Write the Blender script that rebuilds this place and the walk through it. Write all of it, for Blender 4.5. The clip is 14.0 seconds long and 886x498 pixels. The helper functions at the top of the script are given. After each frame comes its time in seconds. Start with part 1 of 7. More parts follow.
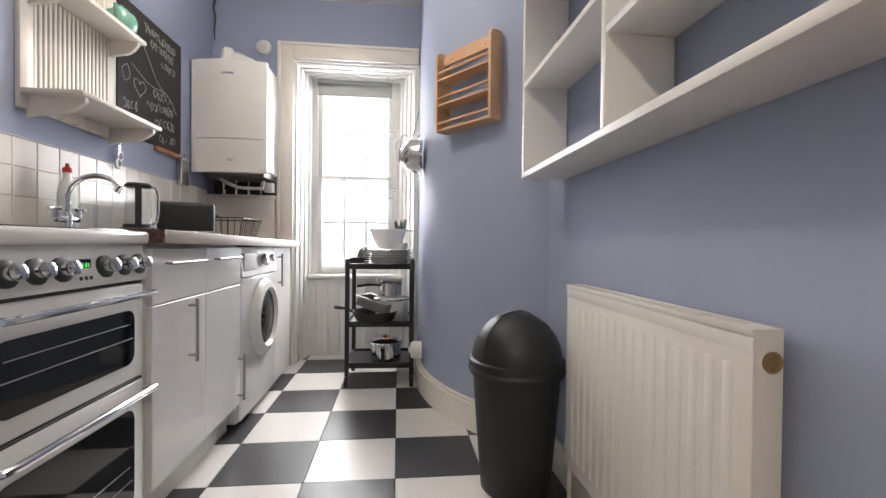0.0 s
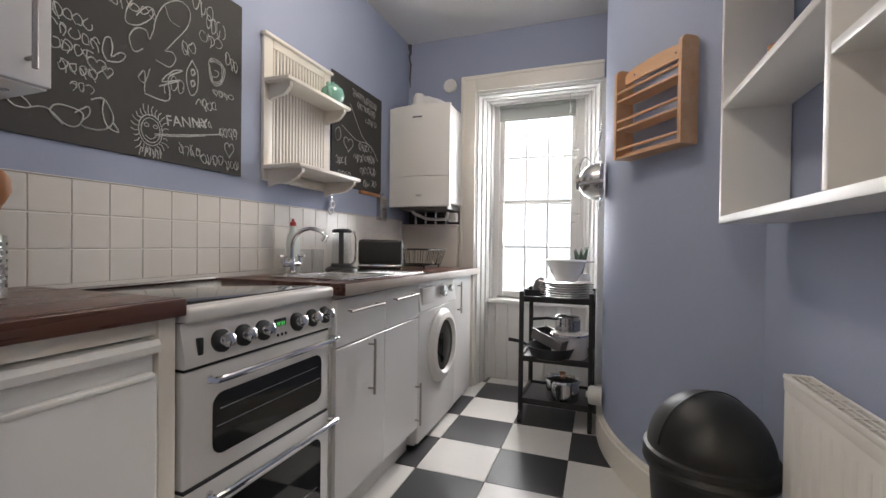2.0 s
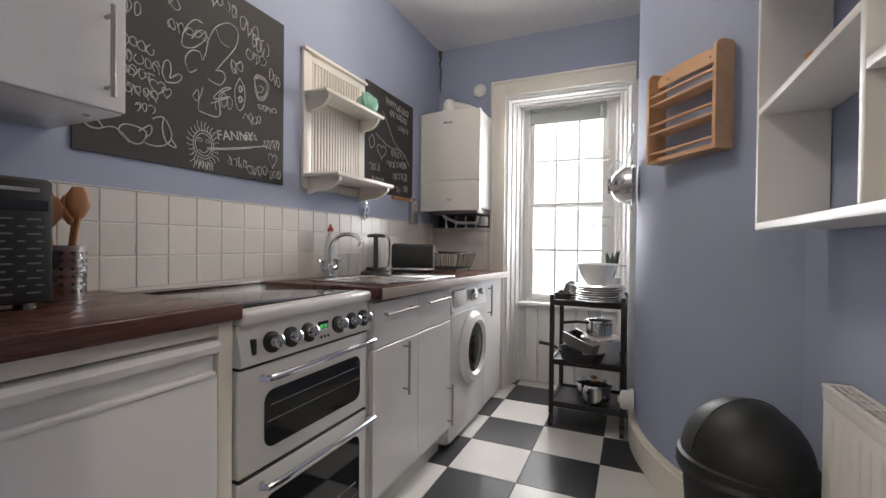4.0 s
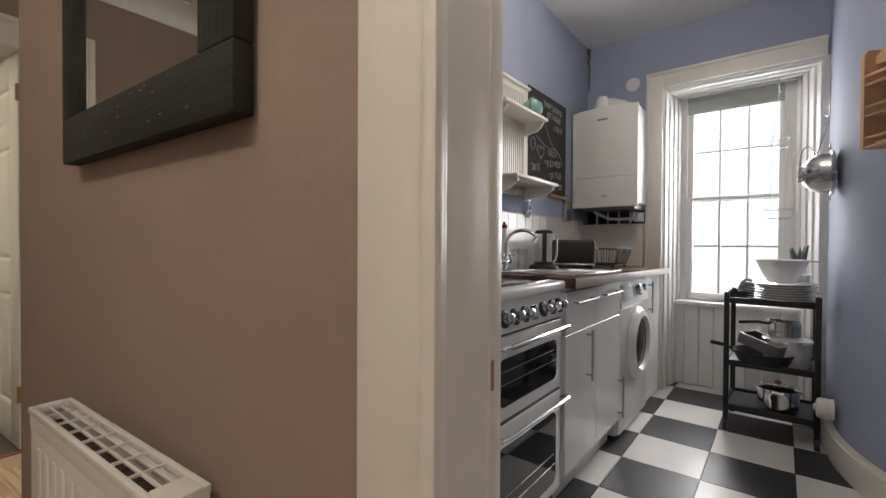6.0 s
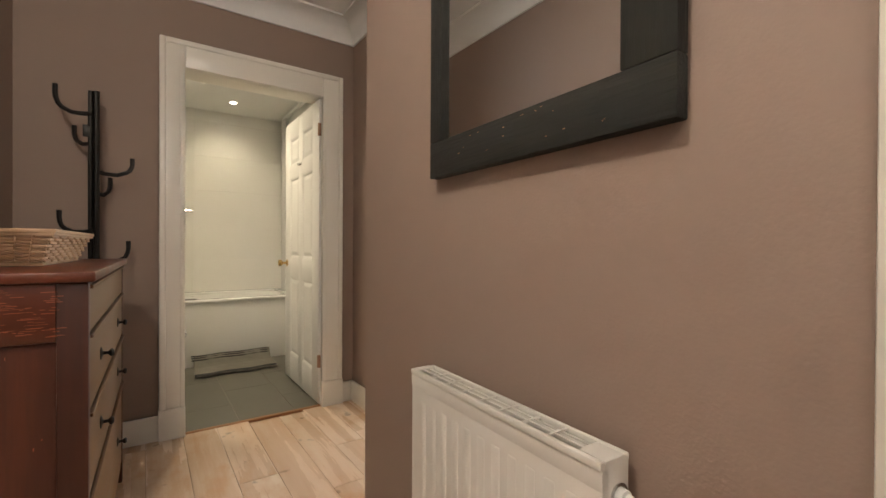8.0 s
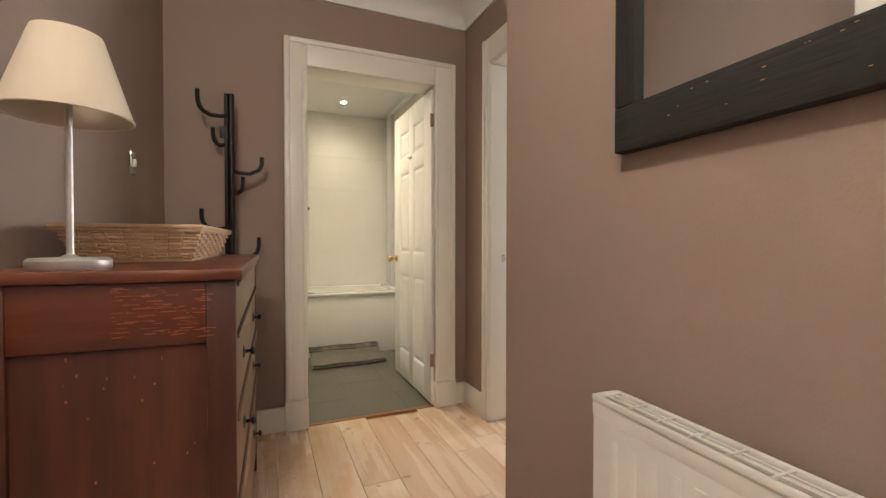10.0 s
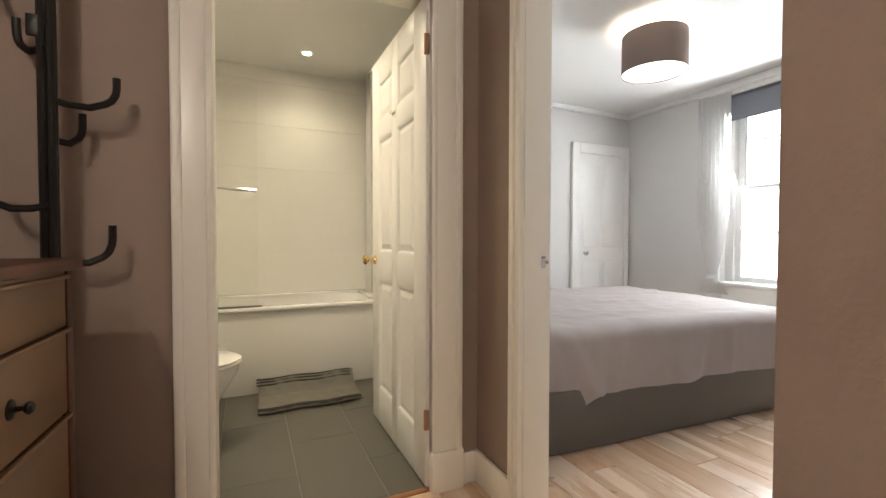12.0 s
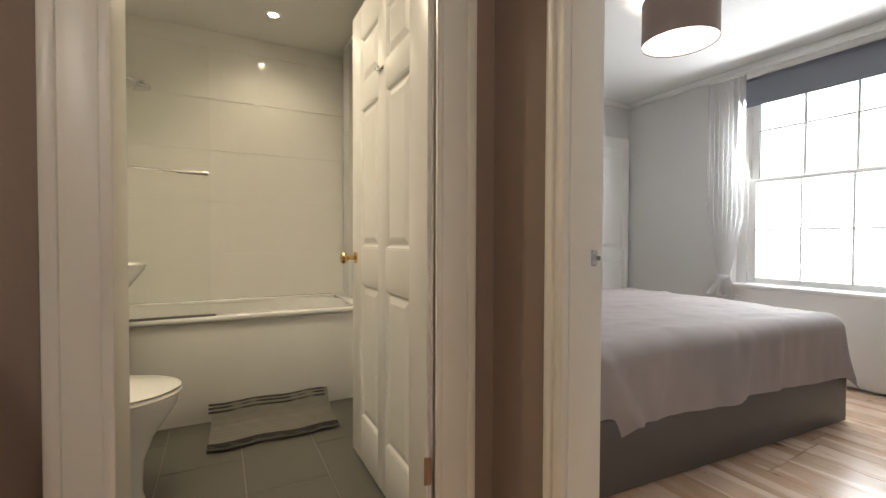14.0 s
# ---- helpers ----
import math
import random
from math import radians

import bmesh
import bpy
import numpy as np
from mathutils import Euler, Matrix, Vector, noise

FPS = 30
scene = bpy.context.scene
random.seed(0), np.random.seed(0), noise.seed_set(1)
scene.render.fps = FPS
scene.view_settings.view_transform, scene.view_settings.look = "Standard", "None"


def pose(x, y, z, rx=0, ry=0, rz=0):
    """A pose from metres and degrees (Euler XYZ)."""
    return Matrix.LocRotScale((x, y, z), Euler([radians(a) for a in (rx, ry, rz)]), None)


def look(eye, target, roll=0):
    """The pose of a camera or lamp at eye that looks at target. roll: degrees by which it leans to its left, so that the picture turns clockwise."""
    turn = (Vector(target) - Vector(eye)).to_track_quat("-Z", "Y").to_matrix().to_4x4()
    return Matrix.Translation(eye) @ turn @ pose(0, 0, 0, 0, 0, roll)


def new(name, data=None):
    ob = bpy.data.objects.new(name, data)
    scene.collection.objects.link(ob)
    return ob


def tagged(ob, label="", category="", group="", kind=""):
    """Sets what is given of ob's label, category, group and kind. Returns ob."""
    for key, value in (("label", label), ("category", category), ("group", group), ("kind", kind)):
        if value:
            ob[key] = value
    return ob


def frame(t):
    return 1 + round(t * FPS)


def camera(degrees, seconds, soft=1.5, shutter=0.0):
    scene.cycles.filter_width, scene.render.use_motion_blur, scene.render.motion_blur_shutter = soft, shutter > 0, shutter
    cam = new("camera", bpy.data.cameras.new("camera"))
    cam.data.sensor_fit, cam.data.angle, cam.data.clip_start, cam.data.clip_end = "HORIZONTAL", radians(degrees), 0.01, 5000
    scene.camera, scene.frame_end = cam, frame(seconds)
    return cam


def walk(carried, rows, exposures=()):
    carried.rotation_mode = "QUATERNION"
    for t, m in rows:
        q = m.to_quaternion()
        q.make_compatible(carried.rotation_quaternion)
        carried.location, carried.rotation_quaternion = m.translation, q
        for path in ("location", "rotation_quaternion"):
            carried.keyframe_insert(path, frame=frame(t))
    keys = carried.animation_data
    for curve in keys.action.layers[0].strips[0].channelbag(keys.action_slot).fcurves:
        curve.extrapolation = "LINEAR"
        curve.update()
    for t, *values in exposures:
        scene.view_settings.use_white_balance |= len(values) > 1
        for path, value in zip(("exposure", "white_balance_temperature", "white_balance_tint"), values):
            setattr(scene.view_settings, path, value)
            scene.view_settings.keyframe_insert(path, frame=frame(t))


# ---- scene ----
cam = camera(92.1, 14.0)
PATH = [
    (0, (0.174, 0.328, 0.873), (0.59, 2.285, 0.847), 0.6),
    (0.5, (0.227, 0.369, 0.894), (0.3, 2.368, 0.869), 0.5),
    (1, (0.265, 0.389, 0.936), (0.067, 2.379, 0.914), 0.5),
    (1.5, (0.289, 0.401, 0.993), (-0.086, 2.365, 0.97), 0.6),
    (2, (0.309, 0.405, 1.045), (-0.181, 2.344, 1.022), 0.7),
    (4.5, (0.296, 0.303, 1.064), (-0.361, 2.192, 1.044), 0.6),
    (5, (0.24, 0.23, 1.052), (-0.51, 2.084, 1.034), 0.6),
    (5.5, (0.168, 0.147, 1.04), (-0.743, 1.927, 1.022), 0.5),
    (6, (0.083, 0.073, 1.035), (-0.989, 1.761, 1.012), 0.3),
    (6.5, (0.009, 0.008, 1.03), (-1.223, 1.584, 1.006), 0.2),
    (7, (-0.039, -0.065, 1.029), (-1.427, 1.375, 1.005), 0.1),
    (7.5, (-0.073, -0.123, 1.024), (-1.602, 1.166, 1.009), 0.2),
    (8, (-0.1, -0.183, 1.021), (-1.742, 0.959, 1.01), 0.3),
    (8.5, (-0.122, -0.235, 1.021), (-1.847, 0.776, 1.013), 0.2),
    (9, (-0.147, -0.272, 1.015), (-1.936, 0.622, 1.008), 0.1),
    (9.2, (-0.159, -0.282, 1.012), (-1.965, 0.577, 1.005), 0.1),
    (11.3, (-0.919, -0.042, 1.027), (-2.778, 0.694, 0.97), -0.0),
    (11.5, (-1.019, -0.009, 1.015), (-2.868, 0.753, 0.966), -0.0),
    (12, (-1.23, 0.084, 1.006), (-3.049, 0.915, 0.957), 0.1),
    (12.5, (-1.352, 0.136, 0.999), (-3.123, 1.066, 0.958), 0.1),
    (13, (-1.432, 0.16, 0.993), (-3.159, 1.168, 0.954), 0.2),
    (13.5, (-1.532, 0.177, 0.988), (-3.25, 1.201, 0.946), 0.2),
    (14, (-1.659, 0.182, 0.969), (-3.43, 1.11, 0.927), 0.2),
]
walk(cam, [(t, look(eye, target, roll)) for t, eye, target, roll in PATH],
     [(0, 0.42), (1, 0.1), (2, -0.05), (4.5, -0.15), (5.5, -0.28), (6.5, -0.48), (7, -0.32), (7.5, -0.06), (8.5, 0.3), (9, 0.38), (11.5, 0.33), (12.5, 0.38), (14, -0.04)])

# the kitchen stands six degrees askew to the hall: u across, v towards its window
MK = pose(-1.162, -0.066, 0, 0, 0, -6)

# ---- world and large lights ----
world = bpy.data.worlds.new("sky")
world.use_nodes = True
scene.world = world
wn = world.node_tree.nodes
sky = wn.new("ShaderNodeTexSky")
sky.sky_type, sky.sun_disc = "NISHITA", False
sky.sun_elevation, sky.sun_rotation = radians(40), radians(140)
wn["Background"].inputs["Strength"].default_value = 0.12
world.node_tree.links.new(sky.outputs[0], wn["Background"].inputs["Color"])
sun_data = bpy.data.lights.new("sun", "SUN")
sun_data.energy, sun_data.angle, sun_data.color = 0.8, radians(12), (1, 0.95, 0.88)
sun = new("sun", sun_data)
sun.matrix_basis = look((3, -6, 8), (0, 0, 0))


def lamp(name, kind, m, power, color, size=0.1, size_y=None):
    data = bpy.data.lights.new(name, kind)
    data.energy, data.color = power, color
    if kind == "AREA":
        data.size = size
        if size_y:
            data.shape, data.size_y = "RECTANGLE", size_y
    else:
        data.shadow_soft_size = size
    if kind == "SPOT":
        data.spot_size, data.spot_blend = radians(150), 1.0
    ob = new(name, data)
    ob.matrix_basis = m
    return ob


WARM, SOFT, DAY = (1, 0.72, 0.45), (1, 0.86, 0.68), (0.93, 0.97, 1)
lamp("kitchen_daylight", "AREA", MK @ pose(0.95, 4.3, 1.52, 66, 0, 180), 62, (1, 0.965, 0.965), 0.62, 1.2)
lamp("bedroom_daylight", "AREA", pose(-3.1, 3.98, 1.45, 72, 0, 180), 56, DAY, 0.95, 1.5)
lamp("kitchen_bulb", "POINT", MK @ pose(0.78, 2.1, 2.44), 19, (1, 0.885, 0.745), 0.1)
lamp("hall_bulb", "POINT", pose(-0.42, -0.68, 2.33), 37, (1, 0.91, 0.78), 0.05)
# this second bulb is unseen, added to light the kitchen door lining
lamp("hall_bulb", "POINT", pose(0.85, -0.45, 2.33), 23, (1, 0.93, 0.82), 0.05)
lamp("bedroom_bulb", "POINT", pose(-3.15, 2.42, 2.17), 10.0, SOFT, 0.06)
DOWNLIGHTS = [(-4.53, 0.49, 15), (-3.55, 0.155, 40), (-3.3, -0.2, 28)]
for lx, ly, watts in DOWNLIGHTS:
    lamp("downlight_beam", "SPOT", pose(lx, ly, 2.34), watts, (1, 0.85, 0.59), 0.03)

# ---- materials ----
def nodes_of(name):
    m = bpy.data.materials.new(name)
    m.use_nodes = True
    nt = m.node_tree
    return m, nt, nt.nodes["Principled BSDF"]


def coords(nt, stretch=(1, 1, 1), spread=7.0):
    """Object coordinates, shifted at random from object to object."""
    tc, info, mul, add, mp = (nt.nodes.new("ShaderNode" + k) for k in ("TexCoord", "ObjectInfo", "Math", "VectorMath", "Mapping"))
    mul.operation = "MULTIPLY"
    mul.inputs[1].default_value = spread
    nt.links.new(info.outputs["Random"], mul.inputs[0])
    nt.links.new(tc.outputs["Object"], add.inputs[0])
    nt.links.new(mul.outputs[0], add.inputs[1])
    nt.links.new(add.outputs[0], mp.inputs[0])
    mp.inputs["Scale"].default_value = stretch
    return mp.outputs[0], info.outputs["Random"]


def noise_tex(nt, vec, scale, detail=4.0, rough=0.55):
    n = nt.nodes.new("ShaderNodeTexNoise")
    n.inputs["Scale"].default_value, n.inputs["Detail"].default_value, n.inputs["Roughness"].default_value = scale, detail, rough
    nt.links.new(vec, n.inputs["Vector"])
    return n.outputs["Fac"]


def ramp(nt, fac, stops):
    r = nt.nodes.new("ShaderNodeValToRGB")
    el = r.color_ramp.elements
    el[0].position, el[0].color = stops[0][0], (*stops[0][1], 1)
    el[1].position, el[1].color = stops[-1][0], (*stops[-1][1], 1)
    for p, c in stops[1:-1]:
        e = el.new(p)
        e.color = (*c, 1)
    nt.links.new(fac, r.inputs[0])
    return r.outputs[0]


def mixed(nt, fac, a, b, mode="MIX"):
    x = nt.nodes.new("ShaderNodeMix")
    x.data_type, x.blend_type = "RGBA", mode
    for sock, val in ((x.inputs[0], fac), (x.inputs[6], a), (x.inputs[7], b)):
        if isinstance(val, (int, float)):
            sock.default_value = val
        elif isinstance(val, tuple):
            sock.default_value = (*val, 1)
        else:
            nt.links.new(val, sock)
    return x.outputs[2]


def bumped(nt, bsdf, height, strength, distance=0.002):
    b = nt.nodes.new("ShaderNodeBump")
    b.inputs["Strength"].default_value, b.inputs["Distance"].default_value = strength, distance
    nt.links.new(height, b.inputs["Height"])
    nt.links.new(b.outputs[0], bsdf.inputs["Normal"])


def spanned(nt, fac, lo, hi):
    r = nt.nodes.new("ShaderNodeMapRange")
    r.inputs[3].default_value, r.inputs[4].default_value = lo, hi
    nt.links.new(fac, r.inputs[0])
    return r.outputs[0]


def surface(name, col, rough=0.5, metal=0.0, var=0.08, scale=2.5, grain=90, bump=0.08, dirt=None, dirt_at=0.66, piece=0.0, coat=0.0, stretch=(1, 1, 1), relief=0.002):
    """A painted, moulded or metal surface: large soft blotches, fine grain, optional dirt and change from piece to piece."""
    m, nt, bsdf = nodes_of(name)
    vec, rnd = coords(nt, stretch)
    big, fine = noise_tex(nt, vec, scale, 5), noise_tex(nt, vec, grain, 3)
    lo, hi = tuple(c * (1 - var) for c in col), tuple(min(1, c * (1 + var)) for c in col)
    c = mixed(nt, big, lo, hi)
    c = mixed(nt, spanned(nt, fine, 0, var * 1.2), c, tuple(x * 0.55 for x in col))
    if piece:
        c = mixed(nt, spanned(nt, rnd, 0, piece), c, tuple(x * 0.45 for x in col))
    if dirt:
        d = noise_tex(nt, vec, scale * 4.3, 8, 0.7)
        c = mixed(nt, ramp(nt, d, [(dirt_at, (0, 0, 0)), (min(1, dirt_at + 0.16), (0.8, 0.8, 0.8))]), c, dirt)
    nt.links.new(c, bsdf.inputs["Base Color"])
    nt.links.new(spanned(nt, big, max(0.02, rough * 0.8), min(1, rough * 1.2)), bsdf.inputs["Roughness"])
    bsdf.inputs["Metallic"].default_value = metal
    if coat:
        bsdf.inputs["Coat Weight"].default_value, bsdf.inputs["Coat Roughness"].default_value = coat, 0.08
    if bump:
        bumped(nt, bsdf, fine, bump, relief)
    return m


def timber(name, dark, mid, light, along="x", rough=0.4, grain=1.0, piece=0.35, knots=0.0, bump=0.12, tint=None, stain=None):
    """Sawn wood with streaks along one axis, changing from board to board."""
    m, nt, bsdf = nodes_of(name)
    st = {"x": (1.2, 16, 16), "y": (16, 1.2, 16), "z": (16, 16, 1.2)}[along]
    vec, rnd = coords(nt, tuple(s * grain for s in st))
    streak, fine = noise_tex(nt, vec, 1.0, 6, 0.6), noise_tex(nt, vec, 7.0, 3)
    plain, _ = coords(nt)
    blot = noise_tex(nt, plain, 4.0, 4)
    c = ramp(nt, streak, [(0.3, dark), (0.5, mid), (0.72, light)])
    c = mixed(nt, spanned(nt, fine, 0, 0.25), c, dark)
    c = mixed(nt, spanned(nt, blot, 0, 0.35), c, mid)
    if piece:
        c = mixed(nt, spanned(nt, rnd, 0, piece), c, tint or tuple(x * 0.5 for x in dark))
    if stain:
        big = noise_tex(nt, coords(nt, (0.7, 1.4, 1))[0], 5.5, 6, 0.65)
        c = mixed(nt, ramp(nt, big, [(0.5, (0, 0, 0)), (0.66, (0.6, 0.6, 0.6))]), c, stain)
    if knots:
        k = noise_tex(nt, plain, 9.0, 2)
        c = mixed(nt, ramp(nt, k, [(0.68, (0, 0, 0)), (0.76, (knots, knots, knots))]), c, tuple(x * 0.35 for x in dark))
    nt.links.new(c, bsdf.inputs["Base Color"])
    nt.links.new(spanned(nt, streak, rough * 0.75, rough * 1.25), bsdf.inputs["Roughness"])
    bumped(nt, bsdf, fine, bump)
    return m


def glass(name, col=(0.95, 0.97, 0.97), rough=0.0, ior=1.45):
    m, nt, bsdf = nodes_of(name)
    mixer, clear, gloss, fr = (nt.nodes.new("ShaderNode" + k) for k in ("MixShader", "BsdfTransparent", "BsdfGlossy", "Fresnel"))
    clear.inputs[0].default_value = (*col, 1)
    gloss.inputs["Roughness"].default_value = max(rough, 0.01)
    fr.inputs[0].default_value = ior
    nt.links.new(fr.outputs[0], mixer.inputs[0])
    nt.links.new(clear.outputs[0], mixer.inputs[1])
    nt.links.new(gloss.outputs[0], mixer.inputs[2])
    nt.links.new(mixer.outputs[0], nt.nodes["Material Output"].inputs[0])
    return m


def glow(name, col, power):
    m, nt, bsdf = nodes_of(name)
    bsdf.inputs["Base Color"].default_value = (*col, 1)
    bsdf.inputs["Emission Color"].default_value = (*col, 1)
    bsdf.inputs["Emission Strength"].default_value = power
    return m


BLUE = surface("blue_emulsion", (0.325, 0.365, 0.485), 0.78, var=0.06, scale=1.3, grain=140, bump=0.15)
BROWN = surface("brown_wallpaper", (0.285, 0.205, 0.165), 0.7, var=0.06, scale=1.1, grain=190, bump=0.25)
GREY = surface("pale_grey_emulsion", (0.62, 0.61, 0.60), 0.7, var=0.03, scale=1.2, bump=0.06)
CEIL = surface("ceiling_white", (0.76, 0.755, 0.74), 0.85, var=0.03, scale=1.0, bump=0.1)
GLOSS = surface("cream_gloss_paint", (0.79, 0.75, 0.675), 0.31, var=0.02, scale=2, grain=30, bump=0)
WHITE = surface("white_gloss_paint", (0.78, 0.77, 0.75), 0.36, var=0.04, scale=3, grain=30, bump=0.02)
TILE_B = surface("black_floor_tile", (0.05, 0.051, 0.056), 0.33, var=0.25, scale=5, grain=160, bump=0.12, piece=0.3, dirt=(0.12, 0.12, 0.12), dirt_at=0.7)
TILE_W = surface("white_floor_tile", (0.74, 0.725, 0.70), 0.3, var=0.05, scale=5, grain=160, bump=0.1, piece=0.12, dirt=(0.4, 0.37, 0.33), dirt_at=0.74)
GROUT = surface("floor_joint", (0.09, 0.085, 0.08), 0.8, var=0.2)
SPLASH = surface("cream_wall_tile", (0.72, 0.69, 0.64), 0.23, var=0.03, scale=4, grain=40, bump=0.06, piece=0.08)
GROUT_L = surface("pale_grout", (0.8, 0.78, 0.73), 0.85, var=0.1)
UNIT = surface("white_gloss_laminate", (0.76, 0.755, 0.745), 0.12, var=0.02, scale=2, grain=60, bump=0.01)
ENAMEL = surface("white_enamel", (0.74, 0.735, 0.72), 0.22, var=0.03, scale=3, grain=40, bump=0.02, dirt=(0.5, 0.45, 0.38), dirt_at=0.76)
PLASTIC = surface("white_plastic", (0.74, 0.73, 0.7), 0.38, var=0.03, bump=0.02)
RADI = surface("radiator_enamel", (0.71, 0.68, 0.625), 0.35, var=0.04, scale=4, grain=60, bump=0.03)
NICKEL = surface("satin_nickel", (0.62, 0.59, 0.55), 0.38, 0.85, var=0.04, bump=0.02)
HANDLE = surface("brushed_handle_steel", (0.4, 0.37, 0.345), 0.36, 0.8, var=0.06, bump=0.02)
CHROME = surface("chrome", (0.75, 0.75, 0.76), 0.12, 1.0, var=0.04, bump=0.0)
STEEL = surface("brushed_steel", (0.58, 0.57, 0.56), 0.27, 1.0, var=0.1, grain=60, bump=0.05, stretch=(1, 1, 8))
BLACKP = surface("black_plastic", (0.016, 0.017, 0.017), 0.46, var=0.3, scale=6, grain=220, bump=0.1)
BLACKG = surface("black_glass", (0.012, 0.013, 0.014), 0.05, var=0.1, bump=0.0)
HOBG = surface("dark_hob_glass", (0.03, 0.028, 0.027), 0.03, var=0.1, bump=0.0, coat=1.0)
EDGE = surface("worn_pale_edging", (0.5, 0.45, 0.4), 0.4, var=0.15, scale=9, grain=60, bump=0.05, dirt=(0.2, 0.13, 0.09), dirt_at=0.6)
BLACKM = surface("black_painted_metal", (0.018, 0.018, 0.018), 0.42, 0.0, var=0.25, bump=0.1)
DARKW = timber("dark_worktop", (0.065, 0.024, 0.016), (0.085, 0.032, 0.021), (0.112, 0.044, 0.03), "y", 0.28, piece=0.1)
PINE = timber("varnished_pine", (0.56, 0.32, 0.17), (0.68, 0.43, 0.26), (0.77, 0.54, 0.36), "x", 0.4, piece=0.12)
BOARD = surface("chalkboard", (0.04, 0.038, 0.036), 0.75, var=0.3, scale=3, grain=100, bump=0.1, dirt=(0.1, 0.1, 0.1), dirt_at=0.62)
CHALK = surface("chalk", (0.5, 0.5, 0.48), 0.95, var=0.45, scale=30, grain=300, bump=0.3)
GREEN = surface("green_glaze", (0.22, 0.45, 0.36), 0.15, var=0.06, bump=0.0, coat=0.5)
FLOORW = timber("sanded_pine_boards", (0.56, 0.36, 0.22), (0.73, 0.55, 0.41), (0.83, 0.72, 0.6), "x", 0.27, grain=0.5, piece=0.2, knots=0.9, tint=(0.5, 0.27, 0.13), stain=(0.58, 0.34, 0.19))
GAPS = surface("board_gap", (0.42, 0.27, 0.17), 0.9, var=0.2)
SLATE = surface("grey_green_floor_tile", (0.125, 0.116, 0.096), 0.42, var=0.12, scale=4, grain=60, bump=0.15, piece=0.2)
SLATE_J = surface("floor_tile_joint", (0.27, 0.25, 0.21), 0.85, var=0.1)
BATHT = surface("white_bathroom_tile", (0.78, 0.765, 0.73), 0.035, var=0.02, bump=0.01, piece=0.03)
CERAM = surface("white_ceramic", (0.8, 0.79, 0.77), 0.1, var=0.02, bump=0.0)
MAHOG = timber("worn_mahogany", (0.03, 0.0065, 0.0025), (0.068, 0.0142, 0.005), (0.135, 0.033, 0.012), "z", 0.47, piece=0.25, knots=0.3)
MAHOGX = timber("worn_mahogany_across", (0.05, 0.0105, 0.004), (0.105, 0.022, 0.0075), (0.21, 0.052, 0.02), "y", 0.36, piece=0.25)
OAK = timber("brown_drawer_wood", (0.095, 0.042, 0.016), (0.155, 0.074, 0.029), (0.21, 0.108, 0.047), "x", 0.4, piece=0.15)
CHAR = timber("charred_black_wood", (0.005, 0.0046, 0.0034), (0.0105, 0.0098, 0.0072), (0.026, 0.0245, 0.0175), "x", 0.88, grain=1.4, piece=0.08, knots=0.5, bump=1.0)
CHARZ = timber("charred_black_wood_upright", (0.005, 0.0046, 0.0034), (0.0105, 0.0098, 0.0072), (0.026, 0.0245, 0.0175), "z", 0.88, grain=1.4, piece=0.08, knots=0.5, bump=1.0)
IRON = surface("dark_iron", (0.02, 0.017, 0.015), 0.4, 0.6, var=0.3, bump=0.15)
BRASS = surface("brass", (0.7, 0.48, 0.2), 0.22, 1.0, var=0.08, bump=0.0)
WICKER = surface("woven_willow", (0.66, 0.43, 0.26), 0.65, var=0.3, scale=20, grain=120, bump=0.3, piece=0.3)
SHADE = surface("cream_lampshade", (0.56, 0.48, 0.37), 0.8, var=0.04, scale=4, grain=300, bump=0.2)
FABRIC = surface("mauve_grey_velvet", (0.34, 0.295, 0.285), 0.85, var=0.1, scale=5, grain=260, bump=0.3)
BEDB = surface("brown_grey_bed_base", (0.1, 0.09, 0.078), 0.45, var=0.12, scale=6, bump=0.1)
SHADEB = surface("brown_drum_shade", (0.22, 0.165, 0.14), 0.75, var=0.06, grain=300, bump=0.2)
BLIND = surface("grey_roller_blind", (0.2, 0.21, 0.25), 0.8, var=0.05, grain=300, bump=0.1)
BLINDG = surface("sage_roller_blind", (0.42, 0.44, 0.41), 0.8, var=0.05, grain=300, bump=0.1)
MATT = surface("grey_bath_mat", (0.2, 0.185, 0.155), 0.95, var=0.25, scale=14, grain=180, bump=0.8, relief=0.006)
MATS = surface("dark_mat_stripe", (0.035, 0.033, 0.032), 0.95, var=0.2, grain=180, bump=0.6)
RED = surface("red_cap", (0.42, 0.03, 0.03), 0.4)
MAROON = surface("dark_red_cloth", (0.16, 0.02, 0.02), 0.8, var=0.15)
SCOOP = timber("spoon_wood", (0.3, 0.12, 0.04), (0.45, 0.2, 0.08), (0.55, 0.28, 0.13), "z", 0.5)
PAN = surface("dark_nonstick", (0.03, 0.03, 0.032), 0.4, 0.2, var=0.2)
PANG = surface("grey_nonstick", (0.2, 0.19, 0.185), 0.45, 0.4, var=0.1)
PIPE = surface("weathered_plaster", (0.1, 0.095, 0.09), 0.9, var=0.4, scale=12)
PANE = glass("window_glass")
SCREEN = glass("clear_screen_glass", (0.985, 0.988, 0.98), 0.0, 1.1)
THIN, _nt, _b = nodes_of("thin_clear_glass")
_tr, _gl, _mx = (_nt.nodes.new("ShaderNode" + k) for k in ("BsdfTransparent", "BsdfGlossy", "MixShader"))
_tr.inputs[0].default_value = (0.93, 0.94, 0.94, 1)
_gl.inputs["Roughness"].default_value = 0.02
_mx.inputs[0].default_value = 0.1
_nt.links.new(_tr.outputs[0], _mx.inputs[1])
_nt.links.new(_gl.outputs[0], _mx.inputs[2])
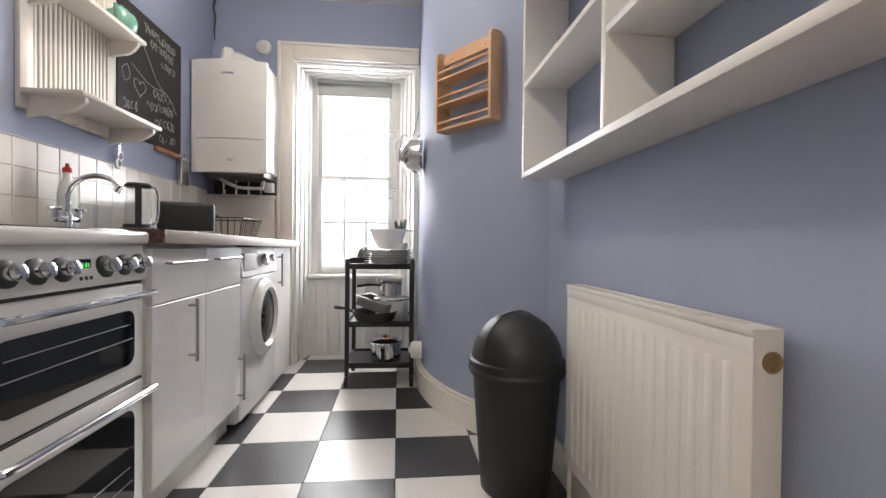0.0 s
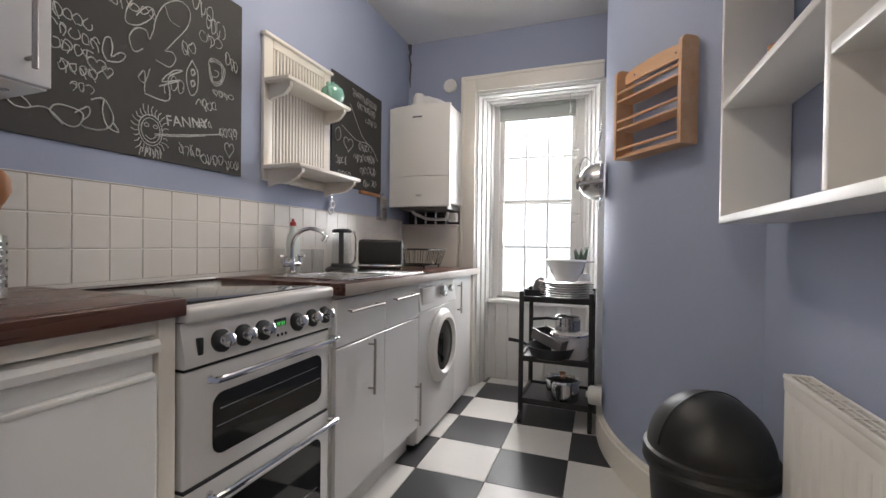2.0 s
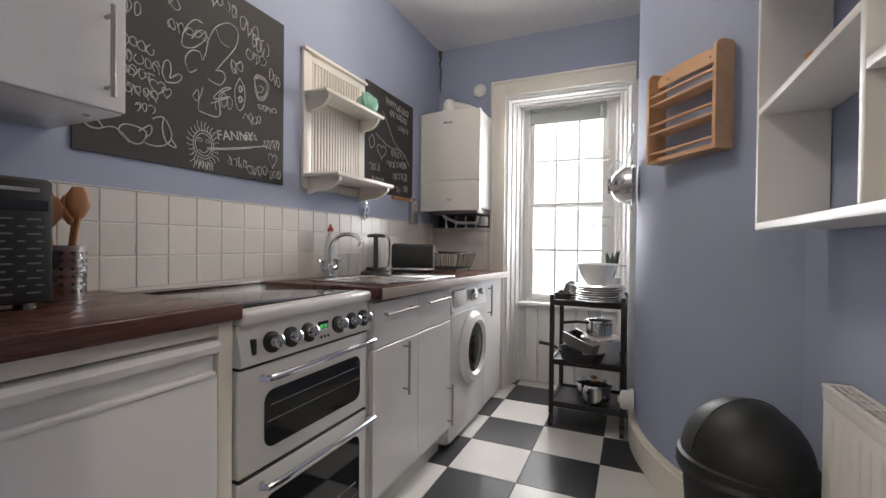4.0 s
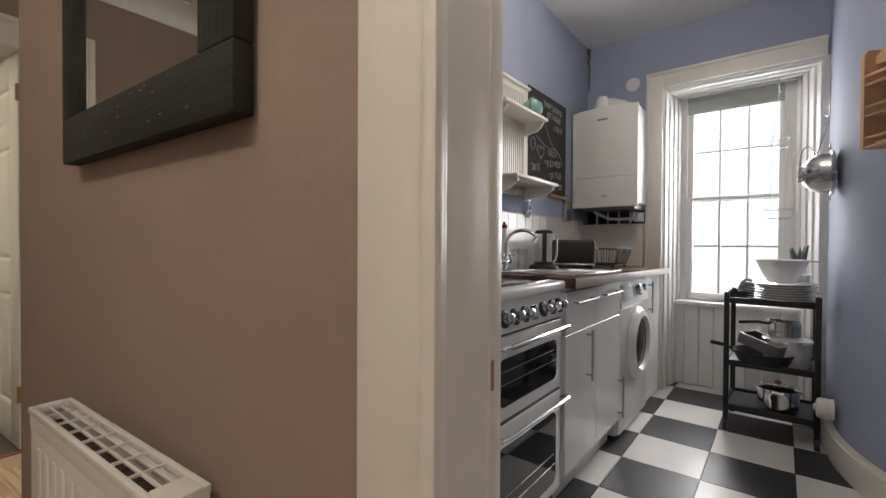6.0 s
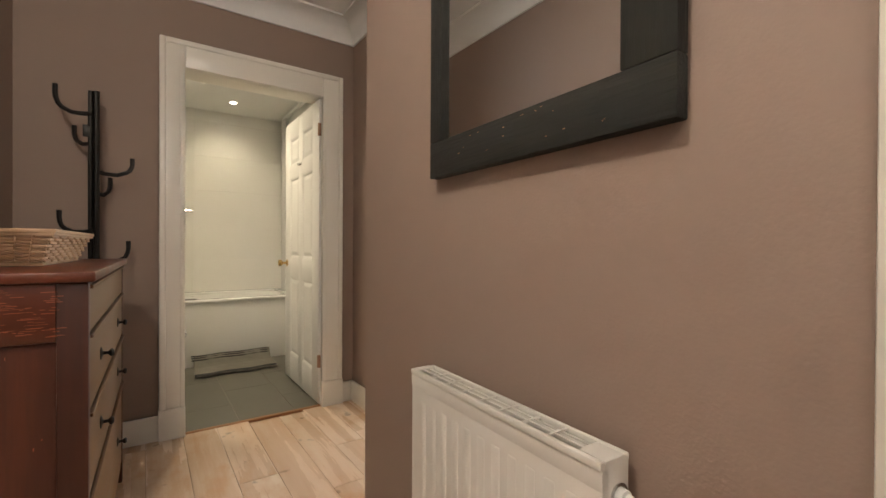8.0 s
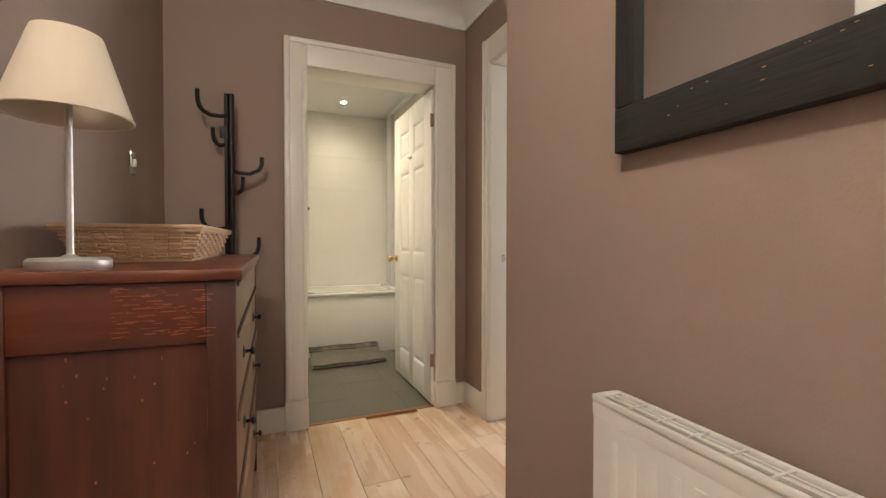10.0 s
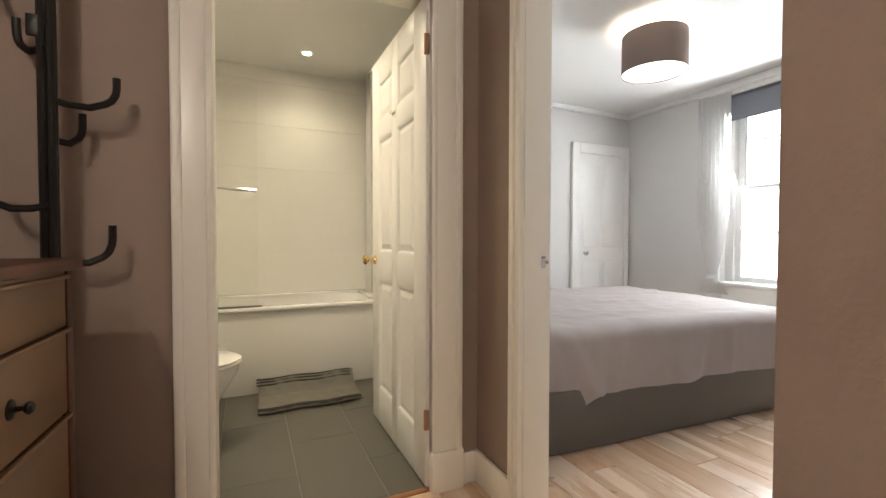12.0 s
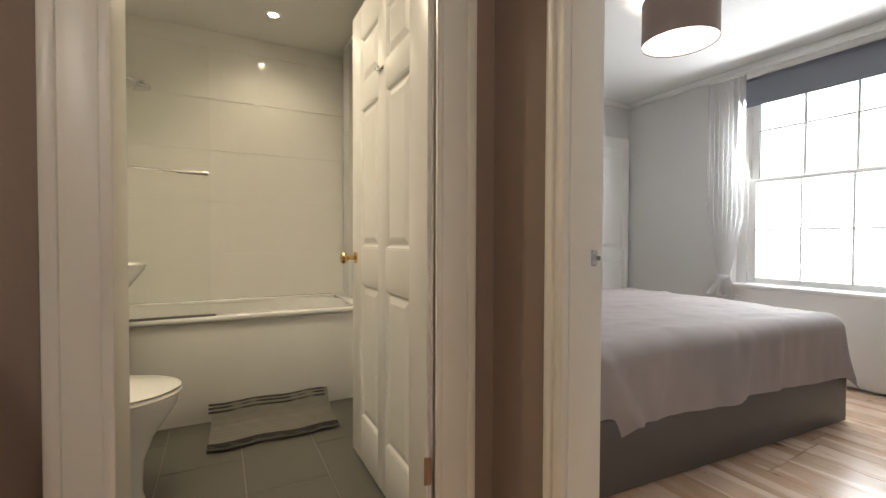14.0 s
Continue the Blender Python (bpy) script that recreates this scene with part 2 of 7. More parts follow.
_nt.links.new(_mx.outputs[0], _nt.nodes["Material Output"].inputs[0])
LENS = glow("lit_diffuser", (1, 0.9, 0.72), 45)
LENSW = glow("lit_shade_diffuser", (1, 0.95, 0.87), 2.2)
HAZE = glow("overcast_daylight", (0.95, 0.98, 1), 1.05)
HAZEB = glow("bright_overcast_daylight", (0.96, 0.98, 1), 4.5)
LED = glow("green_display", (0.15, 0.9, 0.2), 0.22)
MIRROR, _nt, _b = nodes_of("mirror_silver")
_b.inputs["Base Color"].default_value = (0.86, 0.87, 0.85, 1)
_b.inputs["Metallic"].default_value, _b.inputs["Roughness"].default_value = 1.0, 0.02
VOILE, _nt, _b = nodes_of("white_voile")
_tr, _tl, _mx = (_nt.nodes.new("ShaderNode" + k) for k in ("BsdfTransparent", "BsdfTranslucent", "MixShader"))
_tl.inputs[0].default_value = (0.85, 0.85, 0.85, 1)
_mx.inputs[0].default_value = 0.62
_nt.links.new(_tr.outputs[0], _mx.inputs[1])
_nt.links.new(_tl.outputs[0], _mx.inputs[2])
_nt.links.new(_mx.outputs[0], _nt.nodes["Material Output"].inputs[0])

HINGE = surface("dull_hinge", (0.38, 0.22, 0.14), 0.5, 0.3, var=0.2)
# ---- building helpers ----
class Shape:
    """Collects solids into one bmesh."""

    def __init__(self):
        self.bm = bmesh.new()

    def box(self, x0, y0, z0, x1, y1, z1, bev=0.0, seg=2, m=None):
        bm = self.bm
        vs = bmesh.ops.create_cube(bm, size=1)["verts"]
        bmesh.ops.scale(bm, vec=(abs(x1 - x0), abs(y1 - y0), abs(z1 - z0)), verts=vs)
        bmesh.ops.translate(bm, vec=((x0 + x1) / 2, (y0 + y1) / 2, (z0 + z1) / 2), verts=vs)
        if m is not None:
            bmesh.ops.transform(bm, matrix=m, verts=vs)
        if bev:
            es = list({e for v in vs for e in v.link_edges})
            bmesh.ops.bevel(bm, geom=es, offset=bev, segments=seg, profile=0.5, affect="EDGES")
        return self

    def lathe(self, profile, seg=28, m=Matrix(), sx=1.0, sy=1.0):
        bm, rings = self.bm, []
        for r, z in profile:
            if r < 1e-6:
                rings.append([bm.verts.new(m @ Vector((0, 0, z)))])
            else:
                rings.append([bm.verts.new(m @ Vector((sx * r * math.cos(a), sy * r * math.sin(a), z))) for a in (2 * math.pi * i / seg for i in range(seg))])
        for a, b in zip(rings, rings[1:]):
            for i in range(seg):
                j = (i + 1) % seg
                if len(a) == 1 and len(b) == 1:
                    continue
                if len(a) == 1:
                    bm.faces.new((a[0], b[i], b[j]))
                elif len(b) == 1:
                    bm.faces.new((a[i], a[j], b[0]))
                else:
                    bm.faces.new((a[i], a[j], b[j], b[i]))
        return self

    def cyl(self, r, z0, z1, seg=24, m=Matrix()):
        return self.lathe([(0, z0), (r, z0), (r, z1), (0, z1)], seg, m)

    def tube(self, pts, r, seg=8, closed=False):
        bm, pts = self.bm, [Vector(p) for p in pts]
        n, rings, side = len(pts), [], None
        for i, p in enumerate(pts):
            a = pts[(i - 1) % n] if (closed or i) else p
            b = pts[(i + 1) % n] if (closed or i < n - 1) else p
            d = (b - a).normalized()
            if side is None:
                side = d.orthogonal().normalized()
            side = (side - d * side.dot(d)).normalized()
            up = d.cross(side)
            rr = r[i] if isinstance(r, (list, tuple)) else r
            rings.append([bm.verts.new(p + rr * (math.cos(t) * side + math.sin(t) * up)) for t in (2 * math.pi * k / seg for k in range(seg))])
        for i in range(n if closed else n - 1):
            a, b = rings[i], rings[(i + 1) % n]
            for k in range(seg):
                bm.faces.new((a[k], a[(k + 1) % seg], b[(k + 1) % seg], b[k]))
        if not closed:
            bm.faces.new(rings[0][::-1]), bm.faces.new(rings[-1])
        return self

    def prism(self, outline, h0, h1, m=Matrix()):
        """An outline in x and y, drawn out along z."""
        bm = self.bm
        lo = [bm.verts.new(m @ Vector((x, y, h0))) for x, y in outline]
        hi = [bm.verts.new(m @ Vector((x, y, h1))) for x, y in outline]
        bm.faces.new(lo[::-1]), bm.faces.new(hi)
        for i in range(len(lo)):
            j = (i + 1) % len(lo)
            bm.faces.new((lo[i], lo[j], hi[j], hi[i]))
        return self

    def sheet(self, grid, thick=0.0):
        """A grid of points as a surface, given a thickness."""
        bm = self.bm
        rows = [[bm.verts.new(p) for p in row] for row in grid]
        fs = [bm.faces.new((rows[i][j], rows[i][j + 1], rows[i + 1][j + 1], rows[i + 1][j])) for i in range(len(rows) - 1) for j in range(len(rows[0]) - 1)]
        if thick:
            bmesh.ops.recalc_face_normals(bm, faces=fs)
            bmesh.ops.solidify(bm, geom=fs, thickness=thick)
        return self

    def mesh(self, name, mat):
        bmesh.ops.recalc_face_normals(self.bm, faces=self.bm.faces[:])
        me = bpy.data.meshes.new(name)
        self.bm.to_mesh(me)
        self.bm.free()
        me.polygons.foreach_set("use_smooth", [True] * len(me.polygons))
        me.set_sharp_from_angle(angle=radians(32))
        me.materials.append(mat)
        return me


def part(name, shape, mat, parent=None, label="", m=None):
    ob = new(name, shape.mesh(name, mat))
    if parent:
        ob.parent = parent
    if m is not None:
        ob.matrix_basis = m
    return tagged(ob, label)


def thing(name, label, category, m, group=""):
    ob = new(name)
    ob.empty_display_size = 0.1
    ob.matrix_basis = m
    return tagged(ob, label, category, group)


def solo(name, shape, mat, label, category, m, group=""):
    return tagged(part(name, shape, mat, None, label, m), category=category, group=group)


def setting(name, shape, mat, m=Matrix(), label=""):
    return tagged(part(name, shape, mat, None, label, m), kind="structure")


def piece(name, me, parent, m):
    ob = new(name, me)
    ob.parent = parent
    ob.matrix_basis = m
    return ob


def arc(cx, cy, r, a0, a1, n):
    return [(cx + r * math.cos(radians(a0 + (a1 - a0) * i / n)), cy + r * math.sin(radians(a0 + (a1 - a0) * i / n))) for i in range(n + 1)]


def slab_tile(name, w, d, h, bev, mat):
    return Shape().box(-w / 2, -d / 2, 0, w / 2, d / 2, h, bev, 1).mesh(name, mat)

# ---- structure: kitchen ----
KH = 2.585
setting("floor_kitchen", Shape().box(-0.1, 0.30, -0.1, 2.1, 4.0, -0.006), GROUT, MK)
setting("ceiling_kitchen", Shape().box(-0.1, 0.45, KH, 2.3, 3.75, KH + 0.1), CEIL, MK)
wall_k_left = setting("wall_kitchen_left", Shape().box(-0.1, 0.5, 0, 0, 3.8, KH), BLUE, MK)
setting("wall_kitchen_right", Shape().box(1.905, 0.45, 0, 2.06, 2.24, KH), BLUE, MK)
CURVE = arc(2.665, 3.2, 1.228, 236, 180, 26) + [(1.437, 3.66)]
setting("wall_kitchen_curved", Shape().prism(CURVE + [(2.3, 3.66), (2.3, 2.12)], 0, KH), BLUE, MK)
far = Shape().box(-0.1, 3.65, 0, 0.535, 4.06, KH).box(0.535, 3.65, 2.16, 1.45, 4.06, KH).box(1.45, 3.662, 0, 2.3, 4.06, KH)
setting("wall_kitchen_window", far, BLUE, MK)
near = Shape().box(-0.1, 0.60, 0, 0.955, 0.665, KH).box(0.955, 0.60, 2.02, 1.76, 0.665, KH).box(1.76, 0.60, 0, 2.06, 0.665, KH)
setting("wall_kitchen_door", near, BLUE, MK)
base_c = arc(2.665, 3.2, 1.258, 236, 180, 26) + [(1.407, 3.645)]
base_i = CURVE[:-1] + [(1.437, 3.645)]
skirt = Shape().prism(base_c + base_i[::-1], 0, 0.125)
skirt.prism(arc(2.665, 3.2, 1.248, 236, 180, 26) + arc(2.665, 3.2, 1.228, 236, 180, 26)[::-1], 0.125, 0.14)
setting("baseboard_kitchen_curved", skirt, GLOSS, MK)
setting("baseboard_kitchen_right", Shape().box(1.887, 0.7, 0, 1.905, 2.2, 0.13, 0.005), GLOSS, MK)

# window recess of the kitchen: splayed linings, boarded below the sill
win_k = setting("window_1", Shape().box(0.60, 3.99, 0.60, 1.30, 4.05, 0.66), WHITE, MK, "white painted sash window with small panes")
part("window_sill", Shape().box(0.555, 3.84, 0.595, 1.40, 3.99, 0.625, 0.006), WHITE, win_k)
part("apron", Shape().box(0.555, 3.90, 0, 1.41, 3.93, 0.595), WHITE, win_k)
for i in range(9):
    x = 0.565 + i * 0.094
    part("board", Shape().box(x, 3.888, 0.005, x + 0.09, 3.902, 0.594, 0.004, 1), WHITE, win_k)
lin = Shape().prism([(0.535, 3.645), (0.553, 3.645), (0.635, 4.05), (0.535, 4.05)], 0, 2.16)
part("lining", lin, WHITE, win_k)
part("lining", Shape().prism([(1.45, 3.663), (1.405, 3.663), (1.255, 4.05), (1.45, 4.05)], 0, 2.16), WHITE, win_k)
for s in range(4):
    v0 = 3.66 + s * 0.075
    uu = 0.553 + (v0 - 3.645) * 0.2025
    part("reeded_strip", Shape().box(-0.006, 0, 0.0, 0.010, 0.05, 2.14, 0.004, 1), WHITE, win_k, m=pose(uu, v0, 0, 0, 0, -11.4))
    ur = 1.405 - (v0 - 3.663) * 0.3876
    part("reeded_strip", Shape().box(-0.010, 0, 0.0, 0.006, 0.05, 2.14, 0.004, 1), WHITE, win_k, m=pose(ur, v0, 0, 0, 0, 21.2))
part("soffit", Shape().box(0.535, 3.65, 2.145, 1.45, 4.05, 2.162), WHITE, win_k)
for s in range(4):
    part("soffit_strip", Shape().box(0.56, 3.67 + s * 0.075, 2.132, 1.40, 3.72 + s * 0.075, 2.146, 0.004, 1), WHITE, win_k)
part("casing", Shape().box(0.45, 3.622, 0, 0.55, 3.648, 2.258, 0.006).box(0.442, 3.610, 0, 0.462, 3.648, 2.268, 0.004), GLOSS, win_k)
part("casing", Shape().box(0.55, 3.622, 2.158, 1.424, 3.648, 2.258, 0.006).box(0.46, 3.610, 2.248, 1.424, 3.648, 2.268, 0.004), GLOSS, win_k)
# sashes: three panes across, two rows each
U0, U1 = 0.695, 1.203
for name, v, z0, z1 in (("upper_sash", 3.985, 1.375, 2.08), ("lower_sash", 3.955, 0.665, 1.395)):
    sash = part(name, Shape().box(U0 - 0.04, v, z0 - 0.02, U0, v + 0.03, z1, 0.003).box(U1, v, z0 - 0.02, U1 + 0.04, v + 0.03, z1, 0.003)
                .box(U0, v, z0 - 0.02, U1, v + 0.03, z0 + 0.018, 0.003).box(U0, v, z1 - 0.025, U1, v + 0.03, z1, 0.003), WHITE, win_k)
    zm = (z0 + z1) / 2
    for c in range(1, 3):
        x = U0 + (U1 - U0) * c / 3
        part("glazing_bar", Shape().box(x - 0.008, v + 0.004, z0, x + 0.008, v + 0.026, z1, 0.003, 1), WHITE, sash)
    part("glazing_bar", Shape().box(U0, v + 0.006, zm - 0.008, U1, v + 0.024, zm + 0.008, 0.003, 1), WHITE, sash)
    for c in range(3):
        for r in range(2):
            xa, xb = U0 + (U1 - U0) * c / 3, U0 + (U1 - U0) * (c + 1) / 3
            za = z0 if r == 0 else zm
            p = part("pane", Shape().box(xa, v + 0.013, za, xb, v + 0.016, za + (z1 - z0) / 2), PANE, sash)
            p.visible_shadow = False
part("window_frame", Shape().box(0.6, 3.95, 0.62, 0.657, 4.05, 2.145).box(1.243, 3.95, 0.62, 1.30, 4.05, 2.145).box(0.657, 3.99, 2.08, 1.243, 4.05, 2.145), WHITE, win_k)
setting("backdrop_kitchen", Shape().box(-2.5, 6.0, -1.0, 4.5, 6.05, 4.5), HAZE, MK)

# ---- structure: hall ----
HH = 2.47
setting("floor_hall", Shape().box(-2.8, -1.2, -0.1, 1.5, 1.09, -0.012), GAPS)
setting("ceiling_hall", Shape().box(-2.93, -1.2, HH, 1.5, 1.09, HH + 0.1), CEIL)
WY = 0.368
MM = pose(-0.5, 0.38, 0, 0, 0, -2)  # the mirror wall, two degrees askew
setting("wall_hall_mirror", Shape().box(-0.90, 0, 0, 0.383, 0.11, HH).box(0.383, 0, 2.02, 1.25, 0.11, HH).box(1.25, 0, 0, 2.0, 0.11, HH), BROWN, MM)
setting("wall_hall_return", Shape().box(-1.397, 0.48, 0, -1.17, 1.09, HH), BROWN)
ML = pose(-2.78, -0.675, 0, 0, 0, -4.5)  # the left wall runs a little askew
setting("wall_hall_left", Shape().box(-0.15, -0.14, 0, 1.68, 0, HH).box(1.68, -0.14, 2.02, 2.52, 0, HH).box(2.52, -0.14, 0, 4.3, 0, HH), BROWN, ML)
setting("wall_hall_end", Shape().box(1.4, -1.2, 0, 1.5, WY, HH), BROWN)
setting("wall_bathroom_door", Shape().box(-2.93, -0.80, 0, -2.78, -0.035, HH).box(-2.93, -0.035, 1.985, -2.78, 0.755, HH).box(-2.93, 0.755, 0, -2.78, 0.95, HH), BROWN)
setting("wall_bedroom_door", Shape().box(-2.93, 0.95, 0, -2.455, 1.038, HH).box(-2.455, 0.95, 2.03, -1.625, 1.038, HH).box(-1.625, 0.95, 0, -1.30, 1.038, HH), BROWN)


def cove(name, x0, y0, x1, y1, nx, ny, size=0.115, steps=6):
    """A plaster cove between wall and ceiling, running from one point to another; nx, ny: away from the wall."""
    prof = [(0, HH), (0, HH - size - 0.012), (0.012, HH - size - 0.012), (0.012, HH - size)]
    prof += [(0.012 + (size - 0.012) * (1 - math.cos(radians(90 * i / steps))), HH - size + (size - 0.012) * math.sin(radians(90 * i / steps))) for i in range(1, steps + 1)]
    prof += [(size + 0.012, HH - 0.012), (size + 0.012, HH)]
    s = Shape()
    rows = [[Vector((x + nx * d, y + ny * d, z - 0.001)) for d, z in prof] for x, y in ((x0, y0), (x1, y1))]
    s.sheet(rows)
    bmesh.ops.holes_fill(s.bm, edges=s.bm.edges[:], sides=0)
    return setting(name, s, CEIL)


cove("trim_cove_bath_wall", -2.779, -0.69, -2.779, 0.95, 1, 0)
cove("trim_cove_bedroom_wall", -2.78, 0.949, -1.40, 0.949, 0, -1)
cove("trim_cove_return", -1.400, 0.95, -1.400, 0.412, -1, 0)
cove("trim_cove_mirror_wall", -1.40, 0.4105, 1.4, 0.3125, -0.035, -0.999)
cove("trim_cove_left_wall", -2.78, -0.674, 1.4, -1.003, 0.078, 0.997)
for n, b in (("baseboard_bath_wall_left", (-2.78, -0.69, 0, -2.762, -0.13, 0.13)), ("baseboard_bath_wall_right", (-2.78, 0.872, 0, -2.762, 0.95, 0.13)),
             ("baseboard_bedroom_wall", (-2.78, 0.932, 0, -2.50, 0.95, 0.13)),
             ("baseboard_return", (-1.418, 0.40, 0, -1.40, 0.93, 0.13))):
    x0, y0, z0, x1, y1, z1 = b
    setting(n, Shape().box(*b, 0.004), GLOSS)

setting("baseboard_mirror_wall", Shape().box(-0.90, -0.018, 0, 0.30, 0, 0.13, 0.004), GLOSS, MM)

# doorway to the kitchen: casing on the hall side, lining through the wall
door_k = setting("door_1", Shape().box(-0.129, WY - 0.004, 0, -0.109, 0.489, 2.0, 0.003), GLOSS, Matrix(), "cream gloss painted door lining, doorway without its door in view")
part("casing", Shape().box(-0.194, WY - 0.008, 0, -0.104, WY + 0.008, 2.095, 0.004).box(-0.118, WY - 0.015, 0, -0.102, WY, 2.01, 0.004), GLOSS, door_k)
part("casing", Shape().box(-0.104, WY - 0.026, 2.0, 0.84, WY, 2.095, 0.006), GLOSS, door_k)
part("casing", Shape().box(0.745, WY - 0.026, 0, 0.83, WY, 2.0, 0.006), GLOSS, door_k)
part("door_stop", Shape().box(-0.111, 0.460, 0, -0.1065, 0.488, 1.985, 0.0015), GLOSS, door_k)
part("strike_plate", Shape().box(-0.1075, 0.463, 0.886, -0.1055, 0.469, 0.917, 0.0006, 1), HINGE, door_k, "worn copper-coloured strike plate")
part("lining", Shape().box(0.733, WY - 0.012, 0, 0.752, 0.53, 2.0, 0.003), GLOSS, door_k)
part("lining", Shape().box(-0.1, WY, 1.985, 0.735, 0.55, 2.005), GLOSS, door_k)

# doorway to the bathroom with its six-panel door standing open
door_b = setting("door_2", Shape().box(-2.94, -0.035, 0, -2.775, -0.015, 1.97, 0.003), GLOSS, Matrix(), "cream painted doorway with a white six-panel door standing open")
part("lining", Shape().box(-2.94, 0.737, 0, -2.775, 0.756, 1.97, 0.003), GLOSS, door_b)
part("lining", Shape().box(-2.94, -0.035, 1.965, -2.775, 0.756, 1.985, 0.003), GLOSS, door_b)
for y0, y1, o in ((-0.128, -0.012, -1), (0.735, 0.868, 1)):
    outer = (y0, y0 + 0.03) if o < 0 else (y1 - 0.03, y1)
    inner = (y1 - 0.022, y1) if o < 0 else (y0, y0 + 0.022)
    part("casing", Shape().box(-2.78, y0, 0, -2.756, y1, 2.112, 0.006).box(-2.78, outer[0], 0, -2.748, outer[1], 2.112, 0.008).box(-2.78, inner[0], 0, -2.752, inner[1], 1.97, 0.004)
         .box(-2.78, y0 - 0.003, 0, -2.744, y1 + 0.003, 0.16, 0.005), GLOSS, door_b)
part("casing", Shape().box(-2.78, -0.012, 1.968, -2.756, 0.735, 2.112, 0.006).box(-2.78, -0.098, 2.082, -2.748, 0.838, 2.112, 0.008), GLOSS, door_b)
part("threshold", Shape().box(-2.805, -0.02, -0.012, -2.777, 0.74, 0.004, 0.003), SCOOP, door_b)


def panel_door(parent, w, h, thick, m, cols, rows, mat):
    """A panelled leaf in the plane x and z, hinged at x = 0; its panels lie sunk between stiles and rails."""
    leaf = part("door_leaf", Shape().box(0.002, 0.011, 0.01, w - 0.002, thick, h - 0.002), mat, parent, "white painted six-panel door leaf", m)
    xs = [0] + [x for c in cols for x in c] + [w]
    zs = [0.008] + [z for r in rows for z in r] + [h]
    for k in range(0, len(xs), 2):
        part("stile", Shape().box(xs[k], 0, 0.008, xs[k + 1], 0.0112, h, 0.003), mat, leaf)
    for k in range(0, len(zs), 2):
        for x0, x1 in cols:
            part("rail", Shape().box(x0 - 0.004, 0.0003, zs[k], x1 + 0.004, 0.0112, zs[k + 1], 0.003), mat, leaf)
    for x0, x1 in cols:
        for z0, z1 in rows:
            s = Shape()
            rings = [[Vector((a, d, b)) for a, b in ((x0 + o, z0 + o), (x1 - o, z0 + o), (x1 - o, z1 - o), (x0 + o, z1 - o), (x0 + o, z0 + o))] for o, d in ((0, 0.002), (0.006, 0.003), (0.014, 0.0105), (0.02, 0.0105), (0.042, 0.0035), (0.046, 0.003))]
            s.sheet(rings)
            s.bm.faces.new([s.bm.verts.new(v) for v in rings[-1][:4]])
            bmesh.ops.remove_doubles(s.bm, verts=s.bm.verts[:], dist=1e-5)
            pan = part("panel", s, mat, leaf)
            pan.data.polygons.foreach_set("use_smooth", [False] * len(pan.data.polygons))
    return leaf


leaf = panel_door(door_b, 0.79, 1.955, 0.04, pose(-2.79, 0.722, 0.004) @ Matrix.Diagonal((-1, 1, 1, 1)), [(0.135, 0.355), (0.44, 0.66)], [(0.2, 0.78), (0.93, 1.52), (1.62, 1.82)], WHITE)
part("door_knob", Shape().lathe([(0, 0), (0.026, 0), (0.026, 0.006), (0.009, 0.008), (0.009, 0.035), (0.02, 0.042), (0.027, 0.055), (0.022, 0.066), (0, 0.07)], 20, pose(0.735, 0, 0.885, 90)), BRASS, leaf, "polished brass knob")
part("coat_hook", Shape().box(0.37, -0.004, 1.592, 0.425, 0.0, 1.608, 0.0015).tube([(0.385, -0.003, 1.6), (0.385, -0.016, 1.596), (0.385, -0.02, 1.606)], 0.003, 7).tube([(0.41, -0.003, 1.6), (0.41, -0.016, 1.596), (0.41, -0.02, 1.606)], 0.003, 7), CHROME, leaf)
for z in (0.24, 1.72):
    part("hinge", Shape().box(-0.010, -0.003, z, 0.008, 0.012, z + 0.08, 0.002, 1).cyl(0.005, z, z + 0.08, 10, pose(-0.002, -0.004, 0)), HINGE, leaf, "dull copper-coloured hinge")

# doorway to the bedroom
door_r = setting("door_3", Shape().box(-2.458, 0.94, 0, -2.438, 1.052, 2.02, 0.003), GLOSS, Matrix(), "cream gloss painted bedroom doorway")
part("lining", Shape().box(-1.645, 0.94, 0, -1.623, 1.052, 2.02, 0.003), GLOSS, door_r)
part("lining", Shape().box(-2.458, 0.94, 2.01, -1.623, 1.052, 2.032, 0.003), GLOSS, door_r)
part("casing", Shape().box(-2.515, 0.924, 0, -2.442, 0.95, 2.15, 0.006).box(-2.50, 0.914, 0, -2.474, 0.95, 2.15, 0.008).box(-2.458, 0.92, 0, -2.442, 0.95, 2.02, 0.004), GLOSS, door_r)
part("casing", Shape().box(-1.640, 0.924, 0, -1.512, 0.95, 2.15, 0.006).box(-1.544, 0.914, 0, -1.512, 0.95, 2.15, 0.008), GLOSS, door_r)
part("casing", Shape().box(-2.442, 0.924, 2.018, -1.64, 0.95, 2.15, 0.006), GLOSS, door_r)
part("strike_plate", Shape().box(-2.439, 1.012, 0.905, -2.436, 1.032, 0.945, 0.001, 1).box(-2.437, 1.028, 0.918, -2.424, 1.034, 0.93, 0.002, 1), STEEL, door_r)
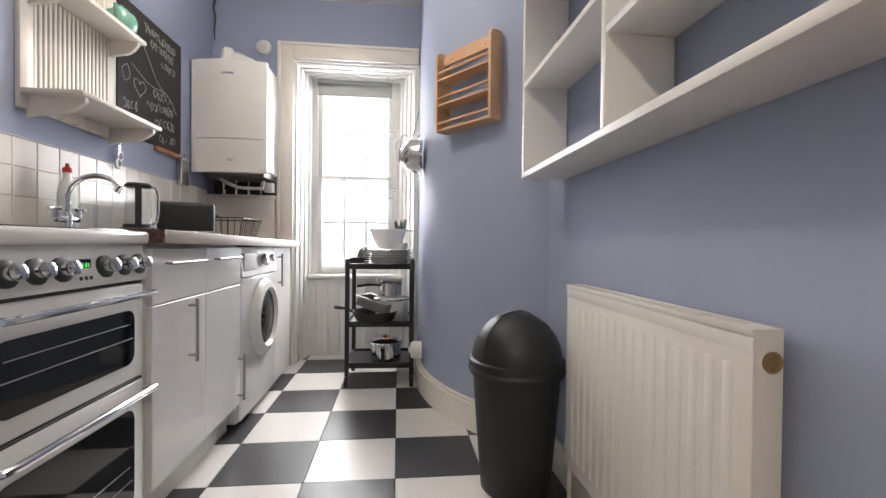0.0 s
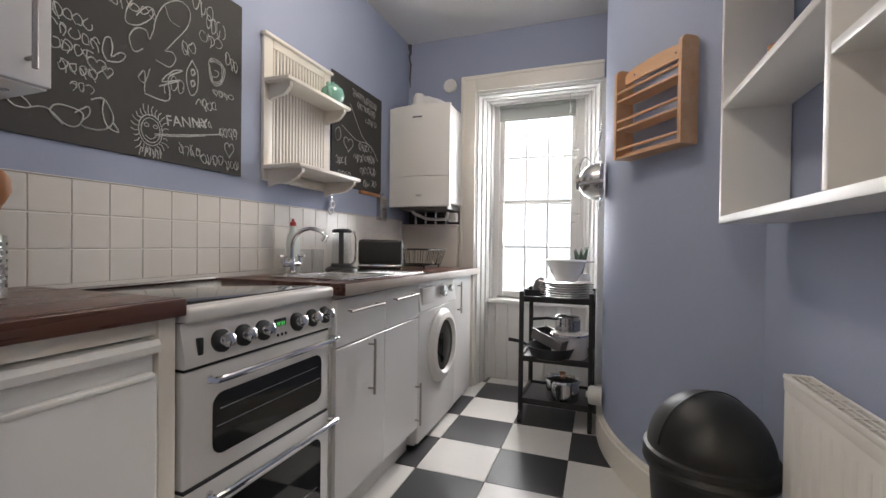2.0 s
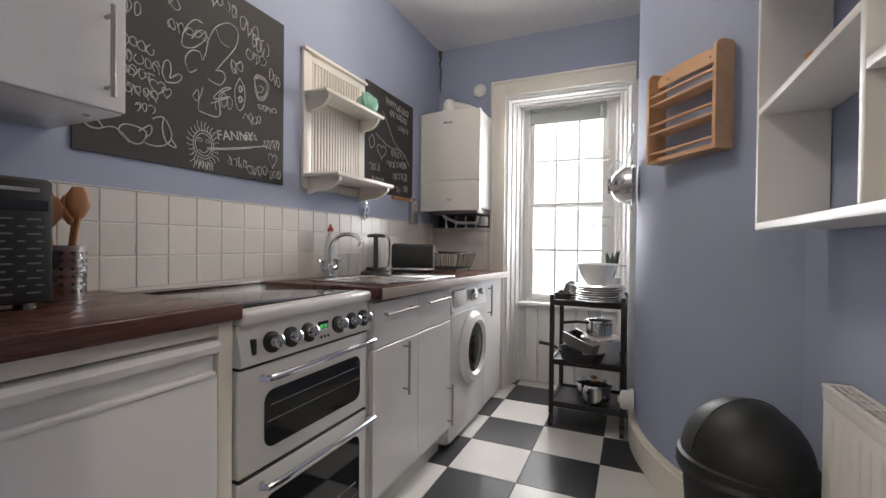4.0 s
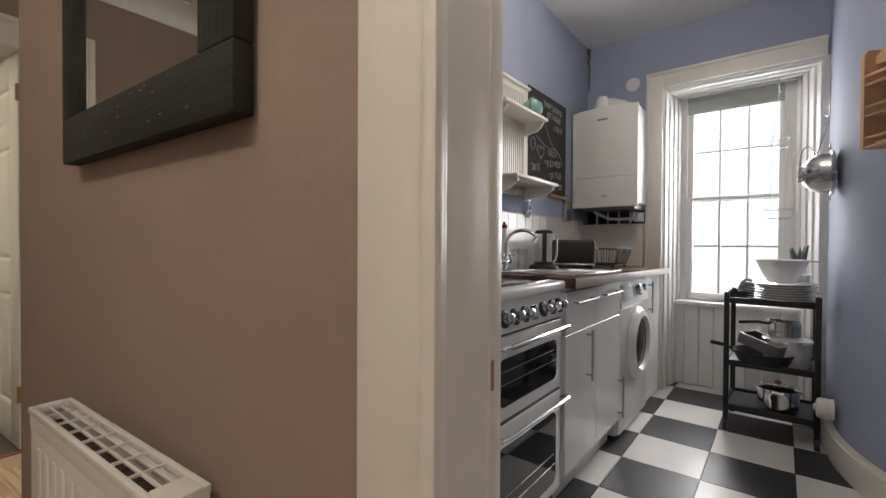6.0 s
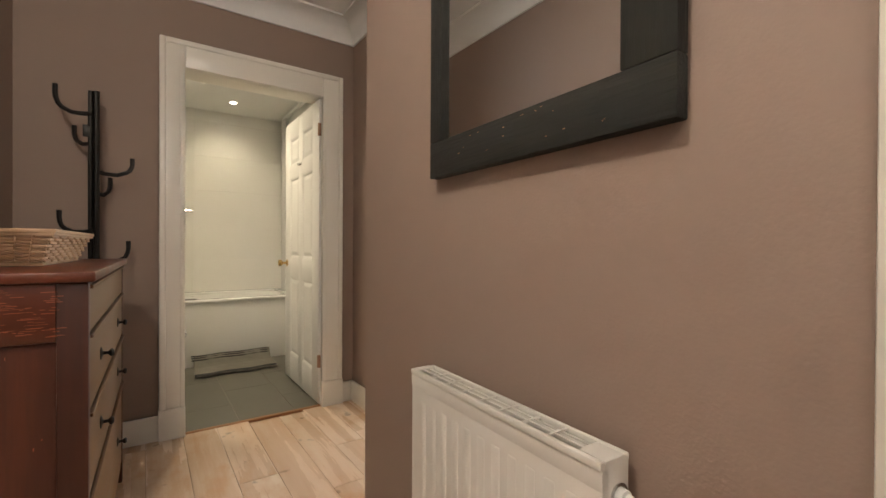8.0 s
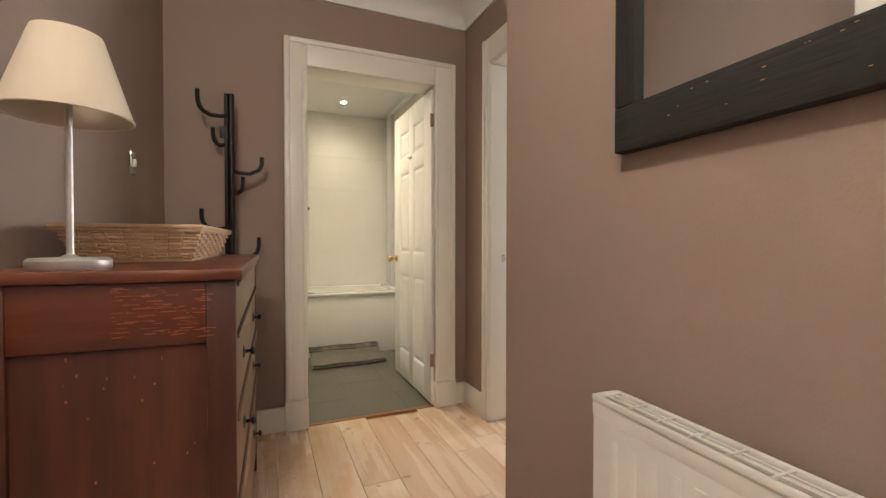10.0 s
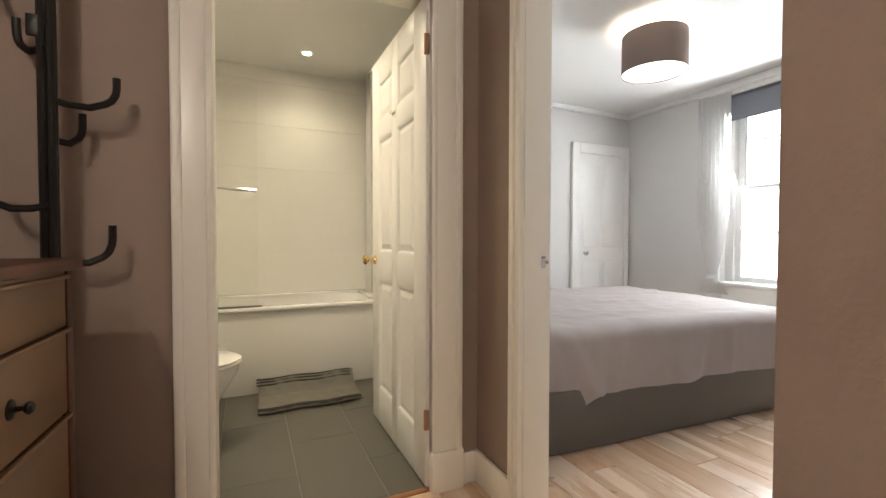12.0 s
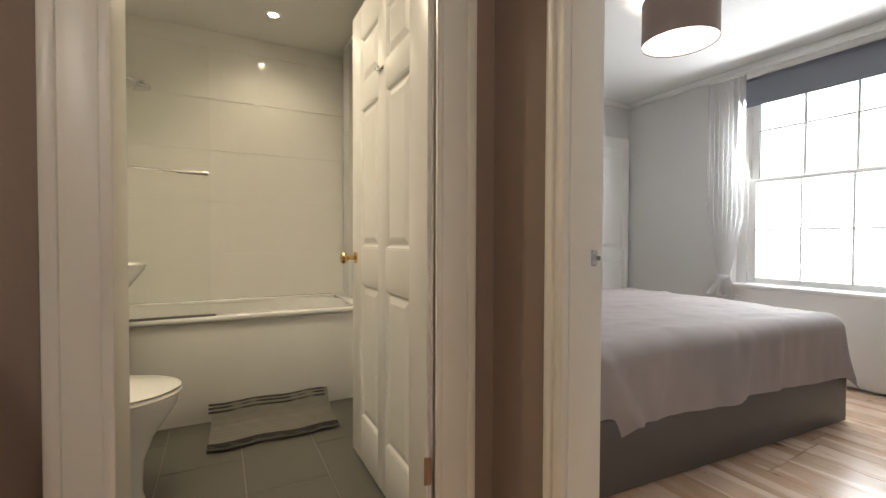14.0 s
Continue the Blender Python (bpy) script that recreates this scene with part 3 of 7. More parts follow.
# door across the hall, seen in the mirror
door_h = setting("door_4", Shape().box(1.68, -0.07, 0, 2.52, -0.03, 2.02, 0.004), WHITE, ML, "white painted door on the far side of the hall")
part("casing", Shape().box(1.59, 0, 0, 1.69, 0.025, 2.11, 0.006), GLOSS, door_h)
part("casing", Shape().box(2.51, 0, 0, 2.61, 0.025, 2.11, 0.006), GLOSS, door_h)
part("casing", Shape().box(1.69, 0, 2.01, 2.51, 0.025, 2.11, 0.006), GLOSS, door_h)
setting("baseboard_left_wall", Shape().box(0.0, 0, 0, 1.59, 0.018, 0.13, 0.004), GLOSS, ML)

# ---- structure: bathroom ----
BX, BH = -4.95, 2.37
setting("floor_bathroom", Shape().box(-5.0, -1.0, -0.1, -2.8, 1.1, -0.004), SLATE_J)
setting("ceiling_bathroom", Shape().box(-5.1, -1.0, BH, -2.93, 1.2, BH + 0.1), CEIL)
wall_bf = setting("wall_bathroom_far", Shape().box(-5.1, -0.75, 0, BX - 0.006, 1.2, BH), GROUT_L)
wall_br = setting("wall_bathroom_right", Shape().box(BX, 1.036, 0, -2.93, 1.089, BH), GROUT_L)
wall_bl = setting("wall_bathroom_left", Shape().box(BX - 0.006, -0.75, 0, -2.93, -0.62, BH), BATHT)
setting("wall_bathroom_near", Shape().box(-2.945, -0.62, 0, -2.931, -0.036, BH).box(-2.945, -0.036, 1.99, -2.931, 0.757, BH).box(-2.945, 0.757, 0, -2.931, 1.036, BH), CEIL)

# ---- structure: bedroom ----
RX, RY, RH = -4.66, 3.88, 2.345
setting("floor_bedroom", Shape().box(-4.8, 1.05, -0.1, -1.2, 4.1, -0.012), GAPS)
setting("ceiling_bedroom", Shape().box(-4.8, 1.0, RH, -1.2, 4.1, RH + 0.1), CEIL)
setting("wall_bedroom_cupboard", Shape().box(RX - 0.15, 1.0, 0, RX, 4.1, RH), GREY)
setting("wall_bedroom_window", Shape().box(RX, RY, 0, -3.64, RY + 0.2, RH).box(-3.64, RY, 0, -2.575, RY + 0.2, 0.60).box(-3.64, RY, 2.27, -2.575, RY + 0.2, RH).box(-2.575, RY, 0, -1.2, RY + 0.2, RH), GREY)
setting("wall_bedroom_right", Shape().box(-1.35, 1.09, 0, -1.2, RY, RH), GREY)
setting("wall_bedroom_near", Shape().box(RX, 1.038, 0, -2.456, 1.05, RH).box(-2.456, 1.038, 2.034, -1.622, 1.05, RH).box(-1.622, 1.038, 0, -1.30, 1.05, RH), GREY)
for n, b in (("trim_cornice_window", (RX, RY - 0.05, RH - 0.05, -1.35, RY, RH)), ("trim_cornice_cupboard", (RX, 1.105, RH - 0.05, RX + 0.05, RY - 0.05, RH)),
             ("baseboard_bedroom_window", (-2.47, RY - 0.02, 0, -1.35, RY, 0.12)), ("baseboard_bedroom_cupboard", (RX, 1.105, 0, RX + 0.018, 3.08, 0.12))):
    setting(n, Shape().box(*b, 0.012 if "cornice" in n else 0.004), WHITE)
win_r = setting("window_2", Shape().box(-3.66, RY - 0.07, 0.6, -2.545, RY + 0.2, 0.632, 0.006), WHITE, Matrix(), "large white sash window, blown out with daylight")
part("apron", Shape().box(-3.60, RY - 0.045, 0.02, -2.60, RY - 0.001, 0.6, 0.003), WHITE, win_r)
part("casing", Shape().box(-2.575, RY - 0.03, 0, -2.47, RY, RH - 0.055, 0.006).box(-2.50, RY - 0.042, 0, -2.47, RY, RH - 0.055, 0.005), WHITE, win_r)
part("casing", Shape().box(-3.74, RY - 0.03, 0.63, -3.64, RY, RH - 0.055, 0.006), WHITE, win_r)
part("casing", Shape().box(-3.64, RY - 0.03, 2.24, -2.575, RY, RH - 0.055, 0.006), WHITE, win_r)
W0, W1 = -3.52, -2.63
for name, y, z0, z1 in (("upper_sash", RY + 0.12, 1.44, 2.25), ("lower_sash", RY + 0.085, 0.66, 1.46)):
    sash = part(name, Shape().box(W0 - 0.05, y, z0 - 0.025, W0, y + 0.035, z1, 0.003).box(W1, y, z0 - 0.025, W1 + 0.05, y + 0.035, z1, 0.003)
                .box(W0, y, z0 - 0.025, W1, y + 0.035, z0 + 0.02, 0.003).box(W0, y, z1 - 0.03, W1, y + 0.035, z1, 0.003), WHITE, win_r)
    zm = (z0 + z1) / 2
    for c in range(1, 3):
        x = W0 + (W1 - W0) * c / 3
        part("glazing_bar", Shape().box(x - 0.0065, y + 0.006, z0, x + 0.0065, y + 0.026, z1, 0.003, 1), WHITE, sash)
    part("glazing_bar", Shape().box(W0, y + 0.008, zm - 0.0065, W1, y + 0.024, zm + 0.0065, 0.003, 1), WHITE, sash)
    for c in range(3):
        for r in range(2):
            xa, za = W0 + (W1 - W0) * c / 3, (z0 if r == 0 else zm)
            p = part("pane", Shape().box(xa, y + 0.015, za, xa + (W1 - W0) / 3, y + 0.018, za + (z1 - z0) / 2), PANE, sash)
            p.visible_shadow = False
part("window_frame", Shape().box(-3.64, RY + 0.06, 0.63, W0 - 0.05, RY + 0.19, 2.27).box(W1 + 0.05, RY + 0.06, 0.63, -2.575, RY + 0.19, 2.27), WHITE, win_r)
setting("backdrop_bedroom", Shape().box(-8, 6.6, -1, 0, 6.65, 4.5), HAZEB)
cup = setting("door_5", Shape().box(RX, 3.17, 0, RX + 0.02, 3.87, 1.92, 0.003), WHITE, Matrix(), "white painted panelled cupboard door, shut")
part("casing", Shape().box(RX, 3.08, 0, RX + 0.035, 3.17, 1.99, 0.006), WHITE, cup)
part("casing", Shape().box(RX, 3.17, 1.885, RX + 0.035, 3.79, 1.99, 0.006), WHITE, cup)
part("casing", Shape().box(RX, 3.79, 0, RX + 0.035, 3.86, 1.99, 0.006), WHITE, cup)
for y0, y1 in ((3.22, 3.45), (3.51, 3.75)):
    part("panel", Shape().box(RX + 0.015, y0, 0.92, RX + 0.026, y1, 1.78, 0.004).box(RX + 0.018, y0 + 0.02, 0.94, RX + 0.029, y1 - 0.02, 1.76, 0.004), WHITE, cup)
    part("panel", Shape().box(RX + 0.015, y0, 0.15, RX + 0.026, y1, 0.76, 0.004), WHITE, cup)
part("door_knob", Shape().lathe([(0, 0), (0.009, 0), (0.009, 0.03), (0.022, 0.035), (0.026, 0.048), (0, 0.06)], 16, pose(RX + 0.02, 3.235, 0.86, 0, 90)), STEEL, cup)

# ---- kitchen: units along the left wall ----
def at_k(u, v, z=0, rz=0, rx=0, ry=0):
    return MK @ pose(u, v, z, rx, ry, rz)


def bar_handle(parent, p0, p1, out=0.03, r=0.0055):
    """A steel bar handle from p0 to p1, on two short posts, standing out along x."""
    p0, p1 = Vector(p0), Vector(p1)
    d, o = (p1 - p0).normalized(), Vector((out, 0, 0))
    s = Shape().tube([p0 + o, p1 + o], r, 10)
    for q in (p0 + d * 0.022, p1 - d * 0.022):
        s.tube([q, q + o], r * 0.8, 8)
    return part("handle", s, HANDLE, parent, "brushed steel bar handle")


def ball_knob(r, h):
    return [(0, 0), (r * 0.75, 0), (r * 0.75, h * 0.2), (r, h * 0.35), (r, h * 0.9), (r * 0.85, h), (0, h)]


wt1 = thing("worktop", "dark red-brown wooden worktop over the fridge", "worktop", MK)
part("top", Shape().box(0.004, 0.668, 0.885, 0.565, 1.298, 0.922, 0.003), DARKW, wt1)
part("front_edge", Shape().box(0.564, 0.668, 0.883, 0.578, 1.298, 0.921, 0.004, 3), DARKW, wt1)
part("side_panel", Shape().box(0.02, 1.25, 0, 0.556, 1.288, 0.884, 0.002), GLOSS, wt1, "cream end panel beside the cooker")
part("fascia_rail", Shape().box(0.52, 0.67, 0.85, 0.552, 1.25, 0.884, 0.002), GLOSS, wt1, "cream rail under the worktop")
wt2 = thing("worktop", "dark laminate worktop with a pale front edge and inset sink", "worktop", at_k(0.0, 1.86, 0.868, 0, -0.9))
part("back_strip", Shape().box(0.004, 0, 0.0, 0.17, 1.72, 0.036, 0.002), DARKW, wt2)
part("front_strip", Shape().box(0.53, 0, 0.0, 0.605, 1.72, 0.036, 0.002), DARKW, wt2)
part("near_board", Shape().box(0.17, 0, 0.0, 0.53, 0.14, 0.036, 0.001), DARKW, wt2)
part("far_board", Shape().box(0.17, 0.86, 0.0, 0.53, 1.72, 0.036, 0.001), DARKW, wt2)
part("edging", Shape().box(0.604, 0.0, -0.003, 0.61, 1.72, 0.037, 0.002), EDGE, wt2, "worn white edging strip")
part("end_cap", Shape().box(0.06, -0.004, -0.002, 0.61, 0.001, 0.038, 0.001), DARKW, wt2)
sink = thing("sink", "stainless steel sink with drainer let into the worktop", "sink", at_k(0.35, 2.36, 0.897, 0, -0.9))
part("rim", Shape().box(-0.185, -0.365, 0, -0.155, 0.37, 0.007, 0.003).box(0.155, -0.365, 0, 0.185, 0.37, 0.007, 0.003).box(-0.155, -0.365, 0, 0.155, -0.335, 0.007, 0.003).box(-0.155, 0.02, 0, 0.155, 0.05, 0.007, 0.003).box(-0.155, 0.34, 0, 0.155, 0.37, 0.007, 0.003), STEEL, sink)
part("bowl", Shape().box(-0.158, -0.34, -0.15, -0.154, 0.025, 0.003).box(0.154, -0.34, -0.15, 0.158, 0.025, 0.003).box(-0.158, -0.34, -0.15, 0.158, -0.336, 0.003).box(-0.158, 0.021, -0.15, 0.158, 0.025, 0.003).box(-0.158, -0.34, -0.153, 0.158, 0.025, -0.149), STEEL, sink)
dr = Shape().box(-0.156, 0.045, -0.006, 0.156, 0.345, -0.001)
for i in range(8):
    dr.box(-0.13 + i * 0.037, 0.07, -0.002, -0.118 + i * 0.037, 0.33, 0.004, 0.002, 1)
part("drainer", dr, STEEL, sink)

tap = thing("tap", "chrome swan-neck mixer tap with crosshead handles", "tap", at_k(0.10, 2.205, 0.9045))
part("body", Shape().lathe([(0, 0), (0.026, 0), (0.026, 0.006), (0.016, 0.012), (0.016, 0.055), (0.012, 0.065), (0, 0.065)], 18).box(-0.012, -0.055, 0.03, 0.012, 0.055, 0.052, 0.008), CHROME, tap)
neck = [(0, 0, 0.06), (0.001, 0.0, 0.1)] + [(0.088 - 0.088 * math.cos(radians(a)), 0.03 * (1 - math.cos(radians(a))) * 0.6, 0.118 + 0.085 * math.sin(radians(a))) for a in range(0, 150, 12)]
part("spout", Shape().tube(neck, 0.0095, 12).cyl(0.012, -0.025, 0.005, 14, Matrix.Translation(neck[-1]) @ pose(0, 0, 0, 0, 35)), CHROME, tap)
for sgn in (-1, 1):
    s = Shape().cyl(0.011, 0, 0.03, 12, pose(0, sgn * 0.055, 0.045))
    for a in (0, 90):
        s.tube([Matrix.Rotation(radians(a), 3, "Z") @ Vector((-0.026, 0, 0)) + Vector((0, sgn * 0.055, 0.078)), Matrix.Rotation(radians(a), 3, "Z") @ Vector((0.026, 0, 0)) + Vector((0, sgn * 0.055, 0.078))], 0.006, 8)
    part("crosshead", s, CHROME, tap)

CLEARG = surface("cloudy_plastic", (0.62, 0.66, 0.62), 0.3, var=0.05, bump=0.0)
bottle = thing("soap_bottle", "clear washing-up liquid bottle with a red cap", "bottle", at_k(0.062, 2.26, 0.9035))
part("bottle_body", Shape().lathe([(0, 0), (0.034, 0), (0.037, 0.01), (0.036, 0.13), (0.03, 0.17), (0.014, 0.2), (0.014, 0.22), (0, 0.22)], 20, sx=0.75), CLEARG, bottle, "clear pale green plastic bottle")
part("cap", Shape().lathe([(0, 0.218), (0.015, 0.218), (0.014, 0.234), (0.006, 0.24), (0.005, 0.252), (0, 0.252)], 16), RED, bottle, "red flip cap")
for gu, gv in ((0.075, 2.345), (0.085, 2.415)):
    g = solo("glass_tumbler", Shape().lathe([(0, 0.001), (0.028, 0.001), (0.033, 0.11)], 20), THIN, "clear drinking glass beside the tap", "glass", at_k(gu, gv, 0.902), "glasses by the sink")
kettle = thing("kettle", "glass and black plastic jug kettle on its base", "kettle", at_k(0.19, 2.47, 0.8965, 30))
part("base", Shape().lathe([(0, 0), (0.078, 0), (0.082, 0.006), (0.078, 0.02), (0.06, 0.03), (0, 0.03)], 28), BLACKP, kettle)
part("jug", Shape().lathe([(0.05, 0.042), (0.048, 0.12), (0.044, 0.2)], 28), THIN, kettle, "clear glass jug")
part("foot_ring", Shape().lathe([(0, 0.03), (0.053, 0.03), (0.053, 0.044), (0, 0.044)], 28), BLACKP, kettle)
part("back_spine", Shape().box(-0.012, -0.05, 0.036, 0.012, -0.036, 0.205, 0.005), BLACKP, kettle)
part("lid", Shape().lathe([(0, 0.2), (0.046, 0.2), (0.05, 0.208), (0.04, 0.217), (0, 0.221)], 24), BLACKP, kettle)
part("handle", Shape().tube([(0.04, 0, 0.206), (0.062, 0.0, 0.2), (0.07, 0, 0.17), (0.07, 0, 0.1), (0.064, 0, 0.055), (0.05, 0, 0.042)], 0.006, 10), CHROME, kettle, "polished steel handle")
part("power_cord", Shape().tube([(0.08, -0.03, 0.008), (0.12, -0.02, 0.006), (0.15, 0.03, 0.006), (0.13, 0.09, 0.006), (0.08, 0.12, 0.006), (0.03, 0.14, 0.006)], 0.004, 7), BLACKP, kettle)

toaster = thing("toaster", "black two-slice toaster with a chrome base band", "toaster", at_k(0.205, 2.86, 0.893, 112) @ Matrix.Diagonal((0.9, 0.87, 0.94, 1)))
part("housing", Shape().box(-0.085, -0.145, 0.03, 0.085, 0.145, 0.185, 0.022, 4), BLACKP, toaster)
part("chrome_band", Shape().box(-0.088, -0.148, 0.012, 0.088, 0.148, 0.034, 0.009), CHROME, toaster)
part("foot_base", Shape().box(-0.08, -0.135, 0, 0.08, 0.135, 0.016, 0.004), BLACKP, toaster)
for x in (-0.033, 0.033):
    part("slot", Shape().box(x - 0.015, -0.11, 0.18, x + 0.015, 0.11, 0.187, 0.002), STEEL, toaster)
part("lever", Shape().box(-0.012, -0.170, 0.115, 0.012, -0.144, 0.135, 0.005), CHROME, toaster)
part("logo_bar", Shape().box(0.0855, 0.0, 0.095, 0.0862, 0.03, 0.101), STEEL, toaster)
part("lever", Shape().box(0.084, -0.02, 0.12, 0.094, 0.05, 0.128, 0.002), STEEL, toaster)

rackd = thing("dish_rack", "black wire dish rack on the worktop", "dish rack", at_k(0.25, 3.27, 0.883))
rim = [(-0.15, -0.17, 0.125), (0.15, -0.17, 0.125), (0.15, 0.17, 0.125), (-0.15, 0.17, 0.125)]
low = [(-0.12, -0.14, 0.02), (0.12, -0.14, 0.02), (0.12, 0.14, 0.02), (-0.12, 0.14, 0.02)]
for name, loop in (("rim_wire", rim), ("base_wire", low)):
    part(name, Shape().tube(loop, 0.004, 6, True), BLACKM, rackd)
for i in range(12):
    y = -0.14 + i * 0.28 / 11
    part("wire", Shape().tube([(-0.148, y * 1.2, 0.125), (-0.12, y, 0.02), (0.12, y, 0.02), (0.148, y * 1.2, 0.125)], 0.0022, 5), BLACKM, rackd)
for i in range(1, 7):
    x = -0.12 + i * 0.24 / 7
    part("wire", Shape().tube([(x * 1.2, -0.168, 0.125), (x, -0.14, 0.02), (x, 0.14, 0.02), (x * 1.2, 0.168, 0.125)], 0.0022, 5), BLACKM, rackd)
for x, y in ((-0.11, -0.13), (0.11, -0.13), (0.11, 0.13), (-0.11, 0.13)):
    part("foot", Shape().cyl(0.006, 0, 0.022, 8, pose(x, y, 0)), BLACKM, rackd)

micro = thing("microwave", "black microwave oven with a push-button panel", "microwave", at_k(0.02, 0.682, 0.922))
part("case", Shape().box(0, 0, 0.012, 0.275, 0.375, 0.268, 0.006), BLACKP, micro)
part("door", Shape().box(0.275, 0.004, 0.018, 0.293, 0.27, 0.262, 0.004), BLACKG, micro, "glossy black glass door")
cp = part("control_panel", Shape().box(0.275, 0.274, 0.018, 0.291, 0.372, 0.262, 0.004), BLACKP, micro)
for r in range(11):
    for c in range(3 if r % 2 else 2):
        w_ = 0.012 if r % 2 else 0.022
        part("printed_mark", Shape().box(0.2905, 0.286 + c * (0.088 / (3 if r % 2 else 2)), 0.034 + r * 0.0148, 0.2913, 0.286 + c * (0.088 / (3 if r % 2 else 2)) + w_, 0.0372 + r * 0.0148), PANG, cp)
part("display", Shape().box(0.290, 0.284, 0.2, 0.2922, 0.364, 0.222, 0.001, 1), BLACKG, cp)
part("brand_bar", Shape().box(0.290, 0.29, 0.238, 0.2921, 0.35, 0.246, 0.0005, 1), STEEL, cp)
for x, y in ((0.03, 0.03), (0.24, 0.03), (0.24, 0.34), (0.03, 0.34)):
    part("foot", Shape().cyl(0.012, 0, 0.014, 10, pose(x, y, 0)), BLACKP, micro)
holder = thing("utensil_holder", "perforated steel utensil holder full of wooden spoons", "utensil holder", at_k(0.18, 1.128, 0.922))
part("cup", Shape().lathe([(0, 0), (0.044, 0), (0.046, 0.004), (0.046, 0.128), (0.047, 0.13), (0.043, 0.13), (0.043, 0.006), (0, 0.006)], 28), STEEL, holder)
hl = Shape()
for r in range(6):
    for c in range(14):
        a = 2 * math.pi * c / 14
        hl.cyl(0.0042, 0.0445, 0.0466, 8, pose(0, 0, 0.022 + r * 0.018) @ Matrix.Rotation(a, 4, "Z") @ pose(0, 0, 0, 0, 90))
part("hole", hl, BLACKM, holder, "dark round perforations")
for i, (ax, ay, ln, kind) in enumerate(((0.02, 0.012, 0.25, 1), (-0.012, 0.022, 0.235, 1), (-0.022, -0.01, 0.24, 0), (0.01, -0.024, 0.225, 1))):
    s = Shape().tube([(ax * 0.3, ay * 0.3, 0.01), (ax * 1.5, ay * 1.5, ln - 0.05)], 0.006, 8)
    s.lathe([(0, 0), (0.013, 0.008), (0.026, 0.035), (0.024, 0.06), (0.012, 0.078), (0, 0.08)], 14, pose(ax * 1.55, ay * 1.55, ln - 0.06, 6 * ay / 0.02, 6 * ax / 0.02), sx=0.3)
    spoon = part("spoon", s, RED if not kind else SCOOP, holder, "red plastic utensil" if not kind else "wooden spoon")

fridge = thing("fridge", "white under-counter fridge with a full-width grip", "fridge", at_k(0.0, 0.70, 0))
part("cabinet", Shape().box(0.03, 0, 0.03, 0.515, 0.542, 0.842, 0.006), PLASTIC, fridge)
fd = part("door", Shape().box(0.517, 0.004, 0.06, 0.570, 0.541, 0.772, 0.009, 3).box(0.517, 0.004, 0.76, 0.553, 0.541, 0.812, 0.003), ENAMEL, fridge)
part("grip", Shape().prism([(0.517, 0.812), (0.560, 0.812), (0.572, 0.818), (0.574, 0.832), (0.566, 0.843), (0.517, 0.846)], 0.0, 0.543, Matrix(((1, 0, 0, 0), (0, 0, 1, 0), (0, 1, 0, 0), (0, 0, 0, 1)))), PLASTIC, fridge)
part("trim_strip", Shape().box(0.551, 0.012, 0.766, 0.5735, 0.532, 0.778, 0.004), PLASTIC, fd)
for y in (0.04, 0.5):
    part("foot", Shape().cyl(0.016, 0, 0.032, 12, pose(0.47, y, 0)), BLACKP, fridge)
strip = thing("worktop_strip", "dark worktop strip with a pale edge behind the hob", "trim", MK)
part("strip_board", Shape().box(0.01, 1.30, 0.872, 0.034, 1.856, 0.908, 0.002), DARKW, strip)
part("pale_edge", Shape().box(0.034, 1.30, 0.9035, 0.040, 1.856, 0.9075, 0.001), NICKEL, strip)

# the cooker: double oven with a row of knobs
ck = thing("cooker", "white freestanding double-oven electric cooker with glass doors", "cooker", at_k(-0.016, 1.298, 0))
CW = 0.55
part("body", Shape().box(0.03, 0.004, 0.02, 0.515, CW - 0.004, 0.875, 0.004), ENAMEL, ck)
# black face behind the doors: the shade of their gaps, put in as colour
part("door_surround", Shape().box(0.514, 0.007, 0.088, 0.536, CW - 0.007, 0.768), BLACKP, ck, "black face that puts the shade into the door gaps")
part("hob_frame", Shape().box(0.02, 0, 0.862, 0.592, CW, 0.898, 0.012, 3), ENAMEL, ck)
part("hob_glass", Shape().box(0.06, 0.025, 0.897, 0.545, CW - 0.025, 0.902, 0.002), HOBG, ck, "dark ceramic glass hob")
pn = part("control_panel", Shape().prism([(0.52, 0.762), (0.582, 0.762), (0.586, 0.775), (0.568, 0.862), (0.52, 0.862)], 0.002, CW - 0.002, Matrix(((1, 0, 0, 0), (0, 0, 1, 0), (0, 1, 0, 0), (0, 0, 0, 1)))), ENAMEL, ck)
for v in (0.1, 0.168, 0.236, 0.372, 0.443, 0.508):
    kn = part("knob", Shape().lathe(ball_knob(0.0275, 0.014), 22, pose(0.574, v, 0.806, 0, 80)), BLACKP, pn, "black collar")
    part("knob_cap", Shape().lathe([(0, 0.01), (0.016, 0.012), (0.0145, 0.026), (0.017, 0.031), (0.0155, 0.039), (0.009, 0.042), (0, 0.043)], 20, pose(0.574, v, 0.806, 0, 80)), CHROME, kn, "chrome knob")
part("display", Shape().box(0.574, 0.282, 0.797, 0.5795, 0.328, 0.828, 0.001, 1), BLACKG, pn)
part("clock_digits", Shape().box(0.579, 0.290, 0.808, 0.5803, 0.296, 0.819).box(0.579, 0.299, 0.808, 0.5803, 0.303, 0.819).box(0.579, 0.308, 0.808, 0.5803, 0.314, 0.819).box(0.579, 0.317, 0.808, 0.5803, 0.321, 0.819), LED, pn, "lit green clock digits")
part("switch", Shape().box(0.572, 0.035, 0.785, 0.584, 0.05, 0.825, 0.002), BLACKP, pn)
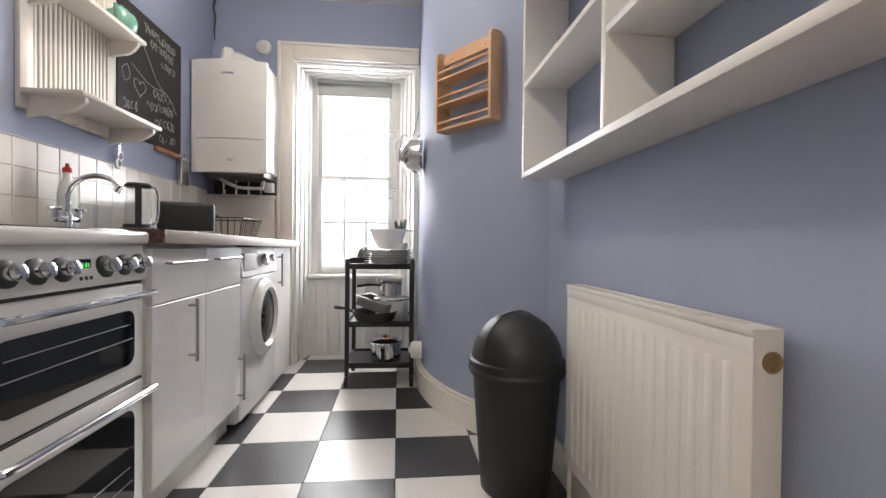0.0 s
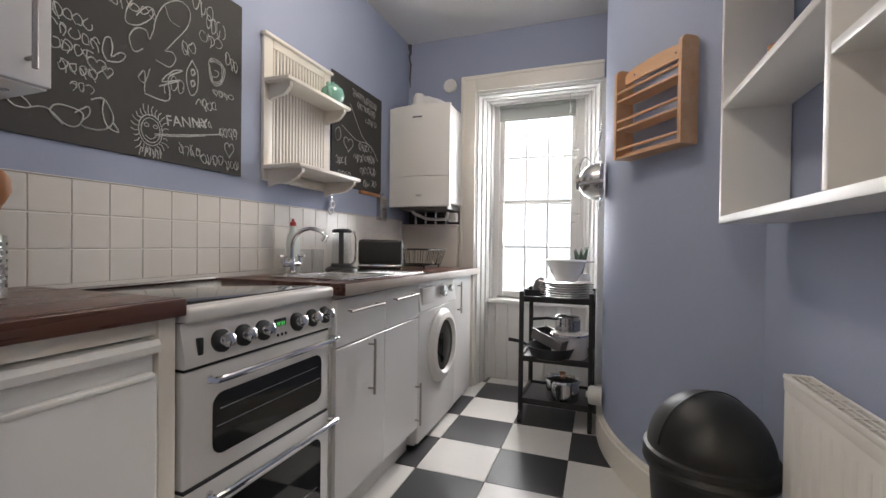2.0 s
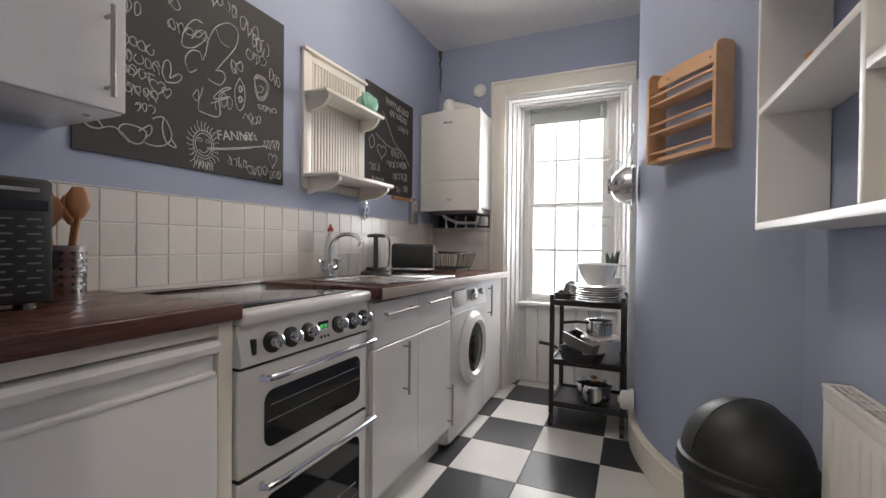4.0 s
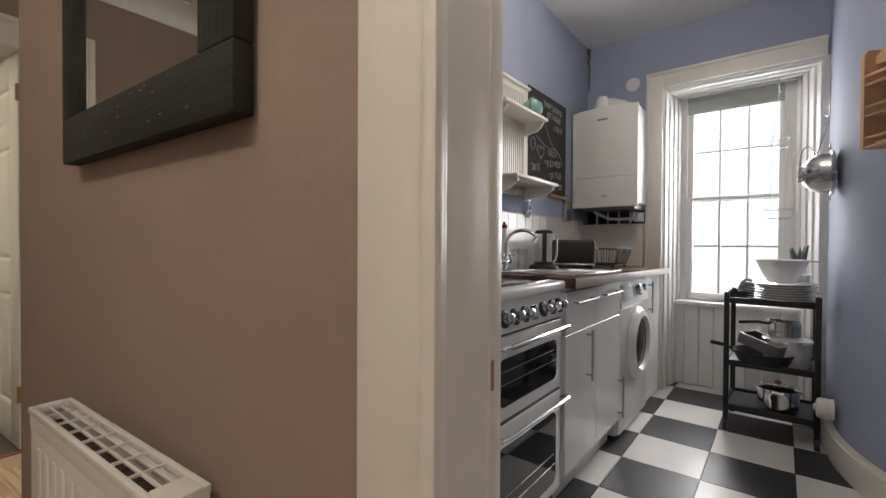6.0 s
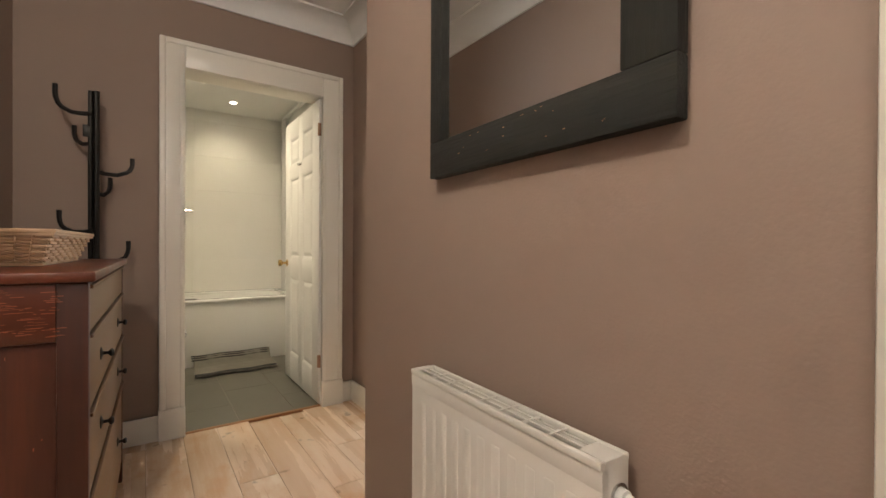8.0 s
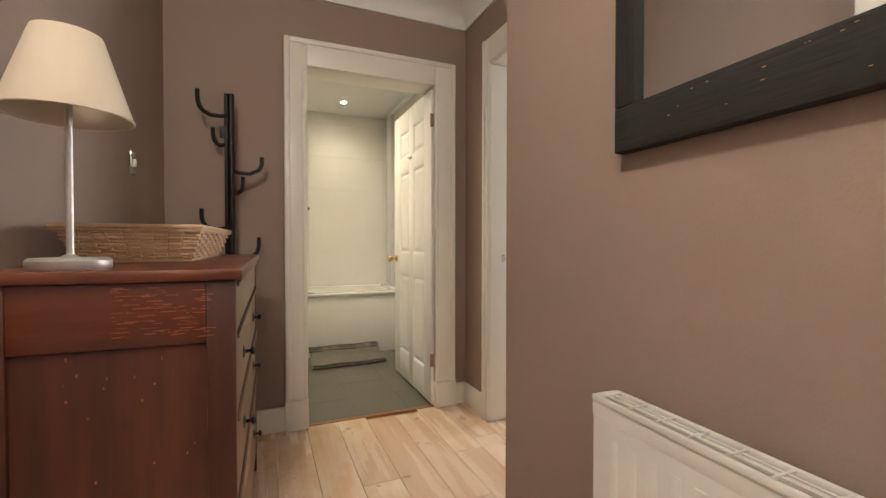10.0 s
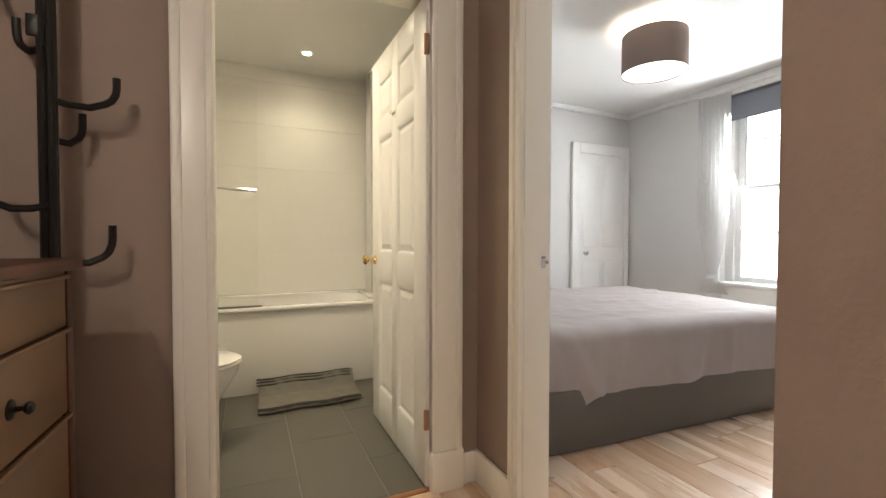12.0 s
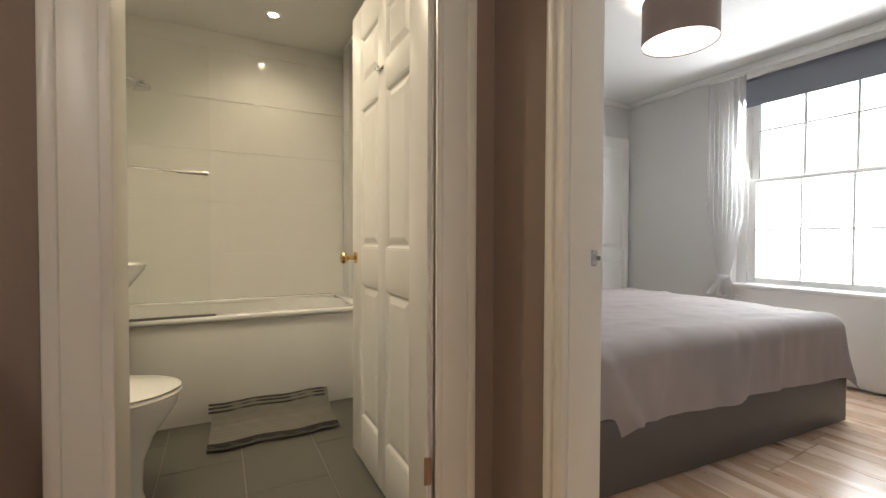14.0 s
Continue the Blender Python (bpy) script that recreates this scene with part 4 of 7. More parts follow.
for i in range(3):
    part("button", Shape().cyl(0.0045, 0, 0.008, 10, pose(0.578, 0.288 + i * 0.016, 0.783, 0, 85)), BLACKP, pn)


def oven_door(z0, z1):
    d = part("oven_door", Shape().box(0.535, 0.004, z0, 0.575, CW - 0.004, z1, 0.006, 3), ENAMEL, ck)
    y0, y1, a, b, r = 0.082, CW - 0.05, z0 + 0.045, z1 - 0.07, 0.03
    ol = arc(y1 - r, b - r, r, 0, 90, 5) + arc(y0 + r, b - r, r, 90, 180, 5) + arc(y0 + r, a + r, r, 180, 270, 5) + arc(y1 - r, a + r, r, 270, 360, 5)
    part("window", Shape().prism(ol, 0.574, 0.5775, Matrix(((0, 0, 1, 0), (1, 0, 0, 0), (0, 1, 0, 0), (0, 0, 0, 1)))), BLACKG, d, "dark glass oven window")
    part("shelf_line", Shape().tube([(0.578, y0 + 0.01, a + 0.07), (0.578, y1 - 0.01, a + 0.07)], 0.0016, 5), STEEL, d)
    part("shelf_line", Shape().tube([(0.578, y0 + 0.02, a + 0.11), (0.578, y1 - 0.02, a + 0.11)], 0.0013, 5), STEEL, d)
    zt = z1 - 0.028
    part("handle", Shape().tube([(0.575, 0.075, zt), (0.59, 0.062, zt), (0.604, 0.07, zt), (0.608, 0.1, zt), (0.609, CW - 0.04, zt), (0.606, CW - 0.004, zt), (0.59, CW + 0.004, zt), (0.573, CW - 0.012, zt)], 0.0085, 10), CHROME, d, "chrome towel-bar handle")
    return d


oven_door(0.488, 0.752)
oven_door(0.095, 0.478)
# black strips on the door tops stand in for shade in the gaps
for z in (0.7522, 0.4782):
    part("door_seal", Shape().box(0.537, 0.008, z, 0.5735, CW - 0.008, z + 0.006, 0.001, 1), BLACKP, ck, "black strip for the shade in the gap above the door")
part("plinth", Shape().box(0.05, 0.01, 0.0, 0.55, CW - 0.01, 0.085, 0.004), BLACKP, ck)

# base units, washing machine
bu = thing("base_unit", "white gloss base unit with two drawers over two doors", "kitchen unit", at_k(0.0, 1.868, 0))
part("carcass", Shape().box(0.02, 0, 0.12, 0.548, 0.712, 0.866, 0.001), PLASTIC, bu)
for y0, y1 in ((0.003, 0.356), (0.359, 0.71)):
    dw = part("drawer", Shape().box(0.549, y0, 0.682, 0.568, y1, 0.848, 0.0015, 1), UNIT, bu)
    bar_handle(dw, (0.568, y0 + 0.05, 0.803), (0.568, y1 - 0.06, 0.803), 0.028)
    dd = part("door", Shape().box(0.549, y0, 0.125, 0.568, y1, 0.676, 0.0015, 1), UNIT, bu)
    if y0 < 0.1:
        bar_handle(dd, (0.568, 0.225, 0.455), (0.568, 0.225, 0.672), 0.028)
    else:
        bar_handle(dd, (0.568, 0.685, 0.15), (0.568, 0.685, 0.36), 0.028)
part("plinth", Shape().box(0.46, 0, 0, 0.51, 0.712, 0.12, 0.001).box(0.50, 0.1, 0, 0.512, 0.7, 0.012, 0.004), PLASTIC, bu)

wm = thing("washing_machine", "white front-loading washing machine under the worktop", "washing machine", at_k(0.0, 2.588, 0))
part("cabinet", Shape().box(0.04, 0, 0.02, 0.55, 0.57, 0.845, 0.01, 3), ENAMEL, wm)
part("front", Shape().box(0.545, 0.002, 0.03, 0.568, 0.568, 0.70, 0.012, 3), ENAMEL, wm)
fas = part("fascia", Shape().prism([(0.54, 0.70), (0.575, 0.705), (0.552, 0.845), (0.53, 0.845)], 0.002, 0.568, Matrix(((1, 0, 0, 0), (0, 0, 1, 0), (0, 1, 0, 0), (0, 0, 0, 1)))), PLASTIC, wm)
part("dial", Shape().lathe(ball_knob(0.032, 0.03), 24, pose(0.562, 0.33, 0.775, 0, 82)), STEEL, fas)
part("dial", Shape().lathe(ball_knob(0.02, 0.025), 20, pose(0.562, 0.46, 0.78, 0, 82)), STEEL, fas)
part("soap_drawer", Shape().box(0.553, 0.03, 0.73, 0.574, 0.2, 0.82, 0.006, m=pose(0, 0, 0)), PLASTIC, fas)
pr = part("porthole_ring", Shape().lathe([(0.13, 0), (0.205, 0), (0.205, 0.012), (0.185, 0.035), (0.155, 0.042), (0.14, 0.025), (0.13, 0.0)], 44, pose(0.567, 0.312, 0.475, 0, 90)), PLASTIC, wm, "white porthole surround")
part("porthole_glass", Shape().lathe([(0.142, 0.024), (0.12, 0.02), (0.08, 0.03), (0, 0.036)], 36, pose(0.567, 0.312, 0.475, 0, 90)), BLACKG, pr, "dark bowl glass")
for y in (0.05, 0.52):
    part("foot", Shape().cyl(0.02, 0, 0.022, 12, pose(0.5, y, 0)), BLACKP, wm)
eu = thing("end_unit", "narrow white gloss unit beside the window", "kitchen unit", at_k(0.0, 3.165, 0))
part("carcass", Shape().box(0.02, 0, 0.0, 0.53, 0.39, 0.838, 0.001), PLASTIC, eu)
d = part("door", Shape().box(0.531, 0.002, 0.03, 0.55, 0.388, 0.834, 0.0015, 1), UNIT, eu)
bar_handle(d, (0.55, 0.09, 0.60), (0.55, 0.09, 0.80), 0.028)
setting("trim_boxing", Shape().box(0.0, 3.57, 0.87, 0.435, 3.648, 1.172, 0.003).box(0.0, 3.555, 1.17, 0.442, 3.648, 1.19, 0.004), GLOSS, MK)

# wall cupboard
wc = thing("wall_cupboard", "white gloss wall cupboard with a long steel handle", "wall cupboard", at_k(0.002, 0.70, 1.355))
part("carcass", Shape().box(0, 0, 0, 0.318, 0.478, 0.72, 0.001), UNIT, wc)
wd = part("door", Shape().box(0.320, 0.002, 0.002, 0.338, 0.476, 0.72, 0.0015, 1), UNIT, wc)
bar_handle(wd, (0.338, 0.435, 0.025), (0.338, 0.435, 0.225), 0.028)
part("cam_cover", Shape().cyl(0.008, -0.003, 0.001, 12, pose(0.25, 0.44, 0)), STEEL, wc)

# ---- chalk drawings ----
def curved(s, pts, u, r=0.0026, shake=0.0012):
    """A hand-drawn chalk line that bends smoothly through its points, with a slight tremble and uneven pressure."""
    q = [pts[0]] + list(pts) + [pts[-1]]
    out = []
    for a, b, c, d in zip(q, q[1:], q[2:], q[3:]):
        for k in range(5):
            t = k / 5
            out.append(tuple(0.5 * (2 * b[i] + (c[i] - a[i]) * t + (2 * a[i] - 5 * b[i] + 4 * c[i] - d[i]) * t * t + (3 * b[i] - a[i] - 3 * c[i] + d[i]) * t ** 3) for i in (0, 1)))
    out.append(pts[-1])
    out = [(y + shake * noise.noise(Vector((y * 90, z * 90, 1))), z + shake * noise.noise(Vector((y * 90, z * 90, 5)))) for y, z in out]
    s.tube([(u, y, z) for y, z in out], [r * (0.75 + 0.5 * abs(noise.noise(Vector((y * 60, z * 60, 9))))) for y, z in out], 4)


def letters(s, rnd, u, y, z, w, h, n, slope=0.0, r=0.0021):
    """A line of n unreadable scribbled signs, tangled into one another."""
    for i in range(n):
        y0, cw = y + w * i / n, w / n * 1.15
        z0 = z + slope * w * i / n
        a, dr = rnd.uniform(0, 6.28), rnd.choice((-1, 1))
        curved(s, [(y0 + cw * (0.5 + rnd.uniform(0.2, 0.55) * math.cos(a + dr * k * 1.25)), z0 + h * (0.5 + rnd.uniform(0.3, 0.6) * math.sin(a + dr * k * 1.25))) for k in range(rnd.choice((4, 5, 6, 7)))], u, r)
        if rnd.random() < 0.55:
            curved(s, [(y0 + cw * rnd.uniform(0, 0.4), z0 + h * rnd.uniform(0.7, 1.1)), (y0 + cw * rnd.uniform(0.2, 0.8), z0 + h * 0.5), (y0 + cw * rnd.uniform(0.3, 1), z0 - h * rnd.uniform(0, 0.25))], u, r)


def heart(s, u, y, z, w, h, r=0.0022):
    """A chalk heart filling a box at y, z."""
    turns = [2 * math.pi * k / 24 for k in range(25)]
    s.tube([(u, y + w / 2 + w / 2 * math.sin(q) ** 3, z + h * 0.55 + h / 34 * (13 * math.cos(q) - 5 * math.cos(2 * q) - 2 * math.cos(3 * q) - math.cos(4 * q))) for q in turns], r, 4)


def word(text, size, m, mat, parent):
    cu = bpy.data.curves.new("chalk_word", "FONT")
    cu.body, cu.size, cu.extrude, cu.align_x = text, size, 0.0006, "LEFT"
    tmp = new("chalk_word_source", cu)
    bpy.context.view_layer.update()
    me = bpy.data.meshes.new_from_object(tmp.evaluated_get(bpy.context.evaluated_depsgraph_get()))
    bpy.data.objects.remove(tmp)
    me.materials.clear()
    me.materials.append(mat)
    ob = new("chalk_word", me)
    ob.parent, ob.matrix_basis = parent, m
    return ob


FACE = Matrix(((0, 0, 1, 0), (1, 0, 0, 0), (0, 1, 0, 0), (0, 0, 0, 1)))
cb1 = thing("chalkboard", "large black chalkboard covered in white chalk doodles", "chalkboard", at_k(0.001, 1.228, 1.316), "chalkboards on the wall")
part("panel", Shape().box(0, 0, 0, 0.006, 0.775, 0.70, 0.001, 1), BOARD, cb1)
rnd = random.Random(11)
s = Shape()
CF = 0.0062
# a large looped figure, a blot and a heart in the middle
curved(s, [(0.401, 0.43), (0.408, 0.471), (0.439, 0.534), (0.491, 0.574), (0.532, 0.563), (0.527, 0.505), (0.479, 0.431), (0.445, 0.384)], CF)
curved(s, [(0.438, 0.377), (0.469, 0.383), (0.479, 0.361), (0.459, 0.33), (0.428, 0.33), (0.408, 0.334)], CF)
curved(s, [(0.401, 0.43), (0.386, 0.392), (0.377, 0.417), (0.345, 0.41), (0.323, 0.376), (0.329, 0.344), (0.343, 0.334), (0.366, 0.353)], CF)
curved(s, [(0.44, 0.53), (0.46, 0.49), (0.495, 0.485)], CF, 0.0019)
curved(s, [(0.386, 0.524), (0.355, 0.521), (0.32, 0.471), (0.311, 0.417), (0.345, 0.419), (0.384, 0.453), (0.403, 0.49), (0.379, 0.496), (0.344, 0.451)], CF)
letters(s, rnd, CF, 0.26, 0.452, 0.15, 0.032, 5, 0.1)
curved(s, [(0.259, 0.27), (0.245, 0.294), (0.251, 0.333), (0.267, 0.343), (0.274, 0.314), (0.27, 0.287), (0.295, 0.31), (0.312, 0.308), (0.295, 0.282), (0.259, 0.27)], CF)
# interlocked loops along the foot
curved(s, [(0.071, 0.074), (0.107, 0.084), (0.152, 0.05), (0.183, 0.056), (0.195, 0.091), (0.164, 0.102), (0.129, 0.099), (0.117, 0.076), (0.146, 0.049)], CF, 0.003)
curved(s, [(0.173, 0.089), (0.207, 0.116), (0.211, 0.094), (0.188, 0.061), (0.23, 0.055), (0.267, 0.074), (0.275, 0.109), (0.25, 0.152), (0.215, 0.14)], CF, 0.003)
curved(s, [(0.25, 0.152), (0.246, 0.112), (0.26, 0.073), (0.292, 0.063), (0.275, 0.089)], CF, 0.003)
curved(s, [(0.02, 0.09), (0.05, 0.1), (0.075, 0.075), (0.04, 0.07), (0.02, 0.09)], CF)
# boxes, an eye, a ringed blot
curved(s, [(0.371, 0.214), (0.371, 0.282), (0.352, 0.256), (0.371, 0.245), (0.389, 0.297)], CF, 0.0026, 0.002)
curved(s, [(0.371, 0.21), (0.454, 0.213), (0.454, 0.291), (0.506, 0.334), (0.47, 0.32), (0.43, 0.27), (0.5, 0.3), (0.42, 0.25)], CF, 0.0028)
curved(s, [(0.544, 0.387), (0.522, 0.335), (0.528, 0.28), (0.545, 0.26), (0.565, 0.291), (0.568, 0.349), (0.544, 0.387)], CF)
for zz in (0.345, 0.305):
    curved(s, [(0.538, zz), (0.548, zz + 0.012), (0.555, zz), (0.545, zz - 0.012), (0.54, zz)], CF, 0.004)
for k in range(3):
    curved(s, [(0.614 + 0.006 * k, 0.411), (0.627, 0.43 - 0.006 * k), (0.667, 0.429 - 0.005 * k), (0.69 - 0.008 * k, 0.4), (0.671, 0.346 + 0.008 * k), (0.637, 0.331 + 0.006 * k), (0.618 + 0.005 * k, 0.365), (0.614, 0.411)], CF, 0.0022)
curved(s, [(0.64, 0.39), (0.66, 0.385), (0.65, 0.365), (0.63, 0.36)], CF, 0.002)
letters(s, rnd, CF, 0.63, 0.295, 0.1, 0.022, 4, 0.05)
# a shaggy ring with rays, and the line beside it
for k in range(26):
    a = 2 * math.pi * k / 26
    r0, r1 = rnd.uniform(0.7, 0.85), rnd.uniform(1.05, 1.35)
    curved(s, [(0.393 + 0.052 * r * math.cos(a + e), 0.09 + 0.07 * r * math.sin(a + e)) for r, e in ((r0, 0), ((r0 + r1) / 2, 0.08), (r1, 0.02))], CF, 0.002)
for k in (0.62, 0.78):
    curved(s, [(0.393 + 0.052 * k * math.cos(a), 0.095 + 0.065 * k * math.sin(a)) for a in (q * 0.7 for q in range(10))], CF, 0.0022)
for dy in (-0.014, 0.016):
    curved(s, [(0.393 + dy + 0.008 * math.cos(a), 0.11 + 0.006 * math.sin(a)) for a in (q * 1.1 for q in range(7))], CF, 0.0016)
curved(s, [(0.375, 0.075), (0.392, 0.066), (0.41, 0.077)], CF, 0.002)
for k in range(9):
    curved(s, [(0.36 + 0.008 * k, 0.035), (0.355 + 0.009 * k, 0.008 + 0.01 * (k % 2))], CF, 0.0022)
curved(s, [(0.405, 0.086), (0.508, 0.107), (0.67, 0.149)], CF, 0.0034)
curved(s, [(0.407, 0.081), (0.508, 0.102), (0.6, 0.126)], CF, 0.0024)
# hearts and lines of scribbled letters
for y, z, w, h in ((0.205, 0.215, 0.05, 0.055), (0.69, 0.06, 0.045, 0.07), (0.245, 0.215, 0.03, 0.04)):
    heart(s, CF, y, z, w, h)
for y, z, w, h, n, sl in ((0.41, 0.615, 0.12, 0.05, 4, -0.05), (0.54, 0.58, 0.09, 0.06, 3, -0.25), (0.6, 0.53, 0.09, 0.065, 4, -0.2), (0.06, 0.44, 0.12, 0.05, 4, 0.0), (0.57, 0.475, 0.1, 0.04, 3, 0.0), (0.5, 0.4, 0.06, 0.045, 2, 0.3),
                         (0.69, 0.43, 0.06, 0.05, 3, -0.4), (0.09, 0.345, 0.13, 0.035, 5, -0.1), (0.1, 0.3, 0.14, 0.035, 5, -0.1), (0.11, 0.255, 0.11, 0.03, 4, 0.0), (0.13, 0.2, 0.1, 0.03, 4, 0.0), (0.16, 0.155, 0.06, 0.025, 3, 0.0),
                         (0.43, 0.225, 0.03, 0.05, 1, 0.2), (0.46, 0.25, 0.05, 0.05, 2, 0.1), (0.56, 0.225, 0.09, 0.035, 4, 0.1), (0.56, 0.15, 0.07, 0.022, 4, 0.3), (0.66, 0.14, 0.09, 0.035, 4, 0.2), (0.49, 0.04, 0.09, 0.035, 4, 0.05),
                         (0.58, 0.02, 0.1, 0.04, 4, 0.1), (0.69, 0.02, 0.07, 0.035, 3, 0.05), (0.05, 0.55, 0.22, 0.045, 7, 0.0), (0.2, 0.6, 0.16, 0.05, 5, 0.0), (0.24, 0.52, 0.06, 0.04, 2, 0.1), (0.05, 0.63, 0.12, 0.04, 4, 0.0)):
    letters(s, rnd, CF, y, z, w, h, n, sl)
tagged(part("chalk_drawing", s, CHALK, cb1, "white chalk doodles and scrawls"), kind="stuff")
word("FANNY", 0.052, pose(0.0066, 0.448, 0.125, 11) @ FACE, CHALK, cb1)
cb2 = thing("chalkboard", "small black chalkboard with chalk writing beside the plate rack", "chalkboard", at_k(0.001, 2.635, 1.375), "chalkboards on the wall")
part("panel", Shape().box(0, 0, 0, 0.006, 0.572, 0.635, 0.001, 1), BOARD, cb2)
s = Shape()
for y, z, w, h, n, sl in ((0.2, 0.56, 0.3, 0.04, 9, -0.05), (0.26, 0.5, 0.22, 0.04, 7, -0.05), (0.36, 0.43, 0.14, 0.035, 5, 0.0), (0.28, 0.25, 0.16, 0.045, 4, 0.0), (0.22, 0.17, 0.26, 0.045, 8, 0.1), (0.03, 0.12, 0.13, 0.045, 4, 0.1),
                         (0.3, 0.1, 0.2, 0.045, 5, 0.1), (0.34, 0.03, 0.16, 0.045, 4, 0.05), (0.06, 0.05, 0.14, 0.04, 4, 0.0), (0.04, 0.42, 0.1, 0.03, 4, 0.0)):
    letters(s, rnd, CF, y, z, w, h, n, sl)
heart(s, CF, 0.12, 0.2, 0.1, 0.1, 0.0024)
curved(s, [(0.03, 0.3), (0.07, 0.33), (0.09, 0.28), (0.05, 0.25), (0.03, 0.3)], CF)
curved(s, [(0.1, 0.35), (0.25, 0.3), (0.42, 0.3), (0.52, 0.22)], CF, 0.0028)
curved(s, [(0.18, 0.5), (0.25, 0.42), (0.32, 0.34), (0.4, 0.3)], CF, 0.0028)
tagged(part("chalk_drawing", s, CHALK, cb2, "white chalk writing and a drawn branch"), kind="stuff")
part("bottom_rail", Shape().box(0, 0.30, -0.022, 0.014, 0.572, 0.0, 0.002), SCOOP, cb2)

# plate rack shelf with slatted back
pr = thing("plate_rack_shelf", "white painted slatted wall shelf with two boards and cup hooks", "shelf", at_k(0.001, 2.115, 1.32))
part("frame", Shape().box(0, 0, 0, 0.018, 0.055, 0.645, 0.003).box(0, 0.435, 0, 0.018, 0.49, 0.645, 0.003).box(0, 0.055, 0, 0.018, 0.435, 0.04, 0.003).box(0, 0.055, 0.60, 0.018, 0.435, 0.645, 0.003), GLOSS, pr)
part("top_cap", Shape().box(0, -0.008, 0.636, 0.034, 0.498, 0.652, 0.005), GLOSS, pr)
for i in range(17):
    y = 0.062 + i * 0.0222
    part("slat", Shape().box(0.004, y, 0.038, 0.014, y + 0.0135, 0.602, 0.002, 1), GLOSS, pr)
for z, dep in ((0.048, 0.215), (0.43, 0.15)):
    part("shelf_board", Shape().box(0.014, 0.0, z, dep, 0.49, z + 0.018, 0.005), GLOSS, pr)
    for y in (0.03, 0.445):
        ol = [(0.014, 0), (0.014, -0.075)] + [(0.014 + (dep - 0.03) * q, -0.075 + 0.06 * q ** 2 + 0.008 * math.sin(q * 6)) for q in (0.12, 0.3, 0.5, 0.7, 0.85, 1.0)] + [(dep - 0.016, 0)]
        part("bracket", Shape().prism(ol, y, y + 0.018, Matrix(((1, 0, 0, 0), (0, 0, 1, 0), (0, 1, 0, z), (0, 0, 0, 1)))), GLOSS, pr)
for i in range(5):
    y = 0.08 + i * 0.075
    part("cup_hook", Shape().tube([(0.02, y, 0.02)] + [(0.03 + 0.014 * math.sin(radians(a)), y, 0.006 - 0.014 * math.cos(radians(a)) + 0.008) for a in range(-80, 120, 25)], 0.0024, 6), GLOSS, pr)
tp = thing("teapot", "small jade green glazed teapot on the upper shelf", "teapot", at_k(0.085, 2.53, 1.769, 20))
part("pot", Shape().lathe([(0, 0), (0.035, 0), (0.056, 0.022), (0.062, 0.048), (0.054, 0.078), (0.035, 0.093), (0, 0.094)], 28), GREEN, tp)
part("lid", Shape().lathe([(0, 0.092), (0.036, 0.092), (0.03, 0.1), (0.01, 0.106), (0.011, 0.116), (0, 0.12)], 20), GREEN, tp)
part("handle", Shape().tube([(0, 0.045, 0.082), (0, 0.075, 0.092), (0, 0.092, 0.07), (0, 0.086, 0.04), (0, 0.06, 0.026)], 0.007, 8), GREEN, tp)
part("spout", Shape().tube([(0, -0.05, 0.035), (0, -0.078, 0.055), (0, -0.094, 0.085)], [0.014, 0.01, 0.007], 10), GREEN, tp)
sc = thing("scissors", "white-handled kitchen scissors hanging from the shelf hook", "scissors", at_k(0.02, 2.62, 1.20))
for dz in (0.0, 0.036):
    part("grip", Shape().tube([(0, 0.018 * math.cos(a) + dz * 0.3, dz + 0.02 * math.sin(a) + 0.02) for a in (2 * math.pi * k / 14 for k in range(14))], 0.0055, 7, True), CERAM, sc)
part("blade", Shape().box(-0.002, 0.0, 0.07, 0.002, 0.014, 0.16, 0.001, 1), STEEL, sc)
gr = thing("grater", "steel box grater hanging under the chalkboard", "grater", at_k(0.006, 3.15, 1.20))
part("plate", Shape().box(0, 0, 0, 0.035, 0.085, 0.155, 0.004), STEEL, gr)
gt = Shape()
for r in range(10):
    for c in range(5):
        gt.box(0.034, 0.008 + c * 0.015, 0.012 + r * 0.0135, 0.037, 0.017 + c * 0.015, 0.018 + r * 0.0135)
part("teeth", gt, PANG, gr)
part("handle", Shape().tube([(0.016, 0.01, 0.155), (0.016, 0.02, 0.185), (0.016, 0.065, 0.185), (0.016, 0.075, 0.155)], 0.004, 8), STEEL, gr)

# boiler
BOILERW = surface("boiler_enamel", (0.76, 0.75, 0.72), 0.42, var=0.02, bump=0.02)
bo = thing("boiler", "white wall-hung combination boiler with its pipes below", "boiler", at_k(0.0, 3.646, 1.30))
part("casing", Shape().box(0.055, -0.325, 0.02, 0.455, 0.0, 0.695, 0.012, 3), BOILERW, bo)
ol = [(0.045, -0.33)] + [(0.045 + 0.42 * i / 10, -0.335 - 0.028 * math.sin(math.pi * i / 10)) for i in range(11)] + [(0.465, -0.33), (0.465, -0.31), (0.045, -0.31)]
part("front_panel", Shape().prism(ol, 0.208, 0.69), BOILERW, bo)
part("lower_flap", Shape().prism(ol, 0.0, 0.204), BOILERW, bo)
part("side_panel", Shape().box(0.012, -0.325, 0.0, 0.045, -0.30, 0.69, 0.004), BOILERW, bo)
part("badge", Shape().box(0.205, -0.366, 0.60, 0.275, -0.362, 0.611, 0.001, 1), STEEL, bo)
part("badge", Shape().cyl(0.014, 0, 0.005, 16, pose(0.255, -0.362, 0.075, 90) @ Matrix.Diagonal((1.6, 0.6, 1, 1))), STEEL, bo)
